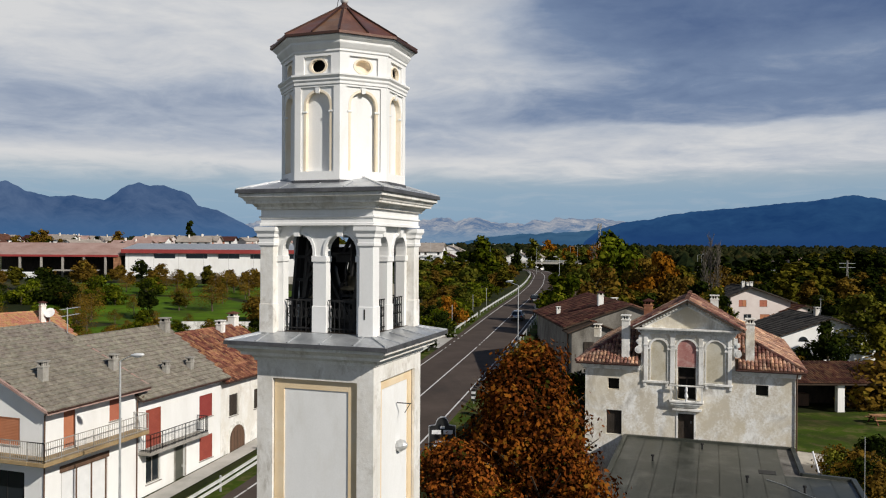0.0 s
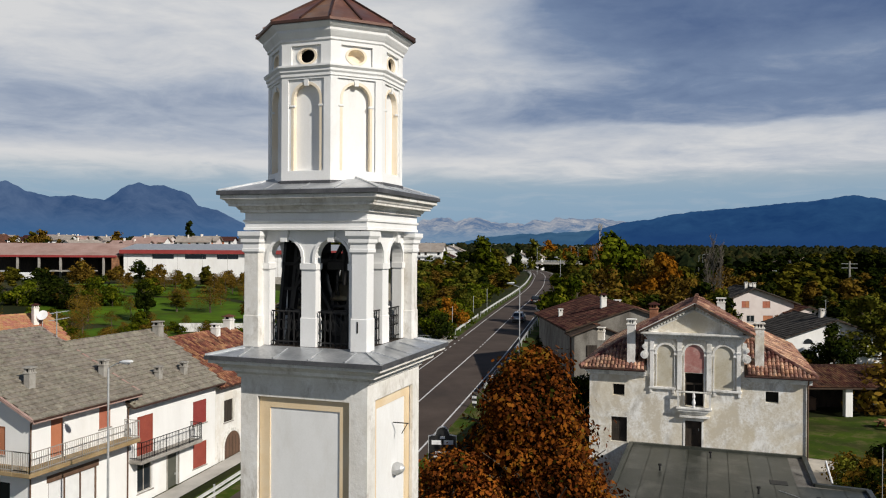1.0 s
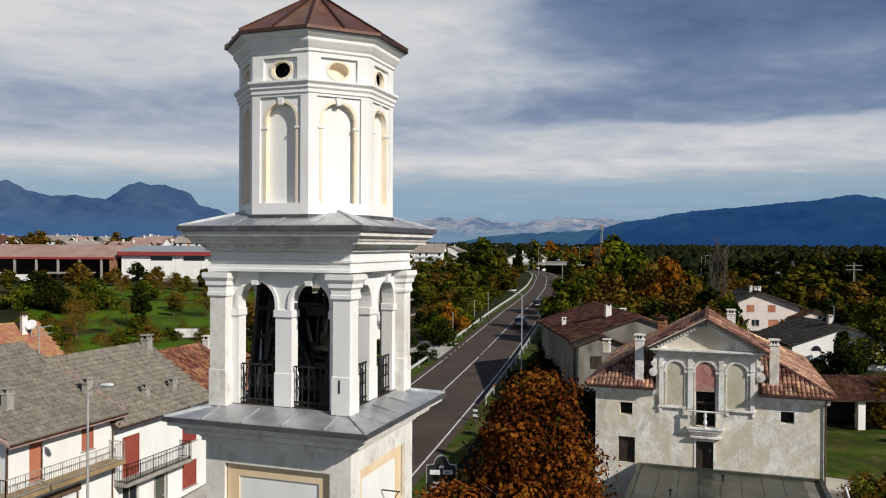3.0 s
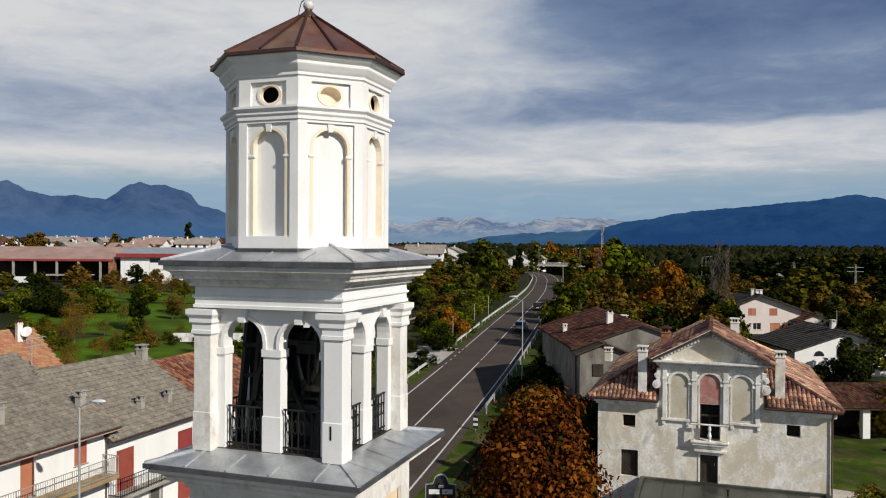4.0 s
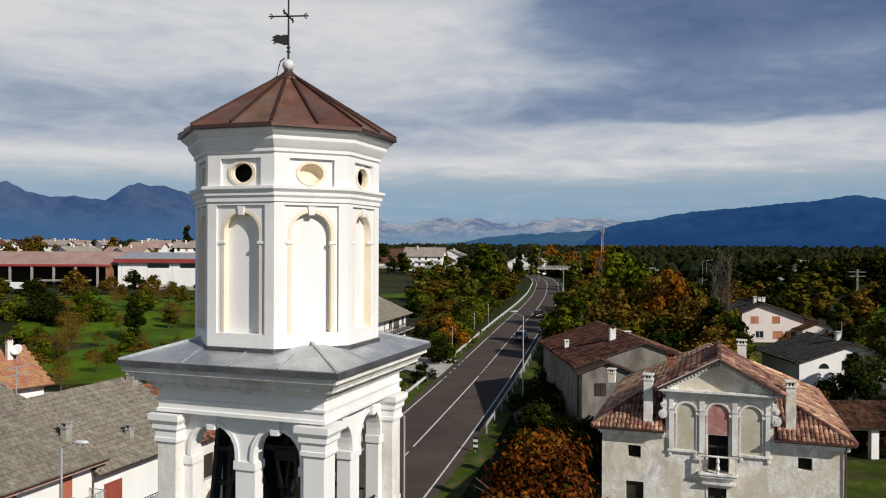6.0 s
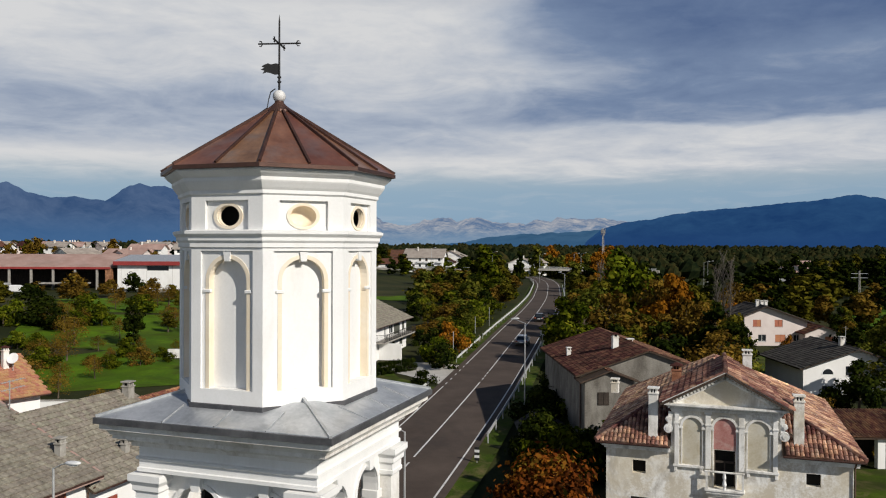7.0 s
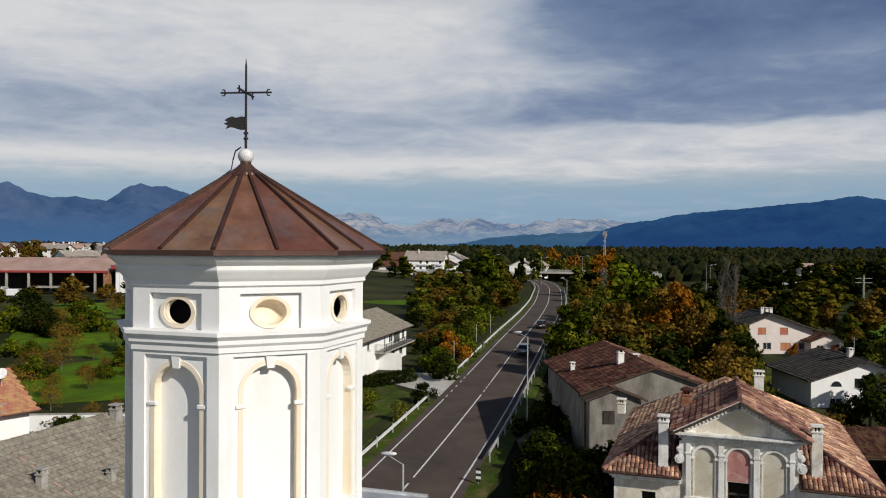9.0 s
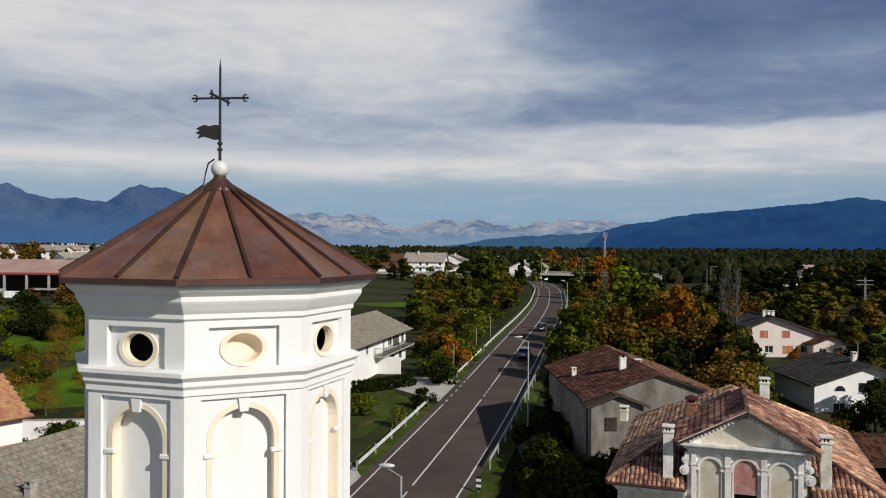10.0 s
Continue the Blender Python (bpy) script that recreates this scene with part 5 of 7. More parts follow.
    # pediment gable
    pl, pr, pa = (3.05, 9.52), (9.0, 9.52), (6.02, 11.12)
    part("gable_wall", plate(bmesh.new(), [(3.5, 9.2), (8.55, 9.2), (8.55, 9.7), (6.02, 11.0), (3.5, 9.7)], [], -0.02, 0.35), wm, v)
    bm = nbox(3.40, 8.65, -0.10, -0.02, 9.10, 9.22)
    box(bm, 3.25, 8.80, -0.36, -0.02, 9.31, 9.38)
    box(bm, 3.12, 8.92, -0.46, -0.02, 9.38, 9.47)
    part("pediment_cornice", bm, "villa_stone", v)
    me = None
    for i in range(30):
        x = 3.36 + i * 0.182
        mm = pose(x, -0.11, 9.26)
        if me is None:
            me = part("dentil", nbox(-0.052, 0.052, -0.17, 0.09, -0.05, 0.05), "villa_stone", v, "", mm).data
        else:
            piece("dentil", me, v, mm)
    for s in (-1, 1):
        ax = pl if s < 0 else pr
        d = Vector((pa[0] - ax[0], 0, pa[1] - ax[1]))
        ang = math.atan2(d.z, abs(d.x))
        mm = Matrix.Translation((ax[0], 0, ax[1])) @ Matrix.Rotation(-ang if s < 0 else ang, 4, "Y") @ Matrix.Diagonal((-s, 1, 1, 1))
        bm = nbox(0, d.length, -0.36, -0.02, -0.15, -0.06, mm)
        box(bm, 0, d.length, -0.50, -0.02, -0.06, 0.04, mm)
        box(bm, 0.3, d.length, -0.10, -0.02, -0.36, -0.26, mm)
        part("raking_cornice", bm, "villa_stone", v)
        for i in range(15):
            dm = mm @ pose(0.5 + i * 0.19, -0.16, -0.205)
            part("dentil", nbox(-0.05, 0.05, -0.14, 0.12, -0.055, 0.055, dm), "villa_stone", v)
        # gable roof behind the pediment
        lo, hi = Vector((ax[0] - 0.1 * (-s), -0.60, ax[1] + 0.02)), Vector((pa[0], -0.60, pa[1] + 0.06))
        lo = Vector((ax[0] + s * 0.12, -0.60, ax[1] - 0.02))
        L = 6.6
        lo.z -= 0.05
        hi.z -= 0.05
        slope(v, [lo, hi, Vector((hi.x, hi.y + L, hi.z)), lo + Vector((0.6 if s < 0 else -0.0, 3.6, 0))] if s < 0 else [lo, hi, Vector((hi.x, hi.y + L, hi.z)), lo + Vector((0, 4.4, 0))])
        dd = hi - lo
        if s < 0:
            tile_field(v, lo, (0, -1, 0), dd, [(0, 0), (-4.6, 0), (-6.6, dd.length), (0, dd.length)], 0.21, 0.34, "barrel", "tile_light", 0, seed=11)
        else:
            tile_field(v, lo, (0, 1, 0), dd, [(0, 0), (4.4, 0), (6.6, dd.length), (0, dd.length)], 0.21, 0.34, "barrel", "tile_light", 0, seed=12)
    bm = bmesh.new()
    for i in range(17):
        lathe(bm, [(0.13, 0), (0.105, 0.42)], 8, pose(pa[0], -0.42 + 0.38 * i, pa[1] + 0.13, -90, 0, 0))
    part("ridge_tiles", bm, "tile_light", v)
    # blind arcade on the upper storey
    ped = [(3.62, 3.84), (5.10, 5.36), (6.66, 6.92), (8.22, 8.44)]
    for i, (a, b) in enumerate(ped):
        bm = nbox(a, b, -0.13, 0.0, 6.28, 9.10, None, 0.008)
        box(bm, a - 0.05, b + 0.05, -0.18, 0.0, 9.00, 9.10)
        box(bm, a - 0.03, b + 0.03, -0.16, 0.0, 8.42, 8.50)
        part("pilaster", bm, "villa_stone", v)
    arches = [(4.47, 0.47, "fresco_ochre"), (6.01, 0.52, "fresco_red"), (7.57, 0.50, "fresco_ochre")]
    for i, (cx, hw, fres) in enumerate(arches):
        z0 = 6.42 if i != 1 else 7.26
        part("fresco", plate(bmesh.new(), arched(cx, hw, z0, 8.30), [], -0.012, -0.004), fres, v, "faded painted plaster in blind arch")
        part("arch_moulding", arch_band(bmesh.new(), cx, hw, 8.28, 8.30, 0.12, -0.10, 0.0), "villa_stone", v)
        part("arch_border", arch_band(bmesh.new(), cx, hw, z0 - (0.0 if i != 1 else 1.85), 8.30, 0.05, -0.06, 0.0), "villa_stone", v)
        for s in (-1, 1):
            part("impost", nbox(cx + s * (hw + 0.07) - 0.09, cx + s * (hw + 0.07) + 0.09, -0.12, 0.0, 8.20, 8.29), "villa_stone", v)
    for xa, xb in ((3.55, 5.02), (6.98, 8.5)):
        part("string_course", nbox(xa, xb, -0.14, 0.0, 6.26, 6.38, None, 0.01), "villa_stone", v)
        for x in (xa + 0.12, xb - 0.12):
            part("bracket", nbox(x - 0.08, x + 0.08, -0.10, 0.0, 6.02, 6.26, None, 0.02), "villa_stone", v)
    # scroll at each side of the attic
    for sx, cx in ((1, 3.30), (-1, 8.76)):
        bm = bmesh.new()
        for k, (r, zc) in enumerate(((0.22, 8.15), (0.14, 8.62))):
            bmesh.ops.create_cone(bm, segments=18, radius1=r, radius2=r, depth=0.22, cap_ends=True, matrix=pose(cx + sx * 0.02, -0.03, zc, 90, 0, 0))
            bmesh.ops.create_cone(bm, segments=14, radius1=r * 0.5, radius2=r * 0.5, depth=0.28, cap_ends=True, matrix=pose(cx + sx * 0.02, -0.03, zc, 90, 0, 0))
        bar(bm, (cx + sx * 0.1, -0.03, 8.2), (cx + sx * 0.12, -0.03, 9.0), 0.14, 0.2)
        part("scroll", bm, "villa_stone", v, "carved stone scroll")
    # stone balcony
    b = part("balcony", nbox(5.05, 6.95, -0.36, 0.0, 5.22, 5.36, None, 0.03), "villa_stone", v, "stone balcony with one baluster left")
    part("top_rail", nbox(5.05, 6.95, -0.35, -0.23, 6.17, 6.25, None, 0.02), "villa_stone", b)
    for x in (5.12, 6.80):
        part("balcony_post", nbox(x, x + 0.10, -0.34, -0.24, 5.36, 6.17), "villa_stone", b)
    part("baluster", lathe(bmesh.new(), [(0.08, 5.36), (0.05, 5.45), (0.11, 5.62), (0.05, 5.85), (0.09, 5.95), (0.06, 6.16)], 12, pose(6.0, -0.29, 0)), "white", b)
    bm = bmesh.new()
    for i in range(3):
        box(bm, 5.15 + i * 0.1, 6.85 - i * 0.1, -0.30 + i * 0.09, 0.0, 5.12 - i * 0.1, 5.22 - i * 0.1)
    part("corbel", bm, "villa_stone", b)
    part("lower_slab", nbox(5.25, 6.85, -0.28, 0.0, 4.78, 4.88), "villa_stone", v)
    part("door_surround", plate(bmesh.new(), rect(5.44, 6.52, 3.02, 4.68), [rect(5.54, 6.42, 3.021, 4.57)], -0.03, 0.0), "villa_stone", v)
    # chimneys
    chimney(v, 2.56, 0.25, 7.3, 10.15, 0.46, "villa_stone", "flat")
    chimney(v, 9.40, 0.45, 7.3, 10.15, 0.46, "villa_wall", "flat")
    chimney(v, 7.5, 13.2, 7.3, 10.7, 0.55, "villa_stone", "flat")
    chimney(v, -1.0, 14.2, 7.2, 8.2, 0.5, "villa_wall", "flat")
    chimney(v, 3.5, 4.6, 8.9, 10.75, 0.5, "tile_red", "tile")


def build_flat_roof():
    f = thing("flat_building", "low flat-roofed building with grey roofing felt in front of villa", "building")
    out = [(2.6, 11.0), (13.8, 11.0), (13.8, 26.8), (11.6, 27.0), (11.6, 32.22), (2.6, 32.22)]
    bm = bmesh.new()
    lo = [bm.verts.new((x, y, 0)) for x, y in out]
    hi = [bm.verts.new((x, y, 3.0)) for x, y in out]
    bm.faces.new(hi)
    for i in range(len(out)):
        j = (i + 1) % len(out)
        bm.faces.new((lo[i], lo[j], hi[j], hi[i]))
    part("body", bm, "shade_dimmed_wall", f)
    # felt strips with lapped joints
    x = 2.75
    me = None
    while x < 13.5:
        w = min(1.02, 13.65 - x)
        y1 = 26.65 if x + w > 11.5 else 32.1
        part("felt_strip", nbox(x, x + w, 11.1, y1, 3.0, 3.02 + 0.006 * (int(x * 10) % 2)), "roofing_felt", f)
        x += w - 0.02
    for (xa, ya), (xb, yb) in zip(out, out[1:] + out[:1]):
        part("parapet", bar(bmesh.new(), (xa, ya, 3.07), (xb, yb, 3.07), 0.22, 0.16), "roofing_felt", f)
    for x, y in ((9.0, 24.8), (11.4, 24.0), (4.5, 27.2), (6.9, 30.6)):
        part("vent_pipe", lathe(bmesh.new(), [(0.05, 3.0), (0.05, 3.28), (0.09, 3.28), (0.09, 3.36)], 10, pose(x, y, 0)), "iron", f)
    part("drain_pad", nbox(9.6, 10.4, 26.6, 27.3, 3.02, 3.045, None, 0.01), "black", f)
    bm = bmesh.new()
    pts = [Vector((9.9, 25.6, 3.05)), Vector((10.6, 24.9, 3.05)), Vector((11.2, 24.0, 3.05)), Vector((12.0, 23.0, 3.05)), Vector((13.4, 22.6, 3.06)), Vector((13.7, 22.2, 3.2))]
    for p, q in zip(pts, pts[1:]):
        bar(bm, p, q, 0.035, 0.035, 6)
    part("loose_cable", bm, "rail_white", f)
    bm = bar(bmesh.new(), (12.4, 27.6, 3.05), (12.2, 28.4, 3.9), 0.10, 0.10, 8)
    part("leaning_pipe", bm, "white", f)
    part("aerial_pole", bar(bmesh.new(), (13.5, 22.0, 3.0), (13.5, 22.0, 6.2), 0.03, 0.03, 6), "steel", f)


build_row()
build_villa()
build_flat_roof()


# ---- other buildings ----
VIEW = 108.9


def build_east_houses():
    # old farmhouse behind the villa
    m = pose(5.35, 57.2, 0, 0, 0, 111.4)
    h = gable_house("farmhouse", "old farmhouse with shade-darkened wall colour and dark clay tile roof", m, 16, 10.6, 7.25, 9.1, 5.2, "shade_dimmed_wall", "tile_mid", "barrel",
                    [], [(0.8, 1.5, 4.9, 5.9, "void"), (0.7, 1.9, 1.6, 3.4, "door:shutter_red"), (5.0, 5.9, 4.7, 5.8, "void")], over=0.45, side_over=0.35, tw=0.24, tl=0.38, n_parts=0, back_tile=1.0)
    part("wing_wall", nbox(-1.2, 0.0, 6.6, 10.5, 0, 6.8), "shade_dimmed_wall", h)
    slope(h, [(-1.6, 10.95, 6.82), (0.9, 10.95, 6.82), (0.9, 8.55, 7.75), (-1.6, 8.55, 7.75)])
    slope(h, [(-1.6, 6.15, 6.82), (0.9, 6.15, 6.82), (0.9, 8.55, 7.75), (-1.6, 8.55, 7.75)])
    part("wing_gable", plate(bmesh.new(), [(6.6, 6.8), (10.5, 6.8), (8.55, 7.6)], [], 0, 0.2, pose(-1.0, 0, 0, 0, 0, 90)), "shade_dimmed_wall", h)
    tile_field(h, (0.9, 6.15, 6.85), (-1, 0, 0), (0, 2.4, 0.93), [(0, 0), (2.5, 0), (2.5, 2.6), (0, 2.6)], 0.24, 0.38, "barrel", "tile_mid", 0, seed=31)
    tile_field(h, (-1.6, 10.95, 6.85), (1, 0, 0), (0, -2.4, 0.93), [(0, 0), (2.5, 0), (2.5, 2.6), (0, 2.6)], 0.24, 0.38, "barrel", "tile_mid", 0, seed=32)
    opening(h, pose(-1.2, 10.5, 0, 0, 0, -90) @ Matrix.Translation((0, -0.12, 0)), 1.0, 1.9, 5.0, 6.0, "leaf:shutter_dark", sill=False)
    chimney(h, 4.5, 6.65, 7.6, 9.95, 0.5, "worn_wall", "tile")
    chimney(h, 6.0, 4.95, 7.6, 9.35, 0.5, "worn_wall", "flat")
    chimney(h, 8.0, 9.9, 6.6, 8.35, 0.35, "worn_wall", "flat")
    pipe(h, [(-0.05, 10.62, 6.7), (-0.05, 10.62, 0)])
    s = gable_house("tool_shed", "small tool shed with shade-darkened wall colour and blackish tiled roof", pose(-6.0, 54.6, 0, 0, 0, VIEW), 3, 3.4, 2.4, 3.4, 1.7, "shade_dimmed_wall", "tile_black", "barrel", [], [(0.9, 1.9, 1.5, 2.0, "void")], over=0.3, tw=0.24, tl=0.38, category="shed")
    # white and pink houses in the gardens
    h = gable_house("garden_house", "pale pink two-storey house with brown shutters", pose(20.8, 142.8, 0, 0, 0, VIEW), 9, 11, 4.3, 6.9, 7.4, "pink_wall", "tile_black", "slab", [],
                    [(1.5, 2.9, 3.3, 4.5, "leaf:shutter_brown"), (5.3, 6.7, 3.3, 4.5, "leaf:shutter_brown"), (2.4, 3.8, 0.7, 1.9, "glass:white"), (5.4, 7.2, 0.6, 1.9, "leaf:shutter_brown"), (8.6, 9.8, 0.7, 1.9, "glass:white")], over=0.8, side_over=0.9, tw=0.4, tl=0.5, back_h=5.4, back_tile=1.0)
    for x, y, z in ((2.0, 8.0, 7.9), (2.2, 6.4, 7.8), (5.0, 6.0, 7.6)):
        chimney(h, x, y, 5.8, z, 0.5, "worn_wall", "flat")
    h2 = gable_house("garden_house", "low white side house with tiled lean-to roof", pose(25.9, 141.8, 0, 0, 0, VIEW), 6, 6, 2.6, 3.7, 3.2, "pink_wall", "tile_dark", "slab", [], [(1.0, 2.2, 0.7, 1.8, "glass:white"), (3.4, 4.8, 0.6, 1.9, "leaf:shutter_brown")], over=0.6, side_over=0.5, tw=0.4, tl=0.5)
    h = gable_house("bungalow", "white bungalow with half-round window and dark tile roof", pose(26.7, 96.4, 0, 0, 0, VIEW), 11, 12, 3.3, 5.4, 5.8, "white_wall", "tile_black", "slab", [],
                    [(5.0, 6.3, 2.2, 3.3, "glass:shutter_dark"), (2.2, 3.6, -0.1, 1.0, "glass:white")], over=0.7, side_over=0.8, tw=0.36, tl=0.45, back_tile=1.0)
    side = pose(0, 12, 0, 0, 0, -90)
    part("half_round_window", plate(bmesh.new(), arched(2.9, 0.62, 2.35, 2.36, 12), [], -0.02, 0.02, side), "glass", h)
    part("window_rim", arch_band(bmesh.new(), 2.9, 0.62, 2.35, 2.36, 0.08, -0.04, 0.02, side, 12), "white", h)
    chimney(h, 3.0, 6.0, 5.0, 6.5, 0.55, "worn_wall", "flat")
    bm = bar(bmesh.new(), (4, 5, 4.8), (4, 5, 7.6), 0.04)
    bar(bm, (3.3, 5, 7.4), (4.7, 5, 7.4), 0.03)
    part("aerial", bm, "steel", h)
    # open shed with tiled roof
    m = pose(12.9, 58.6, 0, 0, 0, 18.9)
    sh = thing("open_shed", "long open shed with clay tile roof on white pillars", "shed", m)
    slope(sh, [(-0.3, -0.5, 2.5), (18.3, -0.5, 2.5), (18.3, 4.6, 3.6), (-0.3, 4.6, 3.6)])
    tile_field(sh, (-0.3, -0.5, 2.52), (1, 0, 0), (0, 5.1, 1.1), [(0, 0), (18.6, 0), (18.6, 5.2), (0, 5.2)], 0.24, 0.38, "barrel", "tile_dark", 120, seed=41)
    # Back wall coloured near-black to carry the darkness inside the shed
    part("back_wall", nbox(0, 18, 4.2, 4.5, 0, 3.4), "shutter_dark", sh)
    for x in (0.0, 4.9, 9.6, 14.3, 17.6):
        part("pillar", nbox(x, x + 0.62, -0.1, 0.4, 0, 2.45, None, 0.02), "white_wall", sh)
    part("beam", nbox(0, 18, -0.05, 0.25, 2.28, 2.46), "wood", sh)
    for i, (x, y, w, hh, mt) in enumerate(((6.2, 2.2, 1.6, 1.0, "wood"), (8.0, 2.6, 1.0, 1.3, "steel"), (11.2, 2.4, 1.8, 0.9, "shade_dimmed_wall"), (2.0, 2.6, 1.7, 1.1, "wood"))):
        b = thing("storage_crate", "stored crate in the dark shed", "crate", m @ pose(x, y, 0), "stored crates")
        part("body", nbox(0, w, 0, 0.9, 0, hh, None, 0.03), mt, b)
        for z in (0.15, hh * 0.5, hh - 0.12):
            part("slat", nbox(-0.02, w + 0.02, -0.03, 0.0, z, z + 0.09), "wood", b)
    t = thing("picnic_table", "red painted picnic table with benches on grass", "table", pose(20.3, 56.4, 0, 0, 0, 18.9))
    for k in range(4):
        part("plank", nbox(-0.95, 0.95, -0.36 + k * 0.185, -0.36 + k * 0.185 + 0.17, 0.70, 0.745), "tile_red", t)
    for y in (-0.72, 0.72):
        part("bench", nbox(-0.95, 0.95, y - 0.13, y + 0.13, 0.42, 0.46), "tile_red", t)
    for x in (-0.7, 0.7):
        bm = bar(bmesh.new(), (x, -0.8, 0), (x, -0.2, 0.70), 0.09)
        bar(bm, (x, 0.8, 0), (x, 0.2, 0.70), 0.09)
        bar(bm, (x, -0.8, 0.40), (x, 0.8, 0.40), 0.08)
        part("trestle", bm, "tile_red", t)
    patch("garden_path", [(11.9, 30), (13.8, 31), (15.5, 44), (17.5, 57), (14, 58), (12.6, 45)], None, "gravel", "pale gravel path beside the villa", "path")
    patch("lawn", [(12.2, 45), (17, 44), (34, 50), (40, 70), (22, 62), (13, 58)], 0.03, "grass", "mown garden lawn", "lawn")
    patch("lawn", [(10, 96), (9, 120), (16, 135), (30, 150), (42, 130), (40, 96)], 0.03, "grass", "garden lawn between houses", "lawn")
    patch("meadow", [(24, 150), (36, 210), (60, 260), (75, 240), (60, 170), (40, 145)], 0.05, "field", "bright green meadow beyond the gardens", "meadow")
    patch("meadow", [(-8, 150), (2, 185), (10, 185), (4, 145)], 0.05, "field", "small green meadow among trees", "meadow")


def build_west_buildings():
    # house beyond the tower with long balcony
    m = pose(-36.4, 77.0, 1.55, 0, 0, 95.6)
    h = gable_house("balcony_house", "white two-storey house with long balcony and grey roof", m, 26, 9.5, 5.2, 7.3, 4.7, "white_wall", "tile_grey", "slab",
                    [(15.0, 16.0, 2.9, 4.9, "glass:white"), (17.4, 19.4, 3.2, 4.6, "glass:white"), (21.6, 22.6, 2.9, 4.9, "roller:green_door"), (23.8, 25.0, 3.2, 4.6, "roller:green_door"), (14.6, 16.4, 0.2, 2.2, "glass:white"), (18.5, 20.5, 0.2, 2.2, "glass:wood"), (22.5, 24.0, 0.8, 2.1, "roller:green_door"), (3, 4.2, 3.2, 4.6, "glass:white"), (8, 9.2, 3.2, 4.6, "glass:white")], over=0.9, side_over=0.6, tw=0.36, tl=0.45)
    balcony(h, 11.0, 26.6, 2.75, 1.4, 1.0, "concrete")
    part("green_awning", nbox(19.6, 21.4, -0.06, -0.02, 2.95, 4.9), "green_door", h, "green awning cloth")
    part("porch_wall", nbox(12.5, 12.8, -3.2, -0.01, -0.3, 2.5), "white_wall", h)
    part("porch_stairs", plate(bmesh.new(), [(0, 0), (3.6, 0), (3.6, 0.25), (0.3, 2.5), (0, 2.5)], [], 0, 1.1, pose(14.4, -0.6, 0, 0, 0, 0)), "concrete", h)
    patch("lawn", [(-35.3, 56), (-36.5, 76), (-34.2, 84), (-29.4, 76.5), (-26.6, 74), (-24.8, 57)], None, "grass", "sloping garden lawn with shrubs", "lawn")
    patch("meadow", [(-90, 190), (-62, 230), (-52, 225), (-58, 180)], None, "field", "green meadow beside the road", "meadow")
    # house with orange roof behind the row
    h = gable_house("orange_house", "house with orange tile roof, chimney and satellite dish", pose(-49.5, 31.5, 0, 0, 0, 72), 10, 9, 5.5, 7.9, 4.5, "white_wall", "tile_orange", "slab", [(2, 3.2, 3.0, 4.3, "roller:shutter_brown"), (6, 7.2, 3.0, 4.3, "roller:shutter_brown")], over=0.6, side_over=0.5, tw=0.3, tl=0.38)
    chimney(h, 8.6, 3.0, 6.8, 8.9, 0.45, "worn_wall", "tile")
    dish = part("satellite_dish", lathe(bmesh.new(), [(0.02, 0.0), (0.25, 0.03), (0.45, 0.10), (0.47, 0.10), (0.26, 0.0), (0.02, -0.03)], 18, pose(9.0, 2.5, 7.9, 60, 0, -50)), "white", h, "white satellite dish", None, True)
    part("dish_arm", bar(bmesh.new(), (9.0, 2.5, 6.6), (9.0, 2.5, 7.9), 0.05), "steel", h)
    h = gable_house("garden_annex", "low annex with orange tile roof", pose(-41.5, 34.0, 0, 0, 0, 75), 8, 5.5, 2.7, 4.0, 2.7, "white_wall", "tile_orange", "slab", [], over=0.4, tw=0.3, tl=0.38, category="annex")
    w = thing("garden_wall", "pale rendered garden wall behind the houses", "wall")
    part("wall", bar(bmesh.new(), (-58, 50, 1.0), (-36, 60, 1.0), 0.3, 2.2), "white_wall", w)
    part("coping", bar(bmesh.new(), (-58, 50, 2.14), (-36, 60, 2.14), 0.4, 0.08), "concrete", w)
    w = thing("stone_wall", "low pale dry stone wall at meadow edge", "wall")
    part("wall", bar(bmesh.new(), (-66, 82, ground_z(-66, 82) + 0.5), (-48, 88, ground_z(-48, 88) + 0.5), 0.5, 1.4), "villa_stone", w)
    patch("meadow", [(-118, 108), (-92, 128), (-62, 112), (-52, 92), (-70, 84), (-98, 84)], None, "field", "bright green meadow with fruit trees", "meadow")
    patch("meadow", [(-140, 130), (-108, 160), (-70, 150), (-60, 116), (-92, 131), (-120, 112)], None, "field", "bright green meadow below the factory", "meadow")
    patch("meadow", [(-84, 66), (-78, 84), (-60, 80), (-52, 66), (-66, 58)], None, "field", "green orchard grass", "meadow")
    # factory halls
    f = thing("factory_hall", "long white factory hall with red eaves band", "factory", pose(-148.9, 166.5, 4.1, 0, 0, 18.9))
    part("front_wall", plate(bmesh.new(), rect(0, 64, -1.5, 8.2), [rect(8 + 9 * i, 14 + 9 * i, 6.1, 7.4) for i in range(6)], 0, 0.4), "white_wall", f)
    for i in range(6):
        part("window_band", nbox(7.9 + 9 * i, 14.1 + 9 * i, 0.3, 0.38, 6.0, 7.5), "glass", f)
    for i in range(9):
        part("panel_joint", nbox(7 * i + 0.97, 7 * i + 1.03, -0.012, 0.0, -1, 8.0), "concrete", f)
    part("low_wall", nbox(0, 64, -6, -5.7, -1.5, 1.4), "concrete", f)
    part("side_wall", nbox(0, 0.4, 0.4, 22, -1.5, 8.2), "white_wall", f)
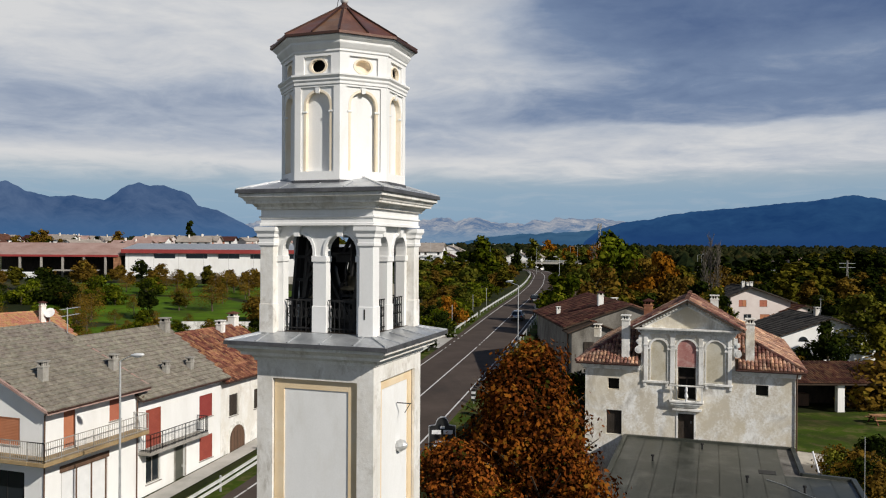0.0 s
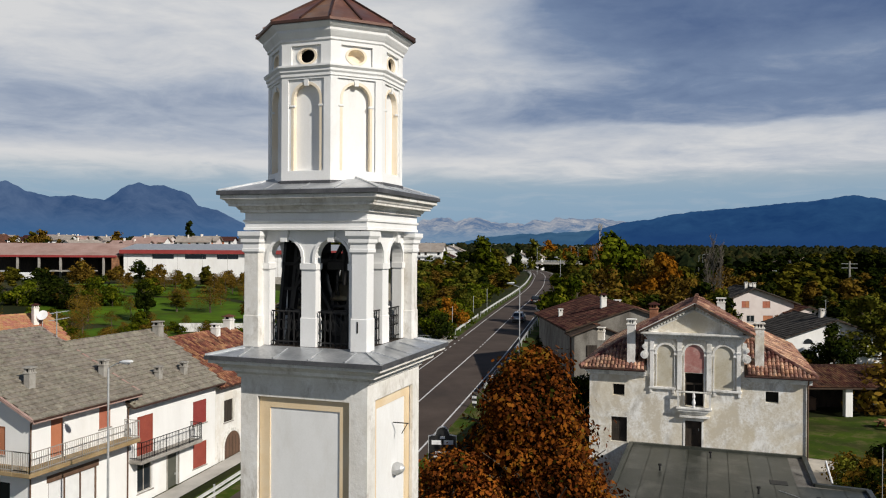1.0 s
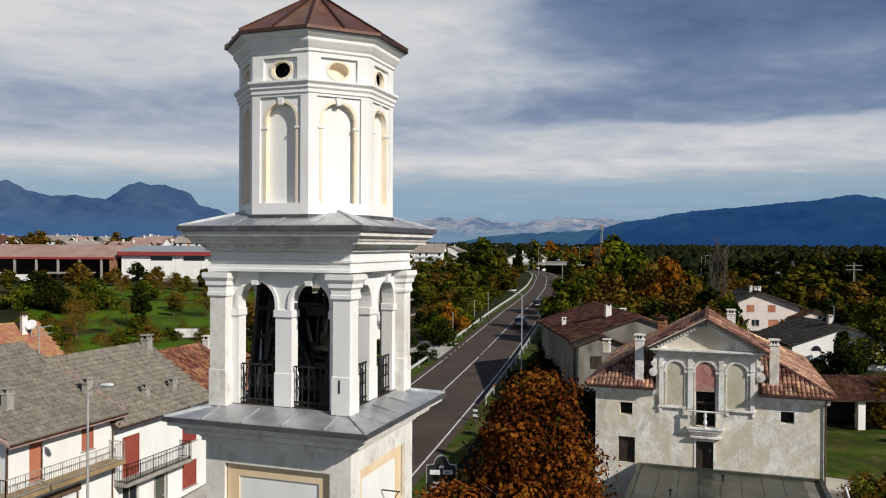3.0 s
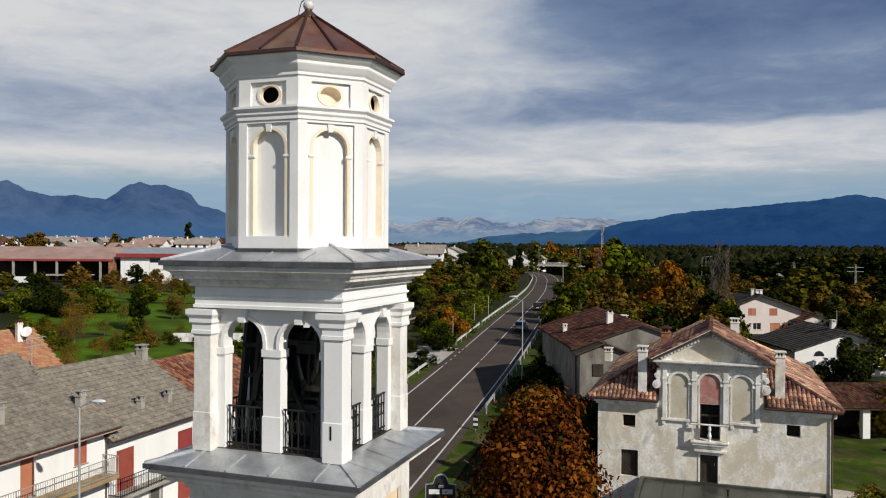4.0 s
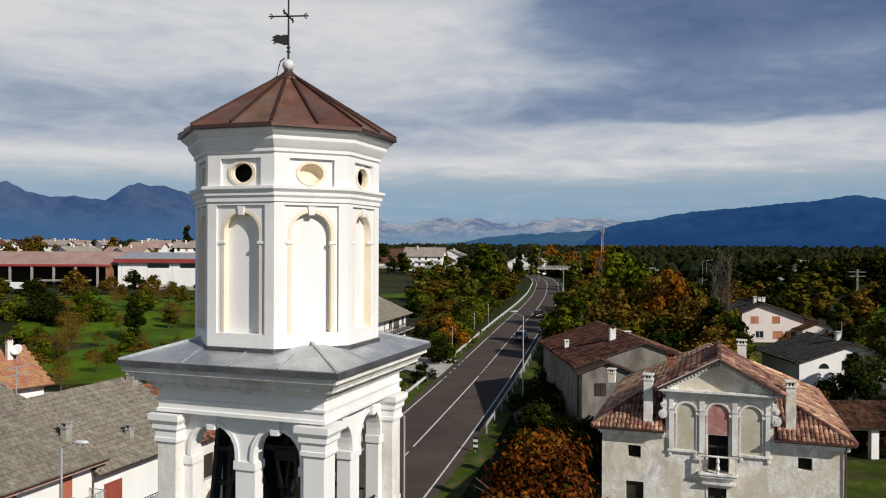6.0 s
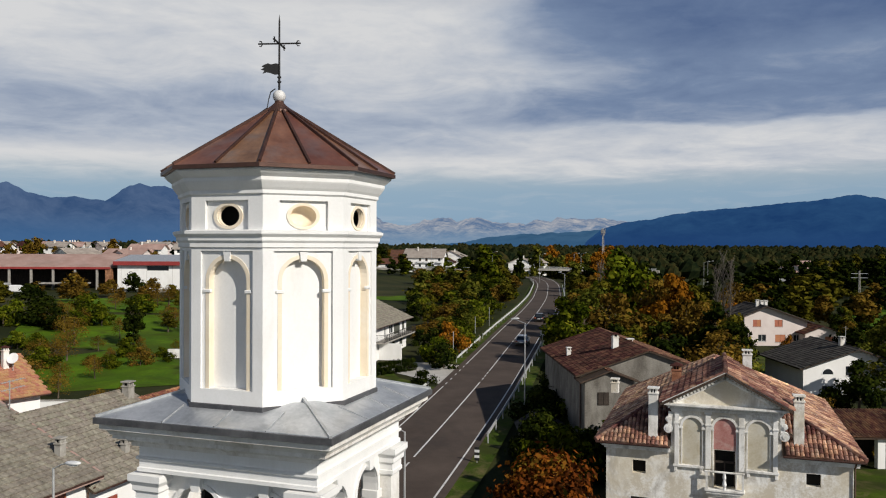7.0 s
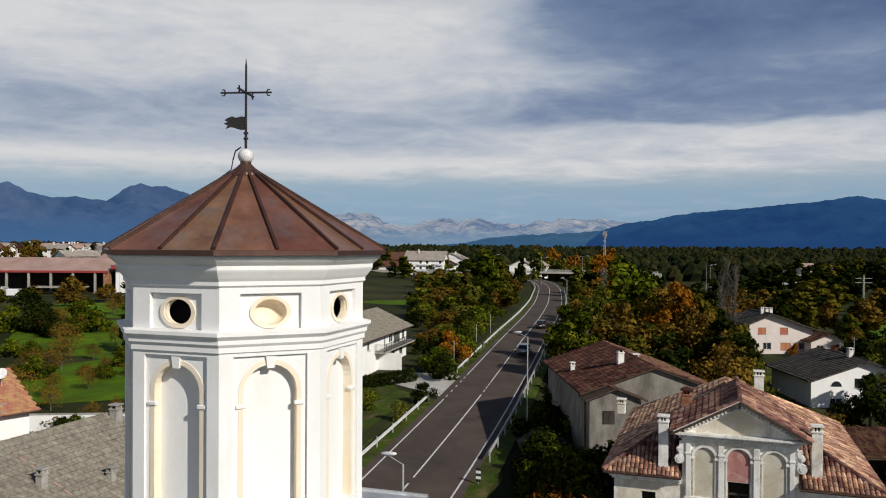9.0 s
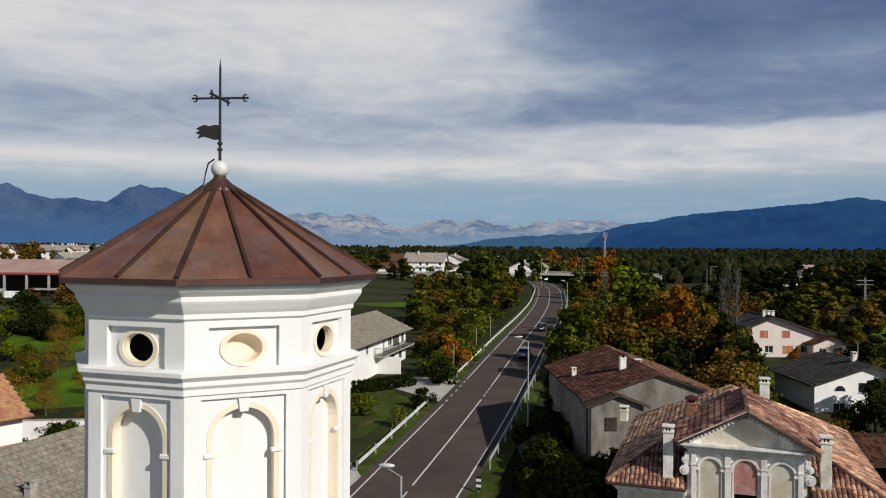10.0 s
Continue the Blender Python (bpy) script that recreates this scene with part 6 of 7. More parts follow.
    part("red_band", nbox(-0.8, 64.5, -1.15, -0.97, 7.55, 8.62), "band_red", f, "dark red eaves band")
    part("roof", plate(bmesh.new(), [(-0.95, 8.7), (11, 10.3), (23, 8.7), (23, 8.3), (-0.95, 8.4)], [], -0.8, 64.5, pose(0, 0, 0, 0, 0, 90) @ Matrix.Diagonal((1, -1, 1, 1))), "lead", f)
    f = thing("open_hall", "open brown hall with red eaves, sheds and parked vans", "factory", pose(-189.4, 153.0, 4.1, 0, 0, 18.9))
    part("roof", plate(bmesh.new(), [(-1, 7.0), (11, 10.4), (22, 7.4), (22, 7.0), (-1, 6.7)], [], 0, 41, pose(0, 0, 0, 0, 0, 90) @ Matrix.Diagonal((1, -1, 1, 1))), "roof_faded", f, "faded reddish roof")
    part("red_band", nbox(0, 41, -1.15, -1.02, 6.45, 7.02), "band_red", f)
    # Dark colour here paints the shade at the back of the hall
    part("back_wall", nbox(0, 41, 14, 14.4, -1, 7.4), "shutter_dark", f)
    part("end_wall", nbox(39.5, 41, -0.8, 1, -1, 6.6), "tile_red", f, "brick end wall")
    for i in range(7):
        part("column", nbox(1 + 6 * i, 1.5 + 6 * i, -0.9, -0.4, -1, 6.6), "concrete", f)
    part("storage_canopy", nbox(22, 36, -6, -1.5, 2.6, 2.9), "concrete", f)
    part("yard_tank", nbox(4, 15, -6, -2.5, -1, 2.8, None, 0.3), "steel", f)
    for i, (x, y) in enumerate(((-187, 150), (-168, 152))):
        v = thing("van", "white delivery van parked beside hall", "van", pose(x, y, 4.2, 0, 0, 18.9), "parked vans")
        part("body", nbox(-2.4, 2.4, -0.95, 0.95, 0.4, 2.3, None, 0.2), "white", v)
        part("windscreen", nbox(1.6, 2.42, -0.8, 0.8, 1.35, 2.05, None, 0.05), "glass", v)
        for sx in (-1.5, 1.5):
            for sy in (-0.9, 0.9):
                part("wheel", lathe(bmesh.new(), [(0.34, -0.1), (0.34, 0.1)], 14, pose(sx, sy, 0.34, 90, 0, 0)), "black", v)
    # village on the rise behind
    rnd = random.Random(5)
    k = 0
    for i in range(44):
        px, F = rnd.uniform(-90, 500), rnd.uniform(300, 470)
        r = (px - 784) / 1403 * F
        x, y = 7.44 - 0.3235 * F + 0.9462 * r, -15.23 + 0.9462 * F + 0.3235 * r
        village_house(x, y, ground_z(x, y) if y < 415 else 9.0, rnd)
    for px, F, s in ((690, 400, 1.6), (712, 390, 1.9), (668, 430, 1.3), (648, 380, 1.2), (800, 420, 1.3), (815, 430, 1.5), (770, 440, 1.2), (940, 400, 1.3), (950, 410, 1.2)):
        r = (px - 784) / 1403 * F
        x, y = 4.67 - 0.3235 * F + 0.9462 * r, -6.73 + 0.9462 * F + 0.3235 * r
        village_house(x, y, 3.0, rnd, s, 3 if s > 1.4 else 2)
    for i in range(10):
        px, F = rnd.uniform(1360, 1580), rnd.uniform(330, 600)
        r = (px - 784) / 1403 * F
        village_house(7.44 - 0.3235 * F + 0.9462 * r, -15.23 + 0.9462 * F + 0.3235 * r, 0.0, rnd, 1.1)
    # viaduct of the main road
    g = thing("viaduct", "concrete road viaduct with guard rail", "bridge")
    for a, b in (((-150, 330), (-80, 352)), ((-80, 352), (-20, 370))):
        pa, pb = Vector((*a, 6.5)), Vector((*b, 5.6))
        part("deck", deck_mesh(pa, pb, 4.5, 0.8), "concrete", g)
        for zz in (0.9, 1.3):
            part("rail", bar(bmesh.new(), pa + Vector((0, -4.4, zz)), pb + Vector((0, -4.4, zz)), 0.16), "steel", g)
        n = 18
        for i in range(n):
            p = pa.lerp(pb, i / n) + Vector((0, -4.4, 0.4))
            part("post", bar(bmesh.new(), p, p + Vector((0, 0, 1.0)), 0.12), "steel", g)
    for x, y in ((-150, 330), (-80, 352), (-20, 370)):
        part("pier", nbox(x - 1, x + 1, y - 3, y + 3, -1, 6), "concrete", g)


def deck_mesh(a, b, hw, th):
    bm = bmesh.new()
    vs = [bm.verts.new(p + Vector((0, s, dz))) for p in (a, b) for s, dz in ((-hw, 0.4), (hw, 0.4), (hw, 0.4 - th), (-hw, 0.4 - th))]
    for i in range(4):
        j = (i + 1) % 4
        bm.faces.new((vs[i], vs[j], vs[4 + j], vs[4 + i]))
    bm.faces.new(vs[:4])
    bm.faces.new(vs[4:])
    return bm


def village_house(x, y, z, rnd, s=1.0, storeys=2):
    W, D, H = rnd.uniform(9, 15) * s, rnd.uniform(8, 10) * s, 2.9 * storeys
    m = pose(x, y, z, 0, 0, rnd.choice((12, 18.9, 30, 100, 75)))
    h = thing("village_house", rnd.choice(("small white village house with shallow tiled roof", "distant pale village house with shallow tiled roof")), "house", m, "village houses")
    wm = rnd.choice(("white_wall", "white_wall", "white_wall", "pink_wall"))
    bm = bmesh.new()
    box(bm, 0, W, 0, D, -1.5, H)
    part("house_body", bm, wm, h)
    R = H + D * 0.22
    e = 0.8
    ez = H - e * 0.44
    rm = rnd.choice(("roof_grey_far", "tile_dark", "roof_grey_far", "roof_faded"))
    for ya, yb in ((-e, D / 2), (D + e, D / 2)):
        bm = bmesh.new()
        up = [bm.verts.new(p) for p in ((-e, ya, ez), (W + e, ya, ez), (W + e, yb, R), (-e, yb, R))]
        dn = [bm.verts.new(v.co - Vector((0, 0, 0.25))) for v in up]
        bm.faces.new(up)
        bm.faces.new(dn)
        for i in range(4):
            j = (i + 1) % 4
            bm.faces.new((up[i], up[j], dn[j], dn[i]))
        part("roof", bm, rm, h)
    part("gable", plate(bmesh.new(), [(0, H), (D, H), (D / 2, R - 0.2)], [], 0, 0.2, pose(0, 0, 0, 0, 0, 90) @ Matrix.Translation((0, -0.0, 0))), wm, h)
    part("gable", plate(bmesh.new(), [(0, H), (D, H), (D / 2, R - 0.2)], [], 0, 0.2, pose(W, 0, 0, 0, 0, 90)), wm, h)
    n = int(W / 3.2)
    for st in range(storeys):
        for i in range(n):
            if rnd.random() < 0.85:
                u = (i + 0.5) * W / n
                part("window", nbox(u - 0.55, u + 0.55, -0.05, 0.02, st * 2.9 + 0.8, st * 2.9 + 2.2), rnd.choice(("shutter_dark", "glass", "shutter_brown")), h)
                if storeys > 2:
                    part("balcony", nbox(u - 1.3, u + 1.3, -1.0, -0.06, st * 2.9 - 0.1, st * 2.9 + 0.75), "white", h)
    part("chimney", nbox(W * 0.3, W * 0.3 + 0.6, D * 0.35, D * 0.35 + 0.6, H, R + 0.8), "worn_wall", h)


# ---- cars, signs, poles ----
def car(x_off, y, yaw_add, paint, label):
    dx = road_x(y + 2) - road_x(y - 2)
    dz = road_z(y + 2) - road_z(y - 2)
    m = pose(road_x(y) + x_off, y, road_z(y) + 0.008, 0, 0, math.degrees(math.atan2(4, dx))) @ Matrix.Rotation(-math.atan2(dz, 4), 4, "Y")
    c = thing("car", label, "car", m, "cars on the road")
    lower = [(-2.05, 0.35), (-1.9, 0.22), (1.85, 0.22), (2.08, 0.38), (2.1, 0.62), (1.95, 0.78), (1.05, 0.95), (-1.75, 1.0), (-2.02, 0.9), (-2.1, 0.6)]
    bm = plate(bmesh.new(), lower, [], -0.87, 0.87)
    bmesh.ops.bevel(bm, geom=[e for e in bm.edges if abs(e.verts[0].co.y - e.verts[1].co.y) < 0.01], offset=0.07, segments=2, affect="EDGES")
    part("body", bm, paint, c, "", None, True)
    bm = bmesh.new()
    a = [bm.verts.new(p) for p in ((1.1, -0.80, 0.93), (1.1, 0.80, 0.93), (-1.88, 0.80, 0.97), (-1.88, -0.80, 0.97))]
    b = [bm.verts.new(p) for p in ((0.35, -0.62, 1.44), (0.35, 0.62, 1.44), (-1.45, 0.62, 1.46), (-1.45, -0.62, 1.46))]
    bm.faces.new(a)
    bm.faces.new(b)
    for i in range(4):
        j = (i + 1) % 4
        bm.faces.new((a[i], a[j], b[j], b[i]))
    part("cabin_glass", bm, "glass", c)
    part("roof_panel", nbox(-1.5, 0.4, -0.64, 0.64, 1.42, 1.50, None, 0.03), paint, c)
    for s in (-1, 1):
        part("pillar", bar(bmesh.new(), (1.08, s * 0.79, 0.95), (0.36, s * 0.62, 1.45), 0.06), paint, c)
        part("pillar", bar(bmesh.new(), (-1.86, s * 0.79, 0.98), (-1.46, s * 0.62, 1.46), 0.12), paint, c)
        part("pillar", bar(bmesh.new(), (-0.4, s * 0.80, 0.96), (-0.45, s * 0.63, 1.45), 0.07), paint, c)
    for sx in (-1.3, 1.3):
        for sy in (-0.82, 0.82):
            wh = part("wheel", lathe(bmesh.new(), [(0.24, -0.10), (0.31, -0.09), (0.31, 0.09), (0.24, 0.10)], 18, pose(sx, sy, 0.31, 90, 0, 0)), "black", c, "black tyre")
            part("rim", lathe(bmesh.new(), [(0.19, -0.115), (0.19, 0.115)], 14, pose(sx, sy, 0.31, 90, 0, 0)), "steel", wh)
    for s in (-1, 1):
        part("tail_light", nbox(-2.1, -1.98, s * 0.72 - 0.12, s * 0.72 + 0.12, 0.68, 0.88), "shutter_red", c)
        part("headlight", nbox(1.95, 2.08, s * 0.65 - 0.16, s * 0.65 + 0.16, 0.62, 0.76), "lamp_glass", c)
        part("mirror", nbox(0.75, 0.9, s * 0.92 - 0.08, s * 0.92 + 0.08, 0.95, 1.07), paint, c)
    part("rear_bumper", nbox(-2.16, -2.02, -0.80, 0.80, 0.30, 0.52, None, 0.04), "black", c)
    part("number_plate", nbox(-2.13, -2.09, -0.26, 0.26, 0.56, 0.67), "white", c)


def build_street_things():
    M["silver"] = material("silver_paint", (0.42, 0.43, 0.44), (0.46, 0.47, 0.48), 2, 40, 0.25, 0.0, metal=0.6)
    M["dark_paint"] = material("dark_car_paint", (0.016, 0.017, 0.02), (0.02, 0.021, 0.024), 2, 40, 0.22, 0.0, metal=0.3)
    car(1.85, 106, 0, "silver", "silver hatchback with dark windows on the road")
    car(1.85, 139, 0, "dark_paint", "dark hatchback seen from behind on the road")
    # shop sign on a post
    s = thing("sign_post", "black shop sign with rounded top on a post", "sign", pose(-3.6, 17.1, 0, 0, 0, 18.9))
    part("post", bar(bmesh.new(), (0, 0.06, 0), (0, 0.06, 5.6), 0.12, 0.12, 10), "iron", s)
    out = [(-0.56, 5.35), (0.56, 5.35), (0.56, 6.36), (0.30, 6.40)] + [(0.27 * math.cos(t), 6.42 + 0.32 * math.sin(t)) for t in np.linspace(0.1, math.pi - 0.1, 9)] + [(-0.30, 6.40), (-0.56, 6.36)]
    board = part("board", plate(bmesh.new(), out, [], -0.05, 0.05), "black", s)
    rim = [(u * 1.05, 6.0 + (z - 6.0) * 1.05) for u, z in out]
    part("rim", plate(bmesh.new(), rim, [out], -0.06, 0.06), "steel", board)
    for u0, u1, z0, z1 in ((-0.45, -0.05, 6.02, 6.20), (0.05, 0.45, 6.02, 6.20), (-0.3, 0.3, 5.66, 5.74), (-0.38, 0.38, 5.50, 5.57), (-0.1, 0.1, 6.26, 6.36)):
        part("lettering_bar", nbox(u0, u1, -0.062, -0.05, z0, z1), "white", board)
    # striped marker at the guard rail's end
    k = thing("marker_post", "black and white striped marker at guard rail end", "marker", pose(road_x(46.9) + 4.95, 46.9, road_z(46.9)))
    for i in range(5):
        part("stripe", nbox(-0.18, 0.18, -0.02, 0.02, 0.15 + 0.2 * i, 0.15 + 0.2 * (i + 1) - 0.004), "white" if i % 2 else "black", k)
    part("post", nbox(-0.03, 0.03, 0.021, 0.06, -0.1, 1.1), "steel", k)
    # round traffic sign seen from behind
    k = thing("traffic_sign", "round steel traffic sign on a post", "sign", pose(road_x(101) + 5.2, 101, road_z(101) - 0.1))
    part("post", bar(bmesh.new(), (0, 0, 0), (0, 0, 3.0), 0.07, 0.07, 8), "steel", k)
    part("disc", lathe(bmesh.new(), [(0.34, -0.015), (0.34, 0.015)], 20, pose(0, -0.05, 2.7, 90, 0, 0)), "steel", k)
    for y in (93, 112, 128):
        k = thing("road_pole", "thin grey roadside pole", "pole", pose(road_x(y) - 6.5, y, road_z(y) - 0.2), "roadside poles")
        part("pole", bar(bmesh.new(), (0, 0, 0), (0, 0, 3.4), 0.09, 0.09, 8), "steel", k)
        part("cap", lathe(bmesh.new(), [(0.07, 3.38), (0.07, 3.46)], 8), "steel", k)
    for px, F, hgt in ((762, 380, 14), (868, 330, 12.5), (950, 300, 12), (1010, 330, 12), (1022, 345, 12), (1235, 320, 9), (1242, 330, 9)):
        r = (px - 784) / 1403 * F
        lamp_post(7.44 - 0.3235 * F + 0.9462 * r, -15.23 + 0.9462 * F + 0.3235 * r, 2.0, hgt, 1.6, 0, "far steel street lamp of the main road")
    # telephone mast and pylons
    def mast(px, F, H, label, antennas):
        r = (px - 784) / 1403 * F
        t = thing("lattice_mast", label, "mast", pose(7.44 - 0.3235 * F + 0.9462 * r, -15.23 + 0.9462 * F + 0.3235 * r, 0))
        bm = bmesh.new()
        w = H * 0.022
        for sx in (-1, 1):
            for sy in (-1, 1):
                bar(bm, (sx * w, sy * w, 0), (sx * w * 0.5, sy * w * 0.5, H), 0.14)
        n = int(H / 2)
        for i in range(n):
            a, b = i / n, (i + 1) / n
            wa, wb = w * (1 - 0.5 * a), w * (1 - 0.5 * b)
            bar(bm, (-wa, -wa, H * a), (wb, -wb, H * b), 0.08)
            bar(bm, (wa, -wa, H * a), (-wb, -wb, H * b), 0.08)
            bar(bm, (wa, -wa, H * a), (wb, wb, H * b), 0.08)
        part("lattice", bm, "concrete", t)
        for i in range(antennas):
            a = 2 * math.pi * i / max(1, antennas)
            part("antenna", nbox(-0.16, 0.16, -0.1, 0.1, H - 2.6 - (i % 2), H - (i % 2), pose(1.0 * math.cos(a), 1.0 * math.sin(a), 0)), "concrete", t)
        if not antennas:
            for z in (H * 0.8, H * 0.92):
                part("crossarm", bar(bmesh.new(), (-2.2, 0, z), (2.2, 0, z), 0.15), "steel", t)
    mast(1061, 420, 26.5, "telephone mast with white antennas above trees", 6)
    mast(1500, 240, 10.3, "steel lattice power pylon", 0)
    mast(1397, 215, 7.6, "slim lattice pole among trees", 0)


build_east_houses()
build_west_buildings()
build_street_things()


# ---- trees and shrubs ----
def leaf_mat(name, cols):
    m = bpy.data.materials.new(name)
    m.use_nodes = True
    w = Tree(m.node_tree)
    r = w.n("ShaderNodeNewGeometry").outputs["Random Per Island"]
    o = w.n("ShaderNodeObjectInfo").outputs["Random"]
    pos = w.n("ShaderNodeNewGeometry").outputs["Position"]
    n = w.n("ShaderNodeTexNoise", Vector=pos, Scale=0.45, Detail=3.0).outputs[0]
    f = w.math("ADD", w.math("MULTIPLY", r, 0.42), w.math("MULTIPLY", w.math("SUBTRACT", n, 0.22), 1.05))
    col = w.ramp(f, [((i + 0.5) / len(cols), c) for i, c in enumerate(cols)])
    col = w.n("ShaderNodeHueSaturation", Color=col, Value=w.math("ADD", w.math("MULTIPLY", o, 0.5), 0.63)).outputs[0]
    d = w.n("ShaderNodeBsdfDiffuse", Color=col)
    t = w.n("ShaderNodeBsdfTranslucent", Color=col)
    g = w.n("ShaderNodeMixShader", i0=0.09, i1=d.outputs[0], i2=t.outputs[0])
    w.n("ShaderNodeOutputMaterial", Surface=g.outputs[0])
    return m


# Ramp ends add painted tone: near-black for shaded gaps, bright for sunlit leaves
M["leaf_autumn"] = leaf_mat("autumn_leaves", [(0.060, 0.070, 0.008), (0.022, 0.012, 0.004), (0.095, 0.028, 0.008), (0.20, 0.052, 0.010), (0.36, 0.115, 0.016), (0.27, 0.15, 0.020), (0.085, 0.10, 0.010)])
M["leaf_green"] = leaf_mat("green_leaves", [(0.008, 0.014, 0.002), (0.032, 0.046, 0.003), (0.095, 0.112, 0.007), (0.20, 0.185, 0.014)])
M["leaf_dark"] = leaf_mat("dark_leaves", [(0.003, 0.006, 0.002), (0.009, 0.015, 0.003), (0.026, 0.036, 0.005), (0.055, 0.064, 0.008)])
M["leaf_olive"] = leaf_mat("olive_leaves", [(0.014, 0.016, 0.003), (0.055, 0.054, 0.006), (0.145, 0.120, 0.013), (0.120, 0.120, 0.011)])
M["leaf_orange"] = leaf_mat("orange_leaves", [(0.070, 0.032, 0.006), (0.21, 0.080, 0.008), (0.40, 0.155, 0.013), (0.25, 0.14, 0.018)])
M["leaf_brown"] = leaf_mat("brown_leaves", [(0.030, 0.020, 0.005), (0.105, 0.062, 0.011), (0.225, 0.132, 0.020), (0.135, 0.115, 0.014)])
M["leaf_yellow"] = leaf_mat("yellow_green_leaves", [(0.022, 0.030, 0.004), (0.085, 0.095, 0.012), (0.24, 0.215, 0.030)])
M["twig"] = material("grey_twigs", (0.10, 0.085, 0.07), (0.18, 0.155, 0.13), 3, 20, 0.95, 0.2)


def crown_mesh(name, H, R, base, n, size, mat, seed, clumps=16, conical=False, flat=1.0, lower=False, tuft=0.34):
    """Leaves on the shells of many uneven clumps."""
    rs = np.random.RandomState(seed)
    hc = H - base
    cs = []
    for i in range(clumps):
        f = rs.uniform(0.06, 0.95)
        prof = (1 - f) ** 0.8 if conical else math.sin(math.pi * min(1, 0.22 + f * 0.80)) ** 0.6
        if lower:
            prof = max(0.12, (1 - f) ** 0.62) * (1.0 if f > 0.2 else 0.75 + f)
        rad = R * prof * rs.uniform(0.30, 0.84)
        a = rs.uniform(0, 2 * math.pi) + i * 2.4
        cr = R * (tuft if not conical else 0.25) * rs.uniform(0.75, 1.25) * (0.6 + 0.5 * prof)
        cs.append((rad * math.cos(a), rad * math.sin(a), base + hc * f, cr))
    cs.append((0, 0, base + hc * 0.55, R * 0.5))
    cs.append((0, 0, H - R * 0.28, R * 0.28))
    cs = np.array(cs)
    w = cs[:, 3] ** 2
    pick = rs.choice(len(cs), n, p=w / w.sum())
    d = rs.normal(size=(n, 3))
    d /= np.linalg.norm(d, axis=1)[:, None]
    rad = cs[pick, 3] * (1 - 0.45 * rs.rand(n) ** 2) * (1 + 0.18 * rs.normal(size=n))
    p = cs[pick, :3] + d * rad[:, None] * np.array([1, 1, 0.85 * flat])
    p[:, 2] = np.maximum(p[:, 2], 0.12)
    nrm = d * 1.4 + rs.normal(size=(n, 3)) * 0.55 + np.array([0, 0, 0.2])
    nrm /= np.linalg.norm(nrm, axis=1)[:, None]
    t = np.cross(nrm, rs.normal(size=(n, 3)))
    t /= np.linalg.norm(t, axis=1)[:, None]
    b = np.cross(nrm, t)
    s = size * rs.uniform(0.6, 1.35, n)[:, None]
    v = np.empty((n, 4, 3))
    v[:, 0] = p + t * s
    v[:, 1] = p + b * s * 0.62
    v[:, 2] = p - t * s * 0.9
    v[:, 3] = p - b * s * 0.58
    me = bpy.data.meshes.new(name)
    me.from_pydata(v.reshape(-1, 3).tolist(), [], [(4 * i, 4 * i + 1, 4 * i + 2, 4 * i + 3) for i in range(n)])
    me.update()
    me.materials.append(M[mat] if mat in M else bpy.data.materials[mat])
    return me


def trunk_mesh(H, R, base, seed, thin=1.0, mat="bark", limbs=9):
    rs = random.Random(seed)
    bm = bmesh.new()
    r0 = 0.028 * H * thin
    pts = [Vector((0, 0, -0.3))]
    for i in range(1, 6):
        pts.append(Vector((rs.uniform(-1, 1) * 0.02 * H, rs.uniform(-1, 1) * 0.02 * H, H * 0.86 * i / 5)))
    for i, (p, q) in enumerate(zip(pts, pts[1:])):
        bar(bm, p, q, 2 * r0 * (1 - i / 5.5), 2 * r0 * (1 - (i + 1) / 5.5), 8)
    for i in range(limbs):
        f = rs.uniform(0.25, 0.85)
        a = rs.uniform(0, 2 * math.pi)
        s = Vector((0, 0, H * 0.86 * f))
        L = R * rs.uniform(0.5, 0.85) * (1.15 - f * 0.5)
        e = s + Vector((L * math.cos(a), L * math.sin(a), L * rs.uniform(0.35, 0.9)))
        mid = s.lerp(e, 0.5) + Vector((0, 0, -0.06 * L))
        bar(bm, s, mid, r0 * 0.8 * (1 - 0.6 * f), r0 * 0.5 * (1 - 0.6 * f), 6)
        bar(bm, mid, e, r0 * 0.5 * (1 - 0.6 * f), r0 * 0.12, 5)
        for k in range(2):
            e2 = mid + Vector((rs.uniform(-1, 1), rs.uniform(-1, 1), rs.uniform(0.2, 1))) * L * 0.45
            bar(bm, mid, e2, r0 * 0.3, r0 * 0.08, 4)
    me = bpy.data.meshes.new("trunk")
    bm.to_mesh(me)
    bm.free()
    me.materials.append(M[mat])
    return me


PROTO = {}
SHAPE = {}


def proto(key, H, R, base, n, size, mat, seed, **kw):
    SHAPE[key] = (R, base)
    PROTO[key] = (crown_mesh("crown", H, R, base, n, size, mat, seed, **kw), trunk_mesh(H, R, base, seed), H)


proto("green", 10, 3.6, 1.6, 3600, 0.30, "leaf_green", 1)
proto("green2", 10, 3.2, 2.0, 3400, 0.28, "leaf_olive", 2, clumps=20)
proto("dark", 10, 3.2, 1.2, 3600, 0.28, "leaf_dark", 3, clumps=20)
proto("orange", 10, 3.0, 1.8, 3200, 0.28, "leaf_orange", 4)
proto("brown", 10, 3.8, 2.2, 2600, 0.27, "leaf_brown", 5, clumps=24)
proto("yellow", 10, 3.4, 1.4, 3000, 0.30, "leaf_yellow", 6)
proto("orchard", 10, 4.4, 2.4, 1500, 0.20, "leaf_brown", 14, clumps=30)
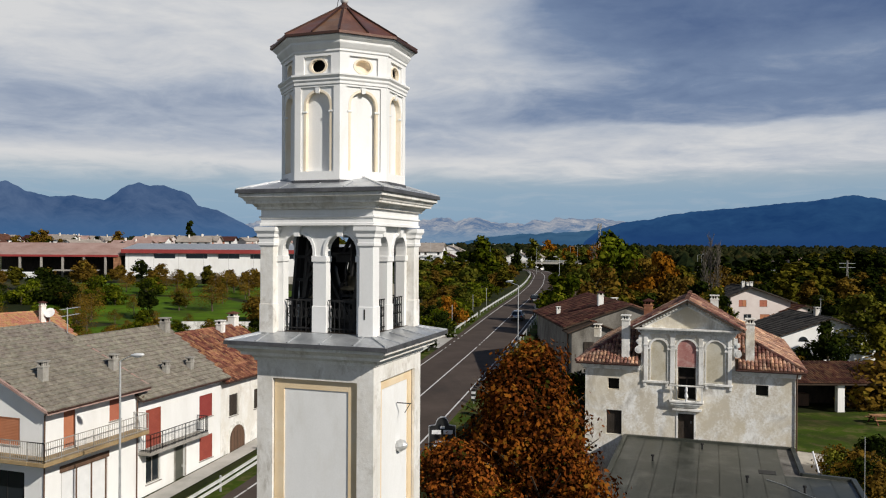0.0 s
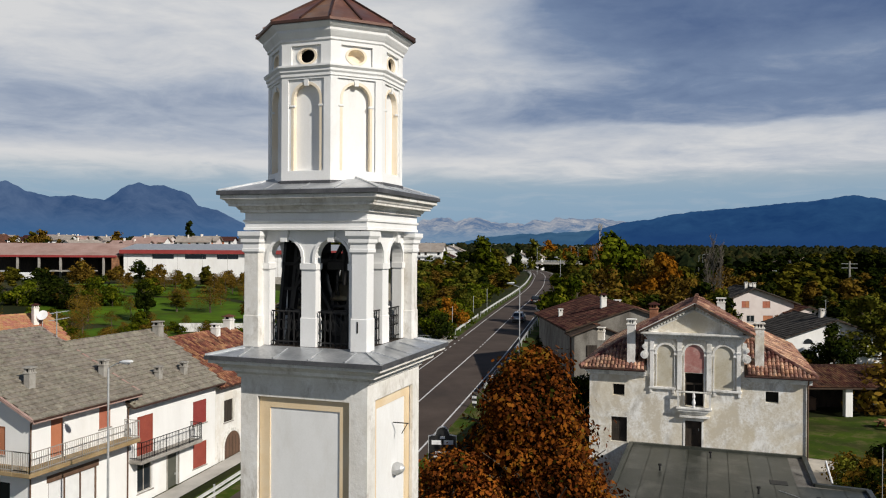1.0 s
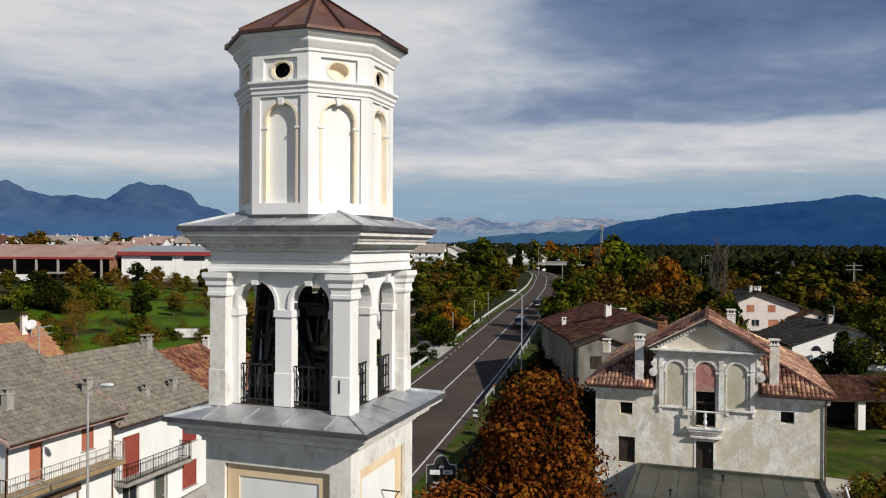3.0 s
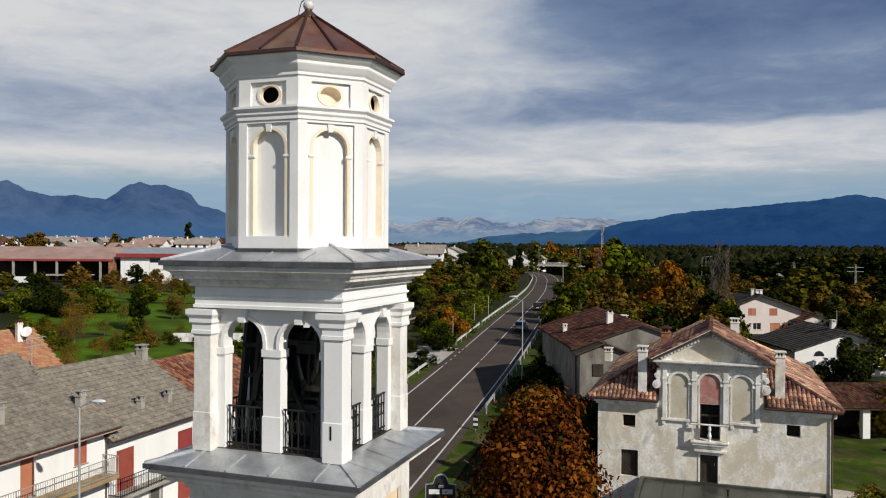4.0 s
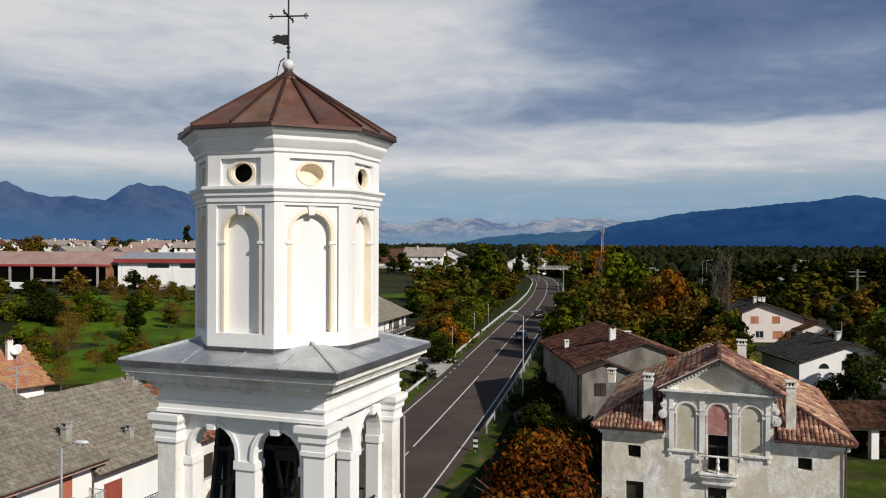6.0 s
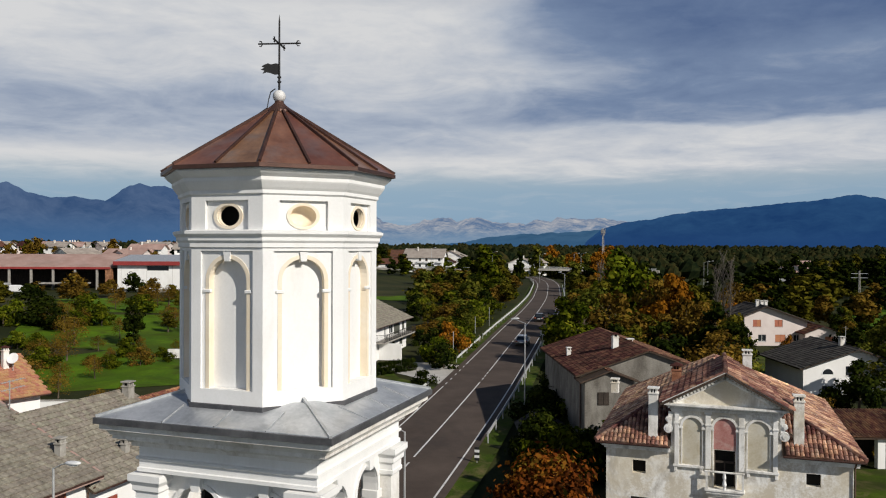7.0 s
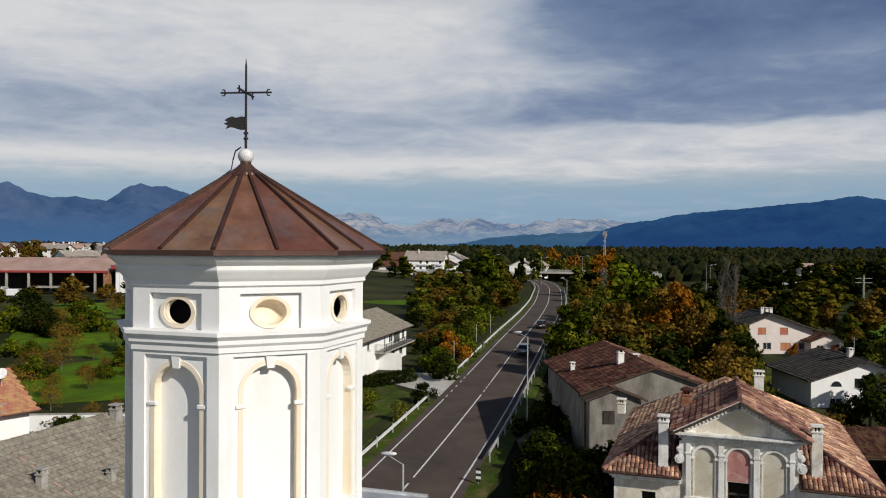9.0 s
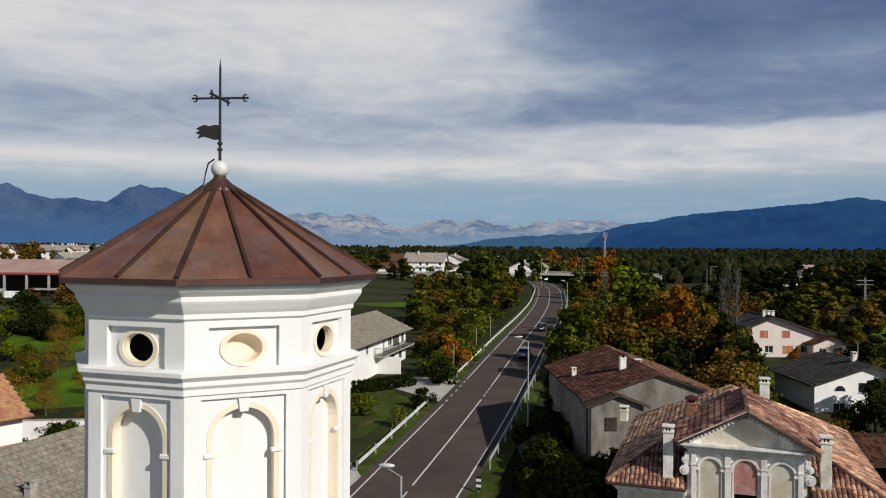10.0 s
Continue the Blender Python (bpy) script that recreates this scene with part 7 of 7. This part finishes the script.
proto("conifer", 10, 2.4, 0.8, 3400, 0.26, "leaf_dark", 7, clumps=26, conical=True)
proto("bush_green", 3, 2.0, 0.1, 1500, 0.17, "leaf_green", 8, clumps=10)
proto("bush_dark", 3, 2.0, 0.1, 1500, 0.17, "leaf_dark", 9, clumps=10)
proto("bush_brown", 3, 2.1, 0.1, 1200, 0.16, "leaf_brown", 10, clumps=12)
proto("bush_yellow", 3, 1.9, 0.1, 1200, 0.16, "leaf_yellow", 11, clumps=10)
proto("bush_orange", 3, 1.9, 0.1, 1200, 0.16, "leaf_orange", 12, clumps=10)
LABEL = {"green": "leafy green broadleaf tree", "green2": "olive green tree turning in autumn", "dark": "dense dark green tree", "orange": "broadleaf tree in bright orange autumn leaf",
         "brown": "thinning brown autumn tree", "orchard": "small half-bare brown orchard tree", "yellow": "tree with pale yellow-green leaves", "conifer": "dark pointed evergreen conifer tree", "bush_green": "round leafy green shrub",
         "bush_dark": "dense dark evergreen shrub", "bush_brown": "brown thinning autumn shrub", "bush_yellow": "yellowish leafy garden shrub", "bush_orange": "orange autumn garden shrub"}


FAR = []


def plant(key, x, y, h, z=None, spread=1.0, rnd=random):
    crown, trunk, H = PROTO[key]
    z = ground_z(x, y) if z is None else z
    if math.hypot(x - 6, y + 11) > 185:
        k = h / H
        FAR.append((key, pose(x, y, z, 0, 0, rnd.uniform(0, 360)) @ Matrix.Diagonal((k * spread, k * spread * rnd.uniform(0.9, 1.1), k, 1))))
        return None
    bush = key.startswith("bush")
    t = thing("shrub" if bush else "tree", LABEL[key], "shrub" if bush else "tree", None, "shrubs" if bush else "trees")
    k = h / H
    t.matrix_basis = pose(x, y, z, 0, 0, rnd.uniform(0, 360)) @ Matrix.Diagonal((k * spread, k * spread * rnd.uniform(0.9, 1.1), k, 1))
    piece("trunk", trunk, t, Matrix())
    piece("crown", crown, t, Matrix())
    return t


def at_view(px, F, late=False):
    r = (px - 784) / 1403 * F
    e = (4.67, -6.73) if late else (7.44, -15.23)
    return e[0] - 0.3235 * F + 0.9462 * r, e[1] + 0.9462 * F + 0.3235 * r


HOUSES = [(-41, 90, 15), (-28, 25, 13), (6, 39, 10.5), (-1, 60, 9.5), (15, 145, 9), (20.5, 99, 9), (-52, 37, 9), (21, 62, 9)]


def free(x, y, margin=0.0):
    if abs(x - road_x(y)) < 7.5 + margin:
        return False
    return all((x - a) ** 2 + (y - b) ** 2 > r * r for a, b, r in HOUSES)


def scatter(n, px, F, keys, h, seed, late=False, spread=1.0, margin=0.0, side=0, clear=None):
    rnd = random.Random(seed)
    done = tries = 0
    while done < n and tries < n * 30:
        tries += 1
        p, f = rnd.uniform(*px), rnd.uniform(*F)
        x, y = at_view(p, f, late)
        if side and (x - road_x(y)) * side < 0:
            continue
        p0 = 784 + 1403 * ((x - 7.44) * 0.9462 + (y + 15.23) * 0.3235) / max(1.0, -(x - 7.44) * 0.3235 + (y + 15.23) * 0.9462)
        if 1283 < p0 < 1425 and 62 < f < 152 or 1330 < p0 < 1560 and 60 < f < 100:
            continue
        if not free(x, y, margin) or (clear and clear[0] < p < clear[1] and clear[2] < f < clear[3]):
            continue
        plant(rnd.choice(keys), x, y, rnd.uniform(*h), None if y < 415 else 3.0, spread * rnd.uniform(0.85, 1.25), rnd)
        done += 1


def build_plants():
    rnd = random.Random(21)
    # the autumn lime tree beside the flat roof
    t = thing("autumn_tree", "large broadleaf tree in rust and orange autumn leaf", "tree", pose(-0.1, 18.0, 0))
    piece("trunk", trunk_mesh(10, 4.6, 1.4, 77, limbs=18), t, Matrix())
    t2 = thing("autumn_tree", "smaller rust-coloured tree crowding the larger one", "tree", pose(-2.6, 15.6, 0))
    piece("trunk", trunk_mesh(6.4, 2.4, 1.0, 79, limbs=10), t2, Matrix())
    piece("crown", crown_mesh("crown", 6.2, 2.5, 0.6, 12000, 0.10, "leaf_autumn", 80, clumps=26), t2, Matrix())
    piece("crown", crown_mesh("crown", 10.0, 5.3, 0.6, 40000, 0.115, "leaf_autumn", 78, clumps=120, lower=True, tuft=0.22), t, Matrix())
    # single trees east of the road
    for px, F, h, sp, key in ((1010, 105, 10, 1.0, "green"), (985, 118, 9, 1.1, "green"), (1040, 115, 12, 0.9, "yellow"), (1062, 108, 11.5, 1.1, "brown"), (1085, 135, 16.2, 1.0, "green"), (1120, 140, 14.6, 0.9, "dark"),
                              (1142, 126, 12.5, 1.0, "brown"), (1166, 121, 13.4, 0.95, "orange"), (1192, 118, 10, 1.0, "brown"), (1216, 112, 10, 1.0, "brown"), (1240, 108, 9.5, 1.1, "dark"), (1268, 104, 9.0, 1.0, "green2"),
                               (1266, 98, 8.6, 1.1, "dark"), (1150, 102, 8.2, 1.2, "dark"), (1100, 100, 8, 1.2, "green2"), (1050, 128, 12, 1.0, "green2"), (1205, 135, 11, 1.0, "green2"), (1180, 140, 12, 1.0, "dark")):
        x, y = at_view(px, F)
        plant(key, x, y, h, None, sp, rnd)
    # bare poplars
    for px, F, h in ((1258, 150, 16.5), (1248, 152, 14), (1270, 149, 15), (1050, 150, 15)):
        x, y = at_view(px, F)
        t = thing("tree", "bare grey poplar with upright twigs", "tree", pose(x, y, 0), "trees")
        bm = bmesh.new()
        bar(bm, (0, 0, -0.2), (0, 0, h * 0.95), 0.28, 0.04, 7)
        rr = random.Random(int(px))
        for i in range(70):
            z = h * rr.uniform(0.2, 0.9)
            a, L = rr.uniform(0, 6.28), rr.uniform(1.2, 3.0) * (1.1 - z / h * 0.5)
            e = Vector((0.42 * L * math.cos(a), 0.42 * L * math.sin(a), z + L))
            bar(bm, (0, 0, z), e, 0.07, 0.025, 4)
            for k in range(3):
                e2 = Vector((0, 0, z)).lerp(e, rr.uniform(0.4, 0.9))
                bar(bm, e2, e2 + Vector((rr.uniform(-0.5, 0.5), rr.uniform(-0.5, 0.5), rr.uniform(0.4, 1.1))), 0.03, 0.012, 3)
        part("trunk", bm, "twig", t)
    scatter(46, (960, 1330), (85, 170), ("dark", "brown", "brown", "yellow", "orange", "green2"), (4.5, 8.5), 31, side=1, spread=1.1, margin=1.0)
    scatter(30, (1000, 1330), (150, 260), ("dark", "green2", "brown", "green"), (7, 11), 32, side=1, spread=1.2)
    scatter(30, (965, 1078), (370, 440), ("orange", "orange", "yellow"), (11.5, 14.5), 33)
    scatter(8, (960, 1120), (240, 300), ("orange", "yellow"), (9, 12), 37, side=1)
    scatter(26, (1290, 1600), (155, 260), ("dark", "green2", "brown", "dark"), (5, 9), 34, spread=1.3)
    scatter(40, (1280, 1640), (260, 420), ("dark", "conifer", "dark", "green2"), (9, 13), 35, spread=1.3)
    scatter(20, (1380, 1640), (100, 150), ("dark", "brown", "green2", "bush_dark"), (3.5, 7), 36, spread=1.2)
    for px, F, h, sp, key in ((1466, 82, 6.6, 1.1, "dark"), (1405, 81, 3.2, 1.1, "bush_brown"), (1420, 83, 3.6, 0.9, "bush_dark"), (1532, 100, 8.6, 1.3, "yellow"), (1508, 108, 7.0, 1.1, "yellow"), (1560, 92, 7.5, 1.2, "green2"), (1580, 70, 5, 1.3, "bush_brown"), (1410, 205, 10.5, 2.0, "green2"), (1368, 142, 2.2, 0.9, "bush_orange"), (1490, 120, 6.5, 1.3, "dark")):
        x, y = at_view(px, F)
        plant(key, x, y, h, None, sp, rnd)
    # shrubs beside the flat roof
    for i in range(26):
        x, y = rnd.uniform(14.6, 20), rnd.uniform(24, 41)
        plant(rnd.choice(("bush_brown", "bush_dark", "bush_brown", "bush_brown")), x, y, rnd.uniform(1.2, 2.6), None, 1.0, rnd)
    for x, y, k in ((14.4, 38.5, "bush_yellow"), (15.4, 36.8, "bush_yellow"), (20.0, 45.5, "bush_dark"), (23.0, 48.0, "bush_brown")):
        plant(k, x, y, 1.7, None, 1.0, rnd)
    # embankment shrubs on the east side of the road
    # Mostly near-black leaf colour, used here to carry the slope's shade
    for i in range(46):
        y = rnd.uniform(48, 100)
        plant(rnd.choice(("bush_dark", "bush_dark", "bush_green", "bush_dark")), road_x(y) + rnd.uniform(7.6, 12.5), y, rnd.uniform(2.0, 4.2), None, 1.0, rnd)
    # dense growth round the farmhouse
    for i in range(14):
        y = rnd.uniform(50, 62)
        plant(rnd.choice(("bush_dark", "bush_dark", "dark")), rnd.uniform(-7.6, -5.6) - 0.25 * max(0.0, y - 52), y, rnd.uniform(2.2, 3.8), None, 1.0, rnd)
    # Three trees added to shade the farmhouse gable; near-black shrubs darken its foot
    for x, y, h, k in ((3.4, 50.4, 7.0, "dark"), (6.2, 52.0, 7.6, "dark"), (8.6, 53.6, 8.0, "dark"), (-1.6, 50.0, 4.2, "bush_dark"), (0.6, 50.6, 5.0, "bush_dark"), (-3.4, 50.6, 3.4, "bush_dark")):
        plant(k, x, y, h, None, 1.0, rnd)
    # brush west of the road
    scatter(95, (735, 965), (112, 240), ("bush_dark", "green2", "bush_brown", "bush_yellow", "bush_green", "green2", "bush_green"), (2.0, 4.2), 41, side=-1, spread=1.25, margin=1.2)
    scatter(60, (735, 975), (200, 330), ("green2", "dark", "brown", "green", "bush_yellow"), (3.5, 6.5), 42, side=-1, spread=1.4, margin=1.5)
    scatter(40, (560, 1000), (330, 480), ("green2", "dark", "brown", "green"), (6, 10), 43, spread=1.5, margin=4)
    for px, F, h, sp, key in ((795, 116, 4.2, 0.9, "bush_orange"), (785, 104, 3.0, 1.2, "bush_dark"), (770, 108, 3.4, 1.2, "bush_green"), (812, 122, 3.4, 1.2, "bush_green"), (855, 262, 14.5, 1.0, "green"), (848, 268, 13, 1.0, "dark"), (915, 290, 12, 0.7, "conifer"), (944, 330, 13.5, 0.8, "yellow"), (880, 270, 10, 1.1, "green2")):
        x, y = at_view(px, F)
        plant(key, x, y, h, None, sp, rnd)
    # garden of the balcony house
    for i in range(13):
        y = 77.5 + 0.45 * i
        plant("bush_dark", -34.6 + 0.42 * i, y - 1.4, 1.5, None, 0.7, rnd)
    for px, F, k, h in ((702, 74, "bush_yellow", 1.8), (745, 82, "bush_dark", 2.0), (640, 80, "bush_green", 2.4), (625, 82, "bush_orange", 1.6), (760, 104, "bush_dark", 3.0), (778, 100, "bush_green", 3.2), (740, 118, "bush_dark", 2.4), (792, 108, "bush_dark", 2.8)):
        x, y = at_view(px, F, True)
        plant(k, x, y, h, None, 1.0, rnd)
    # orchard and hedges west of the row
    scatter(22, (60, 440), (86, 122), ("orchard", "bush_green", "bush_brown", "orchard"), (1.4, 3.2), 57, spread=1.1)
    scatter(40, (-90, 140), (84, 200), ("bush_dark", "green2", "bush_green", "orchard", "bush_green", "orchard"), (2.4, 4.6), 51, spread=1.2)
    scatter(16, (130, 310), (135, 200), ("orchard", "orchard", "bush_green", "orchard"), (3.0, 5.0), 52, spread=1.2, clear=(225, 310, 100, 165))
    scatter(24, (290, 480), (140, 200), ("orchard", "orchard", "green2"), (3.2, 5.4), 53, spread=1.2)
    scatter(9, (100, 480), (100, 150), ("orchard", "bush_brown", "orchard"), (2.6, 4.6), 56, spread=1.1, clear=(190, 440, 108, 132))
    scatter(34, (-60, 470), (66, 84), ("bush_dark", "bush_green", "bush_brown", "bush_dark"), (1.0, 2.0), 54, spread=1.2)
    for px, F, h, sp, key in ((262, 127, 6.3, 0.95, "dark"), (250, 215, 5, 1.0, "bush_dark"), (150, 215, 5, 1.0, "bush_brown"), (336, 395, 15, 1.0, "conifer"), (208, 330, 10, 1.1, "brown"), (75, 330, 10, 1.2, "brown"), (60, 340, 9, 1.1, "green2"), (455, 100, 3.0, 1.0, "bush_dark"), (440, 96, 3.0, 1.0, "bush_green")):
        x, y = at_view(px, F)
        plant(key, x, y, h, None, sp, rnd)
    scatter(26, (-60, 480), (290, 470), ("dark", "brown", "green2", "conifer"), (5, 8), 55, spread=1.1)


def far_woods():
    """Woods past counting, one mesh."""
    rs = np.random.RandomState(9)
    vs, fs = [], []
    def clump(x, y, z, h, w):
        k = len(vs)
        n = 7
        top = []
        for ring, (f, rr) in enumerate(((0.0, 0.8), (0.45, 1.0), (0.8, 0.65))):
            for i in range(n):
                a = 2 * math.pi * i / n + ring * 0.4
                q = rr * w * rs.uniform(0.7, 1.25)
                vs.append((x + q * math.cos(a), y + q * math.sin(a), z + h * f * rs.uniform(0.85, 1.12)))
        vs.append((x, y, z + h))
        for r in range(2):
            for i in range(n):
                j = (i + 1) % n
                fs.append((k + r * n + i, k + r * n + j, k + (r + 1) * n + j, k + (r + 1) * n + i))
        for i in range(n):
            fs.append((k + 2 * n + i, k + 2 * n + (i + 1) % n, k + 3 * n))
    for i in range(6500):
        F = 430 * math.exp(rs.uniform(0, 1.9))
        px = rs.uniform(-200, 1750)
        x, y = at_view(px, F)
        left = px < 520
        z = 8.5 if left and F < 700 else (2 if px < 950 else -0.5)
        if left and F < 520:
            continue
        h = rs.uniform(4, 10) * (1.0 + F / 1600)
        clump(x, y, z - 1, h, rs.uniform(2.2, 5) * (1 + F / 1500))
    w = from_lists("far_woods", vs, fs, "leaf_woods")
    tagged(w, "dark autumn woods across the far plain", "woods", "", "stuff")


def far_trees():
    """Woods and hedges beyond counting, joined."""
    mats = []
    vs, fs, mi = [], [], []
    lows = {}
    base = 0
    for key, m in FAR:
        if key not in lows:
            crown, trunk, H = PROTO[key]
            mat = crown.materials[0]
            R, b = SHAPE[key]
            low = crown_mesh("far_crown", H, R, b, 800 if not key.startswith("bush") else 420, 0.055 * H if not key.startswith("bush") else 0.28, mat.name, 91)
            co = np.empty(len(low.vertices) * 3)
            low.vertices.foreach_get("co", co)
            if mat not in mats:
                mats.append(mat)
            lows[key] = (co.reshape(-1, 3), mats.index(mat))
            bpy.data.meshes.remove(low)
        co, k = lows[key]
        a = np.array(m)
        v = co @ a[:3, :3].T + a[:3, 3]
        vs.append(v)
        n = len(v) // 4
        fs += [(base + 4 * i, base + 4 * i + 1, base + 4 * i + 2, base + 4 * i + 3) for i in range(n)]
        mi += [k] * n
        base += len(v)
    me = bpy.data.meshes.new("far_trees")
    me.from_pydata(np.concatenate(vs).tolist(), [], fs)
    for mt in mats:
        me.materials.append(mt)
    me.polygons.foreach_set("material_index", mi)
    me.update()
    tagged(new("far_trees", me), "mixed autumn trees and hedges in the distance", "trees", "", "stuff")


M["leaf_woods"] = leaf_mat("far_wood_leaves", [(0.006, 0.011, 0.006), (0.014, 0.020, 0.008), (0.030, 0.032, 0.012), (0.055, 0.042, 0.014)])
build_plants()
far_trees()
far_woods()
